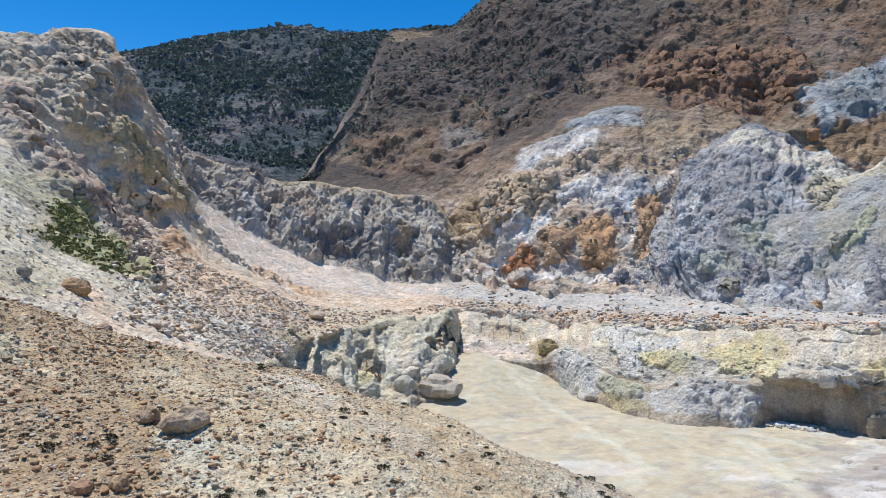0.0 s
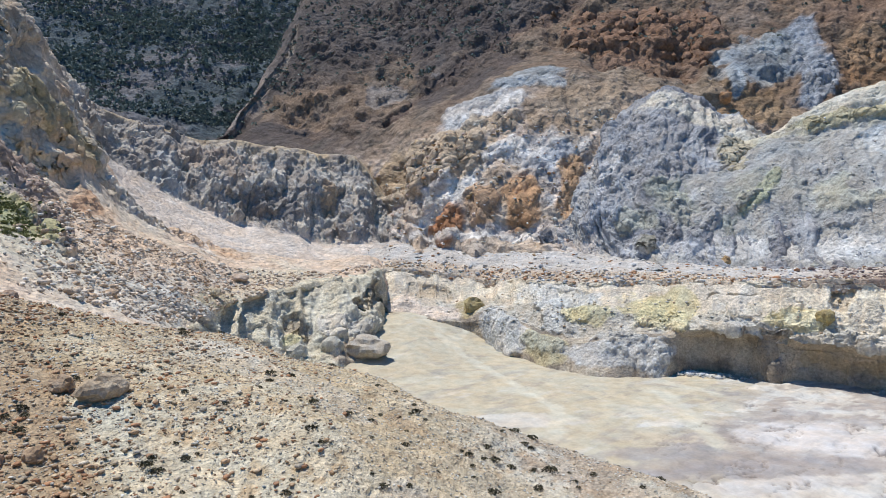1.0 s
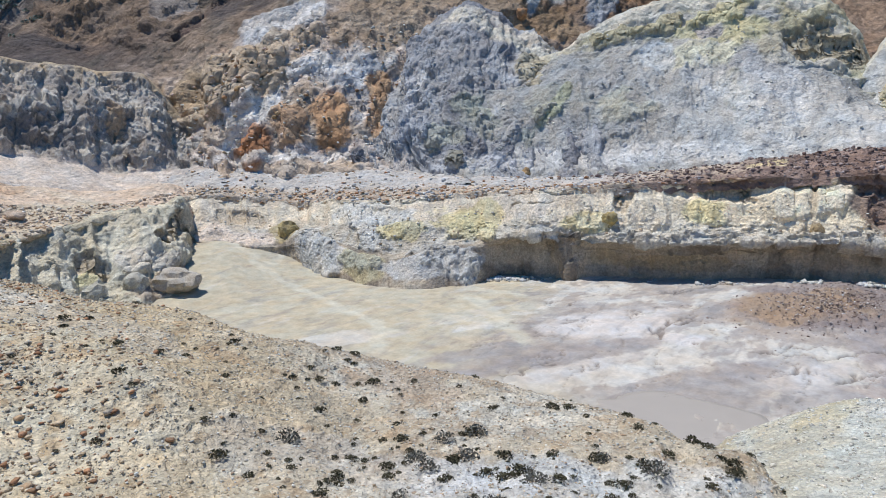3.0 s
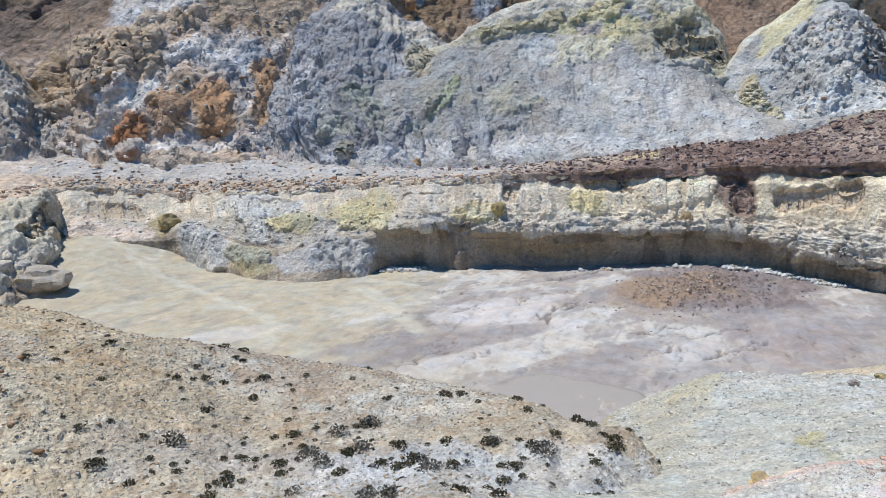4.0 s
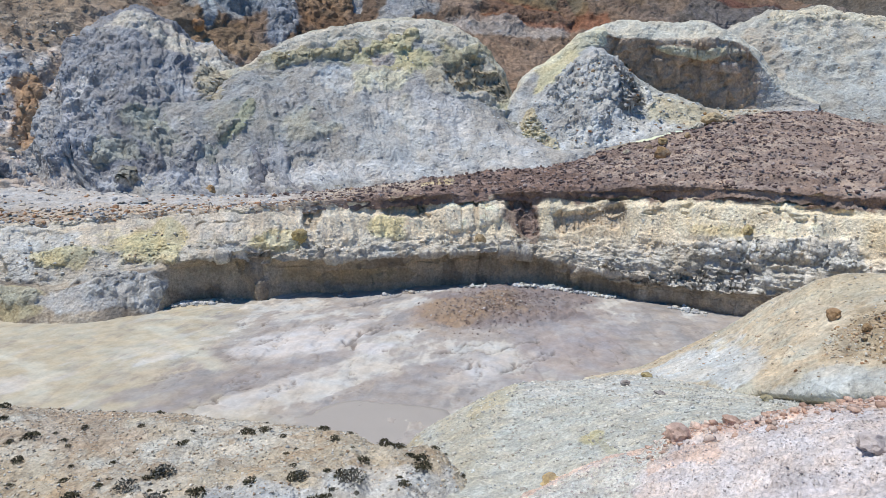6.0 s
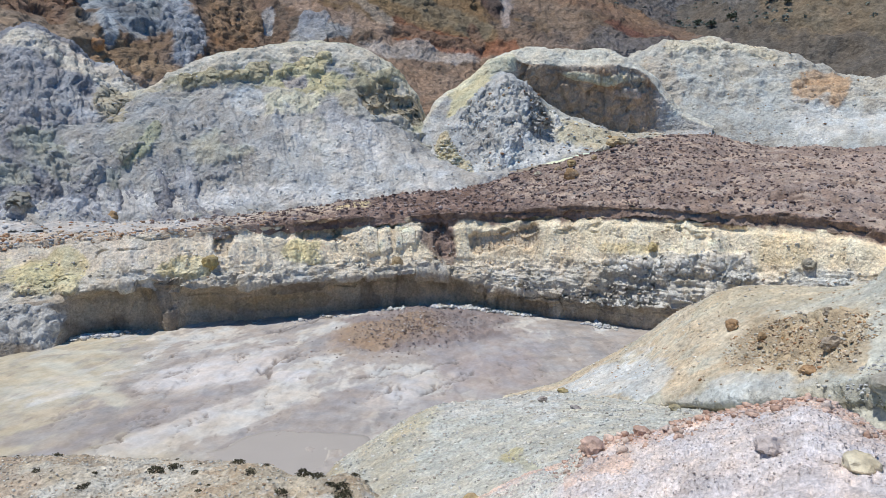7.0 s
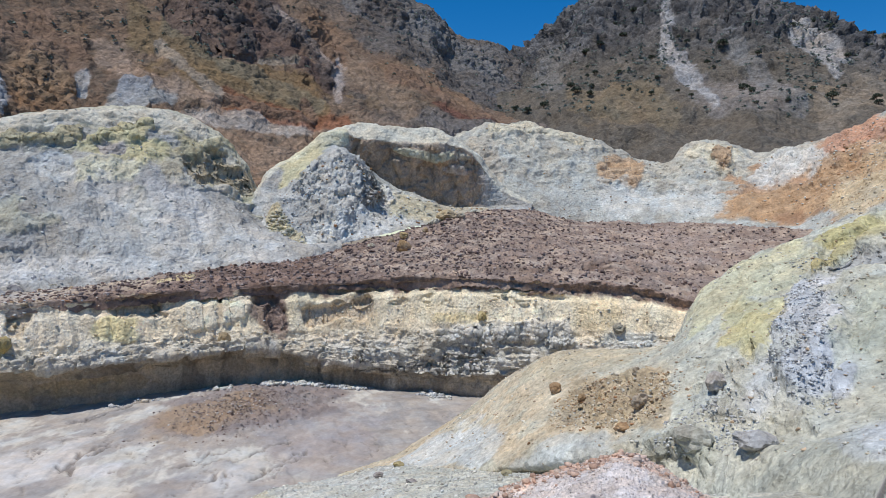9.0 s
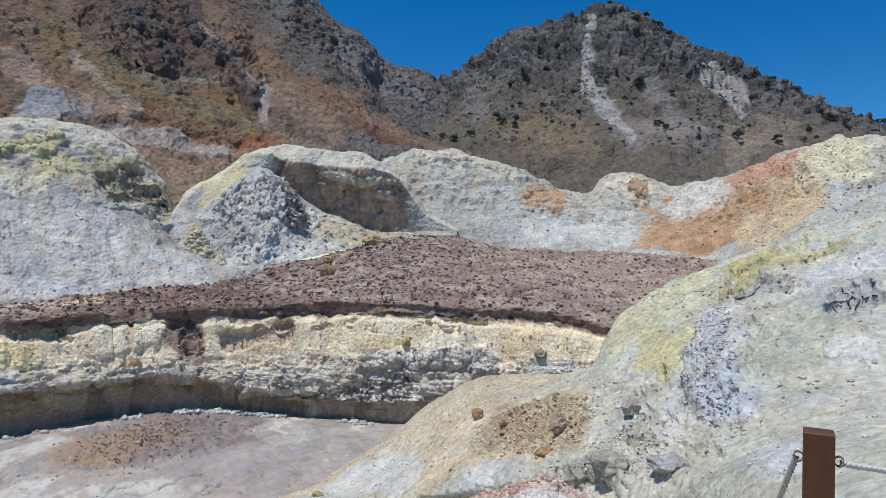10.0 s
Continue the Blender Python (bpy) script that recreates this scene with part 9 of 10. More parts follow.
# ---- loose rock ----
ICO = np.array([(0, 0, -1), (0.724, -0.526, -0.447), (-0.276, -0.851, -0.447), (-0.894, 0, -0.447), (-0.276, 0.851, -0.447), (0.724, 0.526, -0.447),
                (0.276, -0.851, 0.447), (-0.724, -0.526, 0.447), (-0.724, 0.526, 0.447), (0.276, 0.851, 0.447), (0.894, 0, 0.447), (0, 0, 1)])
ICO_FACES = np.array([(0, 1, 2), (1, 0, 5), (0, 2, 3), (0, 3, 4), (0, 4, 5), (1, 5, 10), (2, 1, 6), (3, 2, 7), (4, 3, 8), (5, 4, 9),
                      (1, 10, 6), (2, 6, 7), (3, 7, 8), (4, 8, 9), (5, 9, 10), (6, 10, 11), (7, 6, 11), (8, 7, 11), (9, 8, 11), (10, 9, 11)])


def flat_mesh(name, verts, faces, tint, material):
    me = bpy.data.meshes.new(name)
    k = faces.shape[1]
    me.vertices.add(len(verts))
    me.vertices.foreach_set("co", verts.astype(np.float32).ravel())
    me.loops.add(faces.size)
    me.loops.foreach_set("vertex_index", faces.astype(np.int32).ravel())
    me.polygons.add(len(faces))
    me.polygons.foreach_set("loop_start", np.arange(0, faces.size, k, dtype=np.int32))
    me.update(calc_edges=True)
    if tint is not None:
        rgba = np.ones((len(verts), 4), dtype=np.float32)
        rgba[:, :3] = np.clip(tint, 0.01, 0.85)
        me.attributes.new("tint", "FLOAT_COLOR", "POINT").data.foreach_set("color", rgba.ravel())
    me.materials.append(material)
    return me


def rubble(name, land, count, lo, hi, weight, colours, label, seed, material=None, power=2.5, flat=0.75):
    """Loose stones strewn over a piece of land, joined: small ones many, large ones few."""
    rng = np.random.default_rng(seed)
    w = np.clip(np.asarray(weight, dtype=float), 0, None)
    area = np.linalg.norm(np.cross(np.gradient(land.g, axis=1), np.gradient(land.g, axis=0)), axis=-1).ravel()
    w = w * area
    at = rng.choice(len(w), count, p=w / w.sum())
    du, dv = np.gradient(land.g, axis=1).reshape(-1, 3)[at], np.gradient(land.g, axis=0).reshape(-1, 3)[at]
    place = land.p[at] + du * rng.uniform(-0.5, 0.5, (count, 1)) + dv * rng.uniform(-0.5, 0.5, (count, 1))
    size = lo * (hi / lo) ** (rng.random(count) ** power)
    shape = ICO[None] * rng.uniform(0.5, 1.35, (count, 12, 1)) * rng.uniform((0.7, 0.6, 0.3), (1.3, 1.0, flat), (count, 3))[:, None, :]
    a = rng.uniform(0, math.tau, count)
    c, s = np.cos(a)[:, None], np.sin(a)[:, None]
    x, y = shape[..., 0] * c - shape[..., 1] * s, shape[..., 0] * s + shape[..., 1] * c
    verts = np.stack([x, y, shape[..., 2]], -1) * (size * 0.5)[:, None, None] + place[:, None, :]
    verts[..., 2] += (size * 0.12)[:, None]
    pick = np.array(colours)[rng.integers(0, len(colours), count)] * rng.uniform(0.75, 1.2, (count, 1))
    faces = (ICO_FACES[None] + 12 * np.arange(count)[:, None, None]).reshape(-1, 3)
    me = flat_mesh(name, verts.reshape(-1, 3), faces, np.repeat(pick, 12, axis=0), material or ROCK)
    return tagged(new(name, me), label, "stones", kind="stuff")


TANS = [(0.58, 0.50, 0.38), (0.52, 0.42, 0.30), (0.62, 0.57, 0.48), (0.48, 0.36, 0.25)]
BROWNS = [(0.46, 0.32, 0.20), (0.40, 0.25, 0.15), (0.52, 0.41, 0.28), (0.42, 0.23, 0.13), (0.54, 0.47, 0.37)]
PALES = [(0.62, 0.60, 0.54), (0.57, 0.56, 0.51), (0.65, 0.62, 0.55), (0.52, 0.48, 0.41)]
PINKS = [(0.66, 0.54, 0.47), (0.63, 0.48, 0.40), (0.68, 0.60, 0.55), (0.58, 0.42, 0.33)]
GREYS = [(0.50, 0.50, 0.495), (0.57, 0.57, 0.565), (0.44, 0.44, 0.44), (0.62, 0.62, 0.605)]
LAVAS = [(0.22, 0.16, 0.14), (0.29, 0.215, 0.185), (0.17, 0.125, 0.115), (0.36, 0.29, 0.26)]
OCHRES = [(0.42, 0.28, 0.15), (0.38, 0.22, 0.12), (0.46, 0.35, 0.22)]

seen = (near_land.v > 0.17) & (near_land.v < 0.62)
west = 1 - ramp(near_land.u, 0.28, 0.5)
rubble("slope_gravel", near_land, 26000, 0.05, 0.20, seen * (0.7 + 0.5 * fbm(near_land.p, 3, 3, 301)), TANS, "small tan stones strewn over the slope", 1)
rubble("slope_pebbles", near_land, 20000, 0.05, 0.20, seen, PALES, "pale gravel strewn over the slope", 2)
rubble("slope_stones", near_land, 10000, 0.10, 0.45, seen * west * (0.7 + 0.6 * fbm(near_land.p, 4, 3, 302)), BROWNS, "rusty brown stones on the slope", 3, power=2.2, flat=0.55)
rubble("hill_scree", left_land, 5500, 0.2, 1.1, ((left_land.v > 0.08) & (left_land.v < 0.45)) * ramp(left_land.u, 0.42, 0.56), [(0.63, 0.53, 0.43), (0.58, 0.46, 0.35), (0.66, 0.60, 0.52), (0.50, 0.37, 0.26)], "pinkish scree blocks on the fan", 4, power=2.4)
rubble("hill_stones", left_land, 3000, 0.15, 0.6, (left_land.v < 0.4) * (1 - ramp(left_land.u, 0.3, 0.5)), PALES, "pale stones on the hillside", 5, power=3)
rubble("lava_rubble", bench_land, 15000, 0.22, 1.1, ramp(bench_land.u, 0.34, 0.44) * (1 - 0.65 * ramp(bench_land.u, 0.76, 0.86)) * (bench_land.v > 0.22) * (bench_land.v < 0.78), LAVAS, "dark brown lava rubble on the bench", 6, power=3)
rubble("bench_stones", bench_land, 3500, 0.25, 1.1, (1 - ramp(bench_land.u, 0.36, 0.46)) * (bench_land.v < 0.8) * (0.12 + 0.88 * (1 - ramp(bench_land.v, 0.34, 0.46))), BROWNS + GREYS, "brown and grey stones on the bench", 7, power=3)
rubble("cliff_debris", cliff_land, 2200, 0.15, 0.7, ramp(cliff_land.v, 0.4, 0.45) * (1 - ramp(cliff_land.v, 0.66, 0.8)), PALES + TANS, "crumbs of rock on the cliff ledges", 8, power=3)
bearing, reach = np.degrees(np.arctan2(floor_land.p[:, 0], floor_land.p[:, 1])), np.hypot(floor_land.p[:, 0], floor_land.p[:, 1])
foot = np.array(terrace_cliff_c)
foot_reach = np.interp(bearing, np.degrees(np.arctan2(foot[:, 0], foot[:, 1])), np.hypot(foot[:, 0], foot[:, 1]))
heap = np.exp(-((reach - foot_reach + 0.3) / 1.1) ** 2) * np.clip(0.15 + fbm(floor_land.p, 7, 3, 320), 0, 1) * (bearing > 9)
rubble("foot_debris", floor_land, 2600, 0.2, 1.3, heap, PALES + GREYS, "pale blocks fallen at the foot of the cliff", 18, power=2.5)
dome_zone = np.exp(-(((floor_land.p[:, 0] - 72) / 13) ** 2 + ((floor_land.p[:, 1] - 54) / 9) ** 2))
rubble("mound_stones", floor_land, 6500, 0.08, 0.36, dome_zone ** 3, LAVAS + [(0.34, 0.29, 0.28), (0.55, 0.52, 0.50)], "purplish brown stones on the low mound", 9, power=3)
rubble("hump_gravel", hump_land, 9000, 0.06, 0.3, (hump_land.v > 0.3) * (hump_land.v < 0.65), PALES, "pale gravel on the hump", 10, power=3)
rubble("ridge_stones", ridge_land, 5500, 0.06, 0.3, (ridge_land.v > 0.2) * (ridge_land.v < 0.72), PALES + TANS, "pale stones on the ridge", 11, power=3)
rubble("ridge_rubble", ridge_land, 1900, 0.08, 0.32, ridge_land.spot(0.466, 0.441, 0.086, 0.077, seed=305, size=3) + 0.02 * ridge_land.spot(0.423, 0.458, 0.276, 0.17), OCHRES + TANS + TANS, "ochre clods on the flank of the ridge", 12, power=2.5)
rubble("ridge_blocks", ridge_land, 3600, 0.05, 0.26, ridge_land.spot(0.758, 0.445, 0.023, 0.106, seed=306, size=3) + ridge_land.spot(0.633, 0.323, 0.131, 0.081, seed=307, size=3), GREYS, "grey broken rock on the knob", 13, power=2.2)
rubble("hummock_gravel", pink_land, 12000, 0.012, 0.06, (pink_land.v > 0.3) * (pink_land.v < 0.68), [(0.64, 0.57, 0.54), (0.67, 0.61, 0.57), (0.58, 0.50, 0.46)], "pinkish gravel on the hummock", 14, material=EARTH_PINK, power=2.5)
rubble("hummock_stones", pink_land, 1100, 0.03, 0.24, ramp(pink_land.v, 0.48, 0.55) * (pink_land.v < 0.68) * ramp(pink_land.u, 0.16, 0.3), [(0.66, 0.47, 0.37), (0.68, 0.54, 0.45), (0.60, 0.40, 0.30)], "salmon stones along the crest of the hummock", 15, power=2.5)


# ---- single boulders ----
def boulder(land, u, v, size, colour, label, seed, squash=0.8, name="boulder", sink=0.22):
    bm = bmesh.new()
    bmesh.ops.create_icosphere(bm, subdivisions=3, radius=0.5)
    co = np.array([q.co for q in bm.verts])
    stretch = np.array((1.0 + 0.25 * math.sin(seed * 1.7), 0.9 + 0.2 * math.cos(seed * 2.3), squash))
    unit = co / np.linalg.norm(co, axis=1)[:, None]
    r = 0.5 * (1 + 0.26 * blocky(co + seed * 3.7, 0.5, seed) + 0.08 * blocky(co + seed * 1.3, 0.24, seed + 9) + 0.14 * fbm(co + seed, 0.5, 4, seed))
    co = unit * r[:, None] * stretch * size
    for q, w in zip(bm.verts, co):
        q.co = w
    me = bpy.data.meshes.new(name)
    bm.to_mesh(me)
    bm.free()
    n = fbm(co + seed, size * 0.4, 4, seed + 3)
    tint = np.clip(mixed(colour, np.array(colour) * 0.7 + 0.05, ramp(n, -0.2, 0.5)), 0.01, 0.85)
    rgba = np.ones((len(co), 4), dtype=np.float32)
    rgba[:, :3] = tint
    me.attributes.new("tint", "FLOAT_COLOR", "POINT").data.foreach_set("color", rgba.ravel())
    me.materials.append(ROCK)
    ob = tagged(new(name, me), label, "boulder", group="boulders about the crater")
    place, _ = land.at(u, v)
    ob.location = place + Vector((0, 0, size * squash * (0.5 - sink)))
    ob.rotation_euler = (0, 0, seed * 1.31)
    return ob


OCHRE = (0.40, 0.27, 0.14)
boulder(bench_land, 0.332, 0.75, 2.3, OCHRE, "ochre boulder standing alone on the pale bench", 1, 1.0)
boulder(bench_land, 0.383, 0.75, 2.2, (0.42, 0.40, 0.34), "low grey-brown boulder on the pale bench", 2, 0.6)
boulder(bench_land, 0.414, 0.75, 1.5, (0.40, 0.37, 0.28), "small grey-brown boulder on the pale bench", 3, 0.7)
boulder(bench_land, 0.727, 0.532, 2.7, (0.38, 0.25, 0.13), "rust-brown boulder on the lava rubble", 4, 0.9)
boulder(bench_land, 0.756, 0.75, 4.6, (0.46, 0.36, 0.22), "large tan block below the hollow mound", 5, 0.6)
boulder(bench_land, 0.718, 0.64, 1.8, (0.40, 0.28, 0.17), "brown block on the lava rubble", 6, 0.8)
for k, (place, size, colour, label) in enumerate((((0.747, 0.743), 2.6, (0.56, 0.50, 0.38), "cream block in the heap below the hollow mound"), ((0.765, 0.705), 2.2, (0.54, 0.45, 0.32), "tan block in the heap below the hollow mound"),
                                                  ((0.741, 0.662), 1.6, (0.46, 0.34, 0.20), "ochre block in the heap below the hollow mound"), ((0.727, 0.645), 2.0, (0.42, 0.31, 0.16), "yellow-brown block at the edge of the rubble"),
                                                  ((0.703, 0.62), 1.4, (0.45, 0.40, 0.30), "olive-grey block at the edge of the rubble"), ((0.773, 0.737), 1.7, (0.58, 0.53, 0.42), "pale block under the hollow wall"))):
    boulder(bench_land, *place, size, colour, label, 51 + k, 0.75)
boulder(great_land, 0.468, 0.514, 3.6, (0.40, 0.22, 0.11), "orange boulder high on the mountainside", 7, 0.9)
boulder(cliff_land, 0.607, 0.638, 2.2, (0.44, 0.34, 0.15), "yellow-brown block stuck in the cliff", 9, 1.1, sink=0.5)
boulder(cliff_land, 0.73, 0.581, 2.1, (0.38, 0.29, 0.17), "dark brown block stuck in the cliff", 10, 1.1, sink=0.5)
boulder(cliff_land, 0.113, 0.484, 3.4, (0.37, 0.30, 0.15), "olive-brown block at the foot of the cliff", 11, 0.9, sink=0.4)
boulder(cliff_land, 0.869, 0.661, 1.6, (0.50, 0.40, 0.20), "yellowish block on the cream cliff", 12, 0.9, sink=0.5)
boulder(cliff_land, 0.928, 0.645, 1.7, (0.36, 0.32, 0.24), "grey-brown block on the cream cliff", 13, 0.8, sink=0.5)
boulder(cliff_land, 0.878, 0.748, 1.1, (0.40, 0.37, 0.26), "small olive block on the cream cliff", 14, 0.8, sink=0.5)
boulder(near_land, 0.303, 0.36, 2.0, (0.46, 0.36, 0.25), "tan boulder on the whitish patch of the slope", 15, 0.7)
boulder(near_land, 0.281, 0.368, 1.1, (0.42, 0.30, 0.19), "brown boulder beside the tan one on the slope", 16, 0.8)
boulder(near_land, 0.236, 0.264, 1.1, (0.42, 0.27, 0.17), "flat rusty boulder on the slope", 17, 0.5)
boulder(near_land, 0.263, 0.273, 1.0, (0.40, 0.28, 0.18), "rusty boulder low on the slope", 18, 0.7)
boulder(near_land, 0.253, 0.6, 1.0, (0.34, 0.24, 0.17), "dark brown boulder on the upper slope", 19, 0.8)
boulder(bank_land, 0.823, 0.309, 6.0, (0.46, 0.41, 0.34), "undercut clay block at the end of the gully bank", 44, 0.6, sink=0.4)
boulder(bank_land, 0.716, 0.404, 3.4, (0.54, 0.52, 0.45), "pale clay knob fallen from the gully bank", 45, 0.9, sink=0.4)
boulder(bank_land, 0.591, 0.379, 2.8, (0.52, 0.49, 0.40), "rounded clay knob on the gully bank", 46, 1.1, sink=0.4)
boulder(left_land, 0.404, 0.116, 1.9, (0.46, 0.29, 0.16), "orange block on the pale hillside", 20, 0.8)
boulder(left_land, 0.315, 0.108, 1.0, (0.34, 0.31, 0.26), "grey block on the pale hillside", 21, 1.0)
boulder(left_land, 0.833, 0.333, 3.0, (0.50, 0.39, 0.30), "pinkish block on the scree fan", 22, 0.5)
boulder(left_land, 0.805, 0.224, 2.2, (0.46, 0.38, 0.26), "tan block on the scree fan", 23, 0.6)
boulder(ridge_land, 0.389, 0.509, 0.9, (0.38, 0.25, 0.14), "rusty boulder on the flank of the ridge", 24, 0.9)
boulder(ridge_land, 0.426, 0.456, 0.6, (0.36, 0.25, 0.14), "small rusty boulder on the flank of the ridge", 25, 0.9)
boulder(ridge_land, 0.489, 0.414, 0.95, (0.42, 0.35, 0.27), "grey-brown boulder on the flank of the ridge", 26, 0.8)
boulder(ridge_land, 0.465, 0.373, 0.7, (0.38, 0.24, 0.13), "rusty clod on the flank of the ridge", 27, 0.7)
boulder(ridge_land, 0.482, 0.493, 0.6, (0.36, 0.30, 0.22), "small dark boulder on the ridge", 28, 0.9)
boulder(ridge_land, 0.667, 0.405, 1.3, (0.46, 0.42, 0.38), "grey boulder on the pale slope of the knob", 29, 0.8)
boulder(ridge_land, 0.725, 0.287, 1.3, (0.46, 0.45, 0.44), "flat grey boulder below the knob", 30, 0.6)
boulder(ridge_land, 0.625, 0.265, 1.6, (0.44, 0.42, 0.35), "weathered olive-grey block below the knob", 33, 0.7)
boulder(hump_land, 0.602, 0.6, 0.7, (0.46, 0.38, 0.20), "yellow-brown stone on the pale hump", 35, 0.6)
boulder(hump_land, 0.573, 0.546, 0.6, (0.34, 0.30, 0.27), "dark stone on the pale hump", 36, 0.7)
boulder(hump_land, 0.621, 0.516, 0.6, (0.30, 0.27, 0.25), "flat dark stone on the pale hump", 37, 0.5)
boulder(hump_land, 0.712, 0.541, 0.5, (0.38, 0.33, 0.20), "olive stone on the pale hump", 38, 0.7)
boulder(pink_land, 0.305, 0.567, 0.5, (0.66, 0.47, 0.38), "salmon boulder on the crest of the hummock", 39, 0.75)
boulder(pink_land, 0.602, 0.362, 0.5, (0.58, 0.51, 0.48), "rough grey-brown boulder on the hummock", 40, 0.5, sink=0.32)
boulder(pink_land, 0.811, 0.349, 0.42, (0.64, 0.56, 0.40), "pale yellow boulder on the hummock", 41, 0.7, sink=0.3)
boulder(pink_land, 0.394, 0.592, 0.3, (0.60, 0.40, 0.30), "salmon stone on the crest of the hummock", 42, 0.7)
boulder(pink_land, 0.052, 0.8, 0.5, (0.56, 0.42, 0.22), "ochre boulder at the end of the hummock", 43, 0.6)


# ---- plants ----
def foliage(name, dark, light):
    m = plain(name, dark, 0.9, 0.1)
    n, l = m.node_tree.nodes, m.node_tree.links
    info, mix = n.new("ShaderNodeNewGeometry"), n.new("ShaderNodeMix")
    mix.data_type = "RGBA"
    mix.inputs["A"].default_value, mix.inputs["B"].default_value = (*dark, 1), (*light, 1)
    l.new(info.outputs["Random Per Island"], mix.inputs["Factor"])
    l.new(mix.outputs["Result"], n["Principled BSDF"].inputs["Base Color"])
    return m


SHRUB_LEAF = foliage("shrub_leaf", (0.05, 0.048, 0.032), (0.13, 0.12, 0.075))
GREY_LEAF = foliage("grey_shrub_leaf", (0.10, 0.10, 0.085), (0.24, 0.235, 0.20))
GREEN_LEAF = foliage("green_scrub_leaf", (0.11, 0.125, 0.05), (0.24, 0.25, 0.11))
TREE_LEAF = foliage("tree_leaf", (0.05, 0.062, 0.045), (0.12, 0.135, 0.095))
# Paler than the tree leaf: far haze is mixed into the leaf colour.
SCRUB_LEAF = foliage("scrub_leaf", (0.115, 0.145, 0.125), (0.24, 0.275, 0.235))
BARK = stained("bark", (0.16, 0.12, 0.085), (0.09, 0.07, 0.05), 0.3, 0.95)


def leaves(rng, count, radius, leaf, squash, hollow=0.35):
    """Small bent leaf clumps inside a low, uneven crown: vertices and quads."""
    d = rng.normal(size=(count, 3))
    d /= np.linalg.norm(d, axis=1)[:, None]
    d[:, 2] = np.abs(d[:, 2]) * 1.0 - 0.1
    lobes = rng.normal(size=(6, 3))
    lobes /= np.linalg.norm(lobes, axis=1)[:, None]
    swell = 0.7 + 0.45 * np.max(np.clip(d @ lobes.T, 0, 1) ** 3, axis=1)
    c = d * (rng.uniform(hollow, 1, count) ** 0.6 * swell * radius)[:, None] * (1, 1, squash)
    a, b = rng.normal(size=(count, 3)), rng.normal(size=(count, 3))
    a /= np.linalg.norm(a, axis=1)[:, None]
    b -= a * (a * b).sum(1)[:, None]
    b /= np.linalg.norm(b, axis=1)[:, None]
    s = leaf * rng.uniform(0.6, 1.4, (count, 1))
    quad = np.stack([c - a * s - b * s * 0.5, c + a * s * 0.4 - b * s * 0.7, c + a * s + b * s * 0.5, c - a * s * 0.4 + b * s * 0.7], 1)
    return quad.reshape(-1, 3), np.arange(count * 4).reshape(-1, 4)


def stem(bm, base, tip, r0, r1):
    base, tip = Vector(base), Vector(tip)
    turn = (tip - base).to_track_quat("Z", "Y").to_matrix()
    rings = [[bm.verts.new(p + turn @ Vector((math.cos(k * math.tau / 6) * r, math.sin(k * math.tau / 6) * r, 0))) for k in range(6)] for p, r in ((base, r0), (tip, r1))]
    for k in range(6):
        bm.faces.new((rings[0][k], rings[0][(k + 1) % 6], rings[1][(k + 1) % 6], rings[1][k]))


def plant(name, seed, radius, squash, count, leaf, material, label, category, trunk):
    """A plant at the origin: an Empty with its woody part and its crown."""
    rng = np.random.default_rng(seed)
    top = new(name)
    bm = bmesh.new()
    if trunk:
        stem(bm, (0, 0, -0.3), (0.05, 0, radius * 0.9), radius * 0.09, radius * 0.05)
    for k in range(5):
        a = k * 1.26 + seed
        stem(bm, (0, 0, radius * 0.3 if trunk else -0.05), (math.cos(a) * radius * 0.6, math.sin(a) * radius * 0.6, radius * (0.95 if trunk else squash * 0.6)), radius * 0.04, radius * 0.015)
    me = bpy.data.meshes.new("trunk" if trunk else "woody_base")
    bm.to_mesh(me)
    bm.free()
    me.materials.append(BARK)
    wood = new("trunk" if trunk else "woody_base", me)
    wood.parent = top
    v, f = leaves(rng, count, radius, leaf, squash)
    v[:, 2] += radius * (0.75 if trunk else 0.05)
    crown = new("crown", flat_mesh("crown", v, f, None, material))
    crown.parent = top
    return tagged(top, label, category)


def strew(first, land, count, weight, lo, hi, seed, group):
    """Copies of plants over a piece of land, in turn; the firsts take the first places."""
    rng = np.random.default_rng(seed)
    w = np.asarray(weight, dtype=float)
    area = np.linalg.norm(np.cross(np.gradient(land.g, axis=1), np.gradient(land.g, axis=0)), axis=-1).ravel()
    at = rng.choice(len(w), count, p=w * area / (w * area).sum(), replace=False)
    for k, i in enumerate(at):
        s = lo * (hi / lo) ** (rng.random() ** 1.6)
        m = pose(*land.p[i], 0, 0, rng.uniform(0, 360)) @ Matrix.Diagonal((s, s, s * rng.uniform(0.8, 1.15), 1))
        ob = first[k % len(first)]
        if k < len(first):
            ob.matrix_basis = m
        else:
            ob = copy_thing(ob, pose(*m.translation, 0, 0, rng.uniform(0, 360)))
            ob.scale = (s, s, s)
        tagged(ob, group=group)


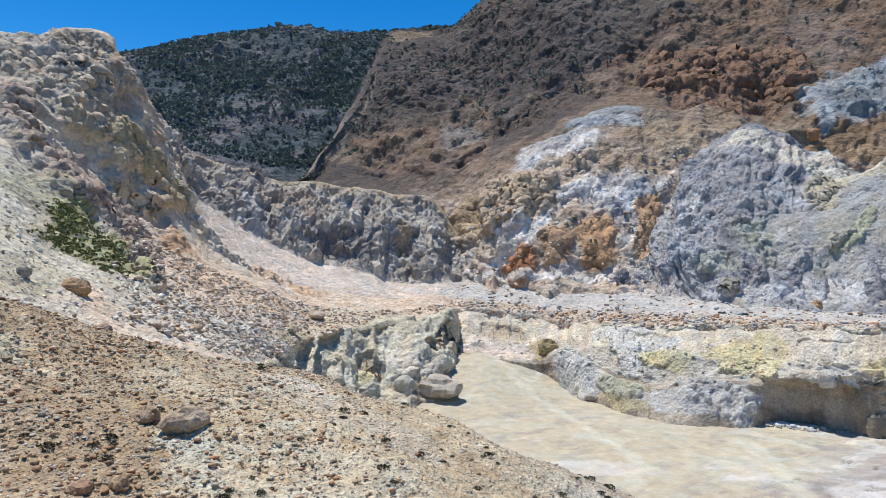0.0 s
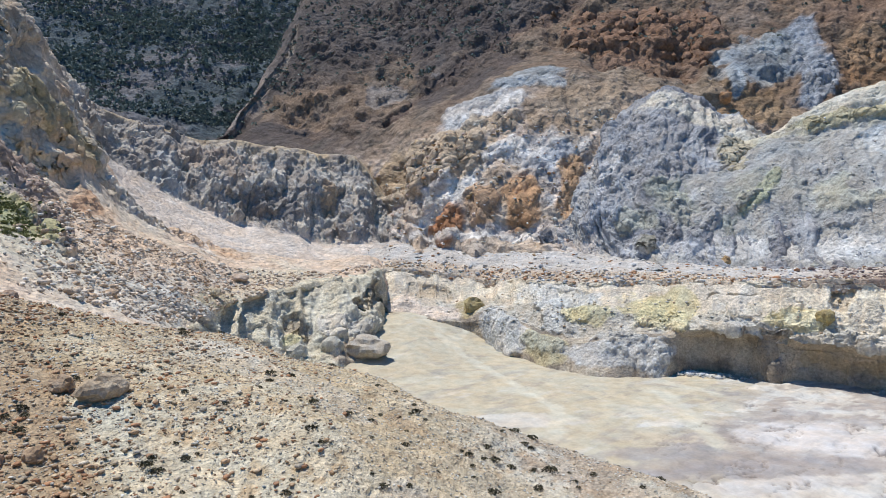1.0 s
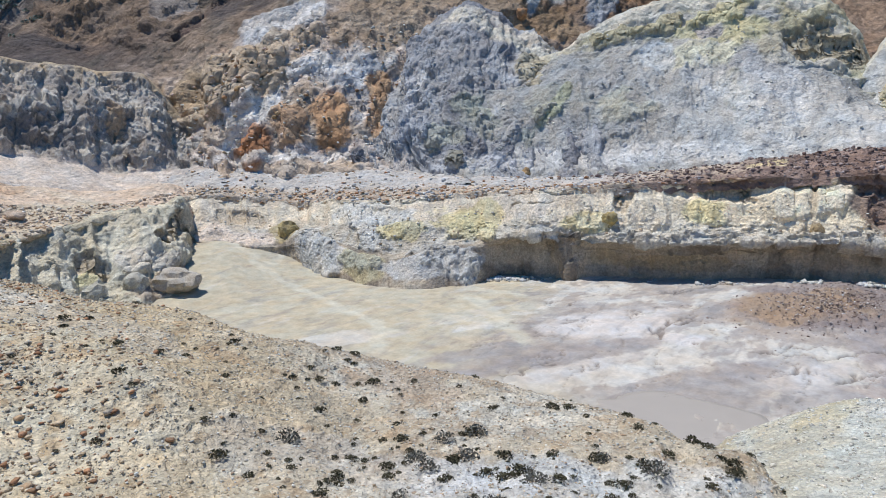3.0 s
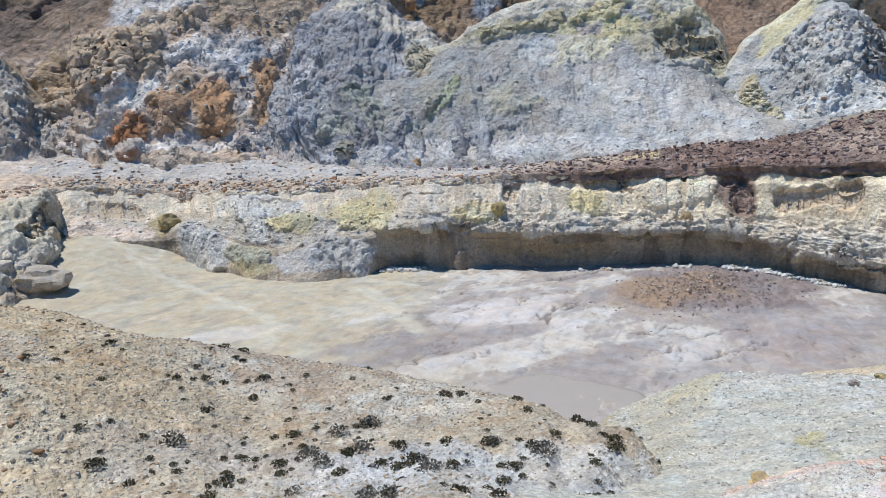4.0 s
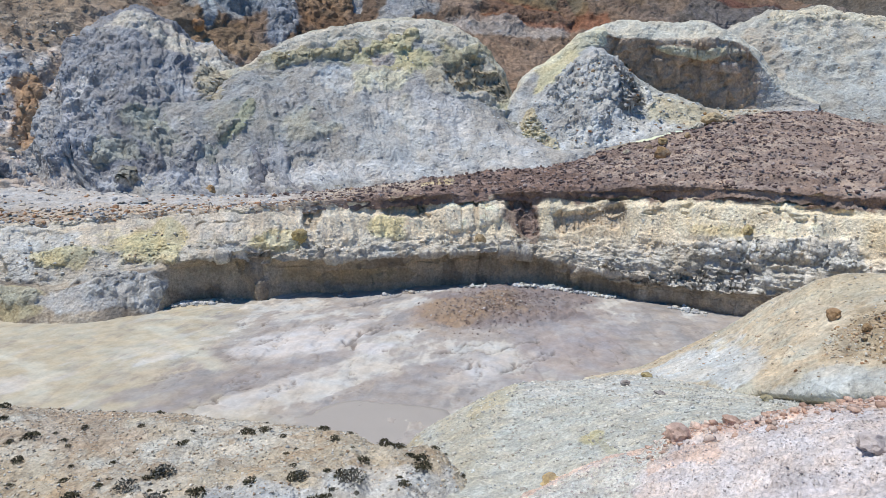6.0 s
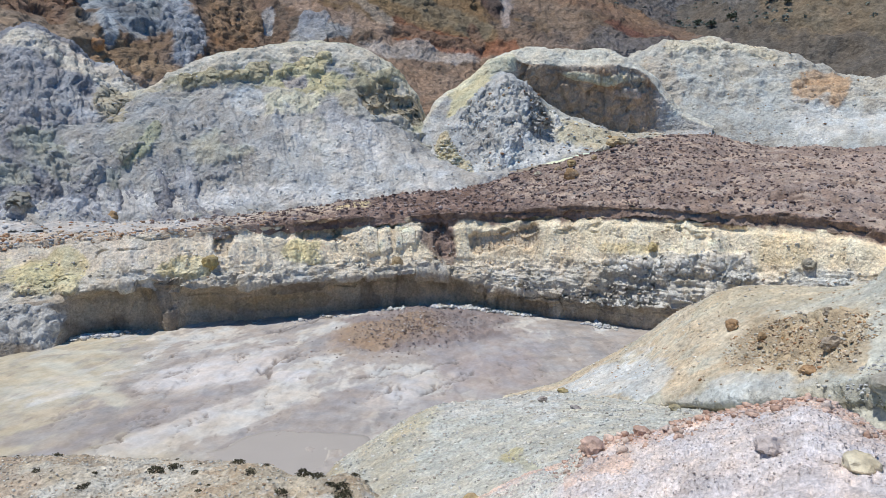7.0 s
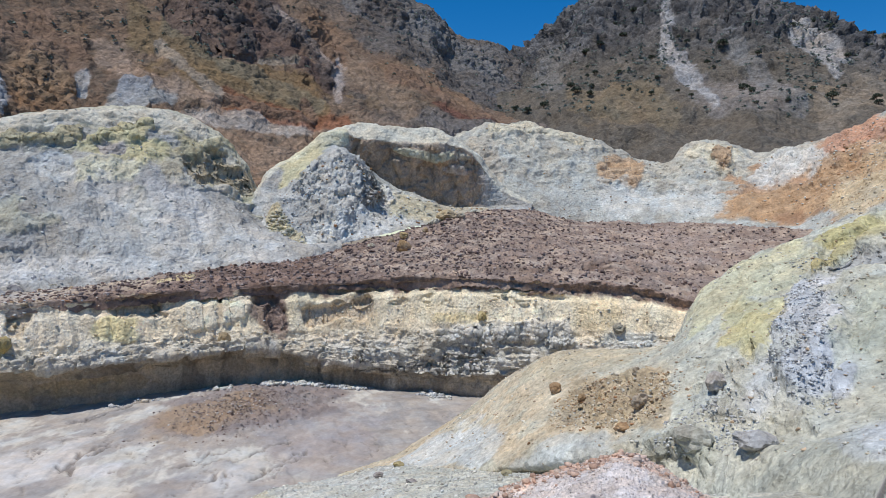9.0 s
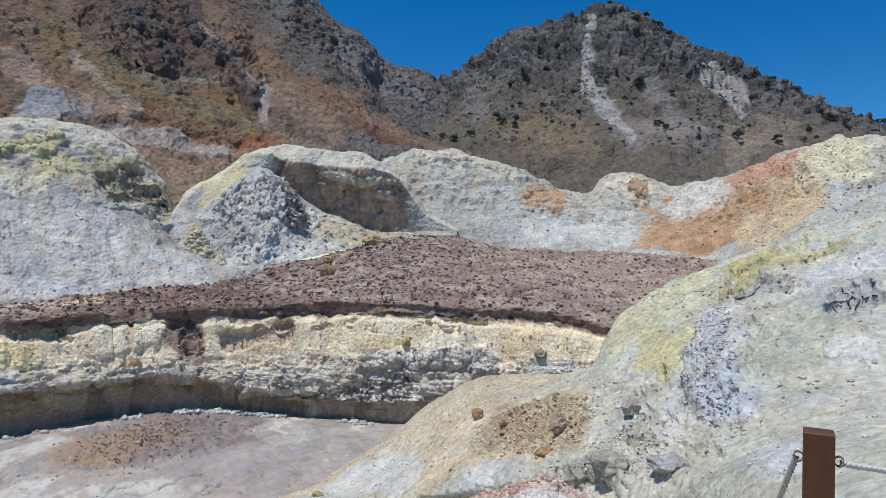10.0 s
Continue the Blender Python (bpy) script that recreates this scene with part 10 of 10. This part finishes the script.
bottom = (near_land.v > 0.22) & (near_land.v < 0.60) & (near_land.u > 0.12)
near_weight = bottom * (0.45 + ramp(near_land.u, 0.3, 0.6)) * np.clip(0.6 + 0.9 * fbm(near_land.p, 5, 3, 311), 0.05, 2) * (1 + 1.5 * (1 - ramp(near_land.v, 0.25, 0.42)))
shrubs = [plant("cushion_shrub", k, 0.5, 0.6, 150, 0.055, SHRUB_LEAF, "low dark cushion shrub on the stony slope", "shrub", False) for k in (1, 2, 3, 4)]
strew(shrubs, near_land, 285, near_weight, 0.3, 0.95, 21, "cushion shrubs on the near slope")
greys = [plant("dry_shrub", k, 0.6, 0.8, 170, 0.05, GREY_LEAF, "dry grey shrub on the whitish slope", "shrub", False) for k in (5, 6)]
strew(greys, near_land, 16, bottom * (near_land.v < 0.40) * ramp(near_land.u, 0.5, 0.7), 0.7, 1.3, 22, "dry grey shrubs on the near slope")
trees = [plant("juniper", k, 2.4, 0.85, 260, 0.32, TREE_LEAF, "dark juniper on the rocky mountain slope", "tree", True) for k in (7, 8, 9)]
strew(trees, east_land, 150, (east_land.v > 0.2) * (east_land.v < 0.66) * np.clip(0.3 + fbm(east_land.p, 40, 3, 313) + 0.7 * east_land.u, 0.03, 2), 0.45, 1.35, 23, "junipers on the far peak")


def scrub(name, land, count, radius, weight, seed, label, leaf=SCRUB_LEAF):
    """Scrub too far off and too dense to count, joined."""
    rng = np.random.default_rng(seed)
    w = np.clip(np.asarray(weight, dtype=float), 0, None)
    area = np.linalg.norm(np.cross(np.gradient(land.g, axis=1), np.gradient(land.g, axis=0)), axis=-1).ravel()
    at = rng.choice(len(w), count, p=w * area / (w * area).sum())
    verts = []
    for i in at:
        v, _ = leaves(rng, 14, radius * rng.uniform(0.5, 1.5), radius * 0.38, 0.8)
        verts.append(v + land.p[i] + (0, 0, radius * 0.3))
    v = np.concatenate(verts)
    return tagged(new(name, flat_mesh(name, v, np.arange(len(v)).reshape(-1, 4), None, leaf)), label, "scrub", kind="stuff")


scrub("west_scrub", west_land, 8500, 1.35, (west_land.v > 0.15) * (west_land.v < 0.69) * np.clip(0.5 - fbm(west_land.p, 30, 4, 73), 0.05, 2), 31, "dense dark scrub covering the far mountain")
scrub("mountainside_scrub", great_land, 1500, 0.9, (great_land.v > 0.62) * (great_land.v < 0.88) * np.clip(0.3 + fbm(great_land.p, 24, 4, 315), 0.05, 2) * (1 - 0.8 * ramp(great_land.u, 0.2, 0.5)), 32, "dark scrub dotted over the mountainside")
scrub("east_scrub", east_land, 1600, 1.0, (east_land.v > 0.2) * (east_land.v < 0.68) * np.clip(0.3 + fbm(east_land.p, 24, 4, 316), 0.05, 2), 33, "small scrub dotted over the far peak")
rubble("flank_stones", white_land, 4000, 0.2, 0.9, (white_land.v > 0.02) * (white_land.v < 0.5) * (0.3 + ramp(white_land.u, 0.6, 0.75)), OCHRES + PALES, "orange and pale stones on the hill flank", 16, power=3)
rubble("pale_mound_scree", pale_land, 1300, 0.2, 1.2, (pale_land.v < 0.30), PALES + OCHRES + GREYS, "pale and ochre stones below the hollow mound", 19, power=3)
rubble("valley_clods", pale_land, 700, 0.3, 1.5, pale_land.spot(0.101, 0.124, 0.057, 0.097, ragged=0.4, seed=319, size=4), [(0.60, 0.54, 0.38), (0.54, 0.46, 0.28), (0.64, 0.60, 0.50)], "yellowish clods in the cleft between the mounds", 22, power=2)
rubble("grey_mound_scree", grey_land, 700, 0.2, 0.9, (grey_land.v < 0.5), GREYS, "grey blocks on the jagged mound", 20, power=3)
rubble("badland_scree", great_land, 2600, 0.3, 1.6, (great_land.v > 0.12) * (great_land.v < 0.45) * (great_land.u < 0.5), PALES + OCHRES + PINKS, "pale and orange blocks on the badlands", 21, power=3)
rubble("mound_scree", yellow_land, 1800, 0.2, 0.8, (yellow_land.v < 0.66), GREYS + PALES, "grey stones on the mound", 17, power=4)
scrub("hillside_scrub", left_land, 420, 0.3, left_land.spot(0.44, 0.287, 0.112, 0.083, seed=317, size=4) + left_land.spot(0.393, 0.358, 0.034, 0.032, seed=318, size=4), 34, "green scrub in the gully of the hillside", GREEN_LEAF)


# ---- the post and its rope ----
WOOD = stained("stained_wood", (0.15, 0.060, 0.028), (0.075, 0.028, 0.014), 0.05, 0.55, (1, 1, 0.06), 0.35, 0.25)
ROPE = stained("weathered_rope", (0.74, 0.71, 0.66), (0.58, 0.55, 0.50), 0.012, 0.95, (1, 1, 1), 0.1, 0.6)
STEEL = stained("rusty_steel", (0.13, 0.10, 0.085), (0.22, 0.16, 0.12), 0.01, 0.6)
PX, PY, PTOP, PTURN = 2.76, -0.91, 1.068, -13.0


def wooden_post():
    top = tagged(new("rope_post"), "square dark-stained wooden post beside the rim path", "post")
    top.matrix_basis = pose(PX, PY, -0.1, 0, 0, PTURN)
    bm = bmesh.new()
    bmesh.ops.create_cube(bm, size=1)
    for q in bm.verts:
        q.co = Vector((q.co.x * 0.09, q.co.y * 0.09, (q.co.z + 0.5) * (PTOP + 0.1)))
    bmesh.ops.bevel(bm, geom=[e for e in bm.edges], offset=0.006, segments=3, affect="EDGES", profile=0.6)
    me = bpy.data.meshes.new("timber")
    bm.to_mesh(me)
    bm.free()
    me.materials.append(WOOD)
    timber = new("timber", me)
    timber.parent = top
    for side in (-1, 1):
        bm = bmesh.new()
        ring = [[bm.verts.new((0.004 * math.cos(b), side * (0.058 + 0.014 * math.cos(a)), PTOP + 0.1 - 0.09 + 0.016 * math.sin(a) + 0.004 * math.sin(b))) for b in [k * math.tau / 6 for k in range(6)]] for a in [j * math.tau / 12 for j in range(12)]]
        for j in range(12):
            for k in range(6):
                bm.faces.new((ring[j][k], ring[(j + 1) % 12][k], ring[(j + 1) % 12][(k + 1) % 6], ring[j][(k + 1) % 6]))
        me = bpy.data.meshes.new("eyelet")
        bm.to_mesh(me)
        bm.free()
        me.materials.append(STEEL)
        eye = new("eyelet", me)
        eye.parent = top
        tagged(eye, "rusty steel eyelet")


def rope(a, b, sag, label):
    """A twisted rope hung between two points: three strands wound round each other."""
    a, b = Vector(a), Vector(b)
    n = 90
    bm = bmesh.new()
    side = (b - a).cross(Vector((0, 0, 1))).normalized()
    up = side.cross((b - a).normalized())
    length = (b - a).length
    for strand in range(3):
        rings = []
        for k in range(n + 1):
            t = k / n
            c = a.lerp(b, t) - Vector((0, 0, sag * 4 * t * (1 - t)))
            w = t * length / 0.06 * math.tau + strand * math.tau / 3
            c = c + (side * math.cos(w) + up * math.sin(w)) * 0.0055
            rings.append([bm.verts.new(c + (side * math.cos(q) + up * math.sin(q)) * 0.0068) for q in [j * math.tau / 6 for j in range(6)]])
        for r0, r1 in zip(rings, rings[1:]):
            for j in range(6):
                bm.faces.new((r0[j], r0[(j + 1) % 6], r1[(j + 1) % 6], r1[j]))
    me = bpy.data.meshes.new("barrier_rope")
    bm.to_mesh(me)
    bm.free()
    me.materials.append(ROPE)
    me.shade_smooth()
    tagged(new("barrier_rope", me), label, "rope", group="ropes on the rim post")


wooden_post()
ct, st = math.cos(radians(PTURN)), math.sin(radians(PTURN))
rope((PX - 0.065 * st, PY + 0.065 * ct, PTOP - 0.095), (3.5, -0.78, 0.16), 0.02, "pale weathered rope slanting down from the wooden post")
rope((PX + 0.065 * st, PY - 0.065 * ct, PTOP - 0.095), (3.6, -2.6, 1.0), 0.10, "pale weathered rope strung away from the wooden post")
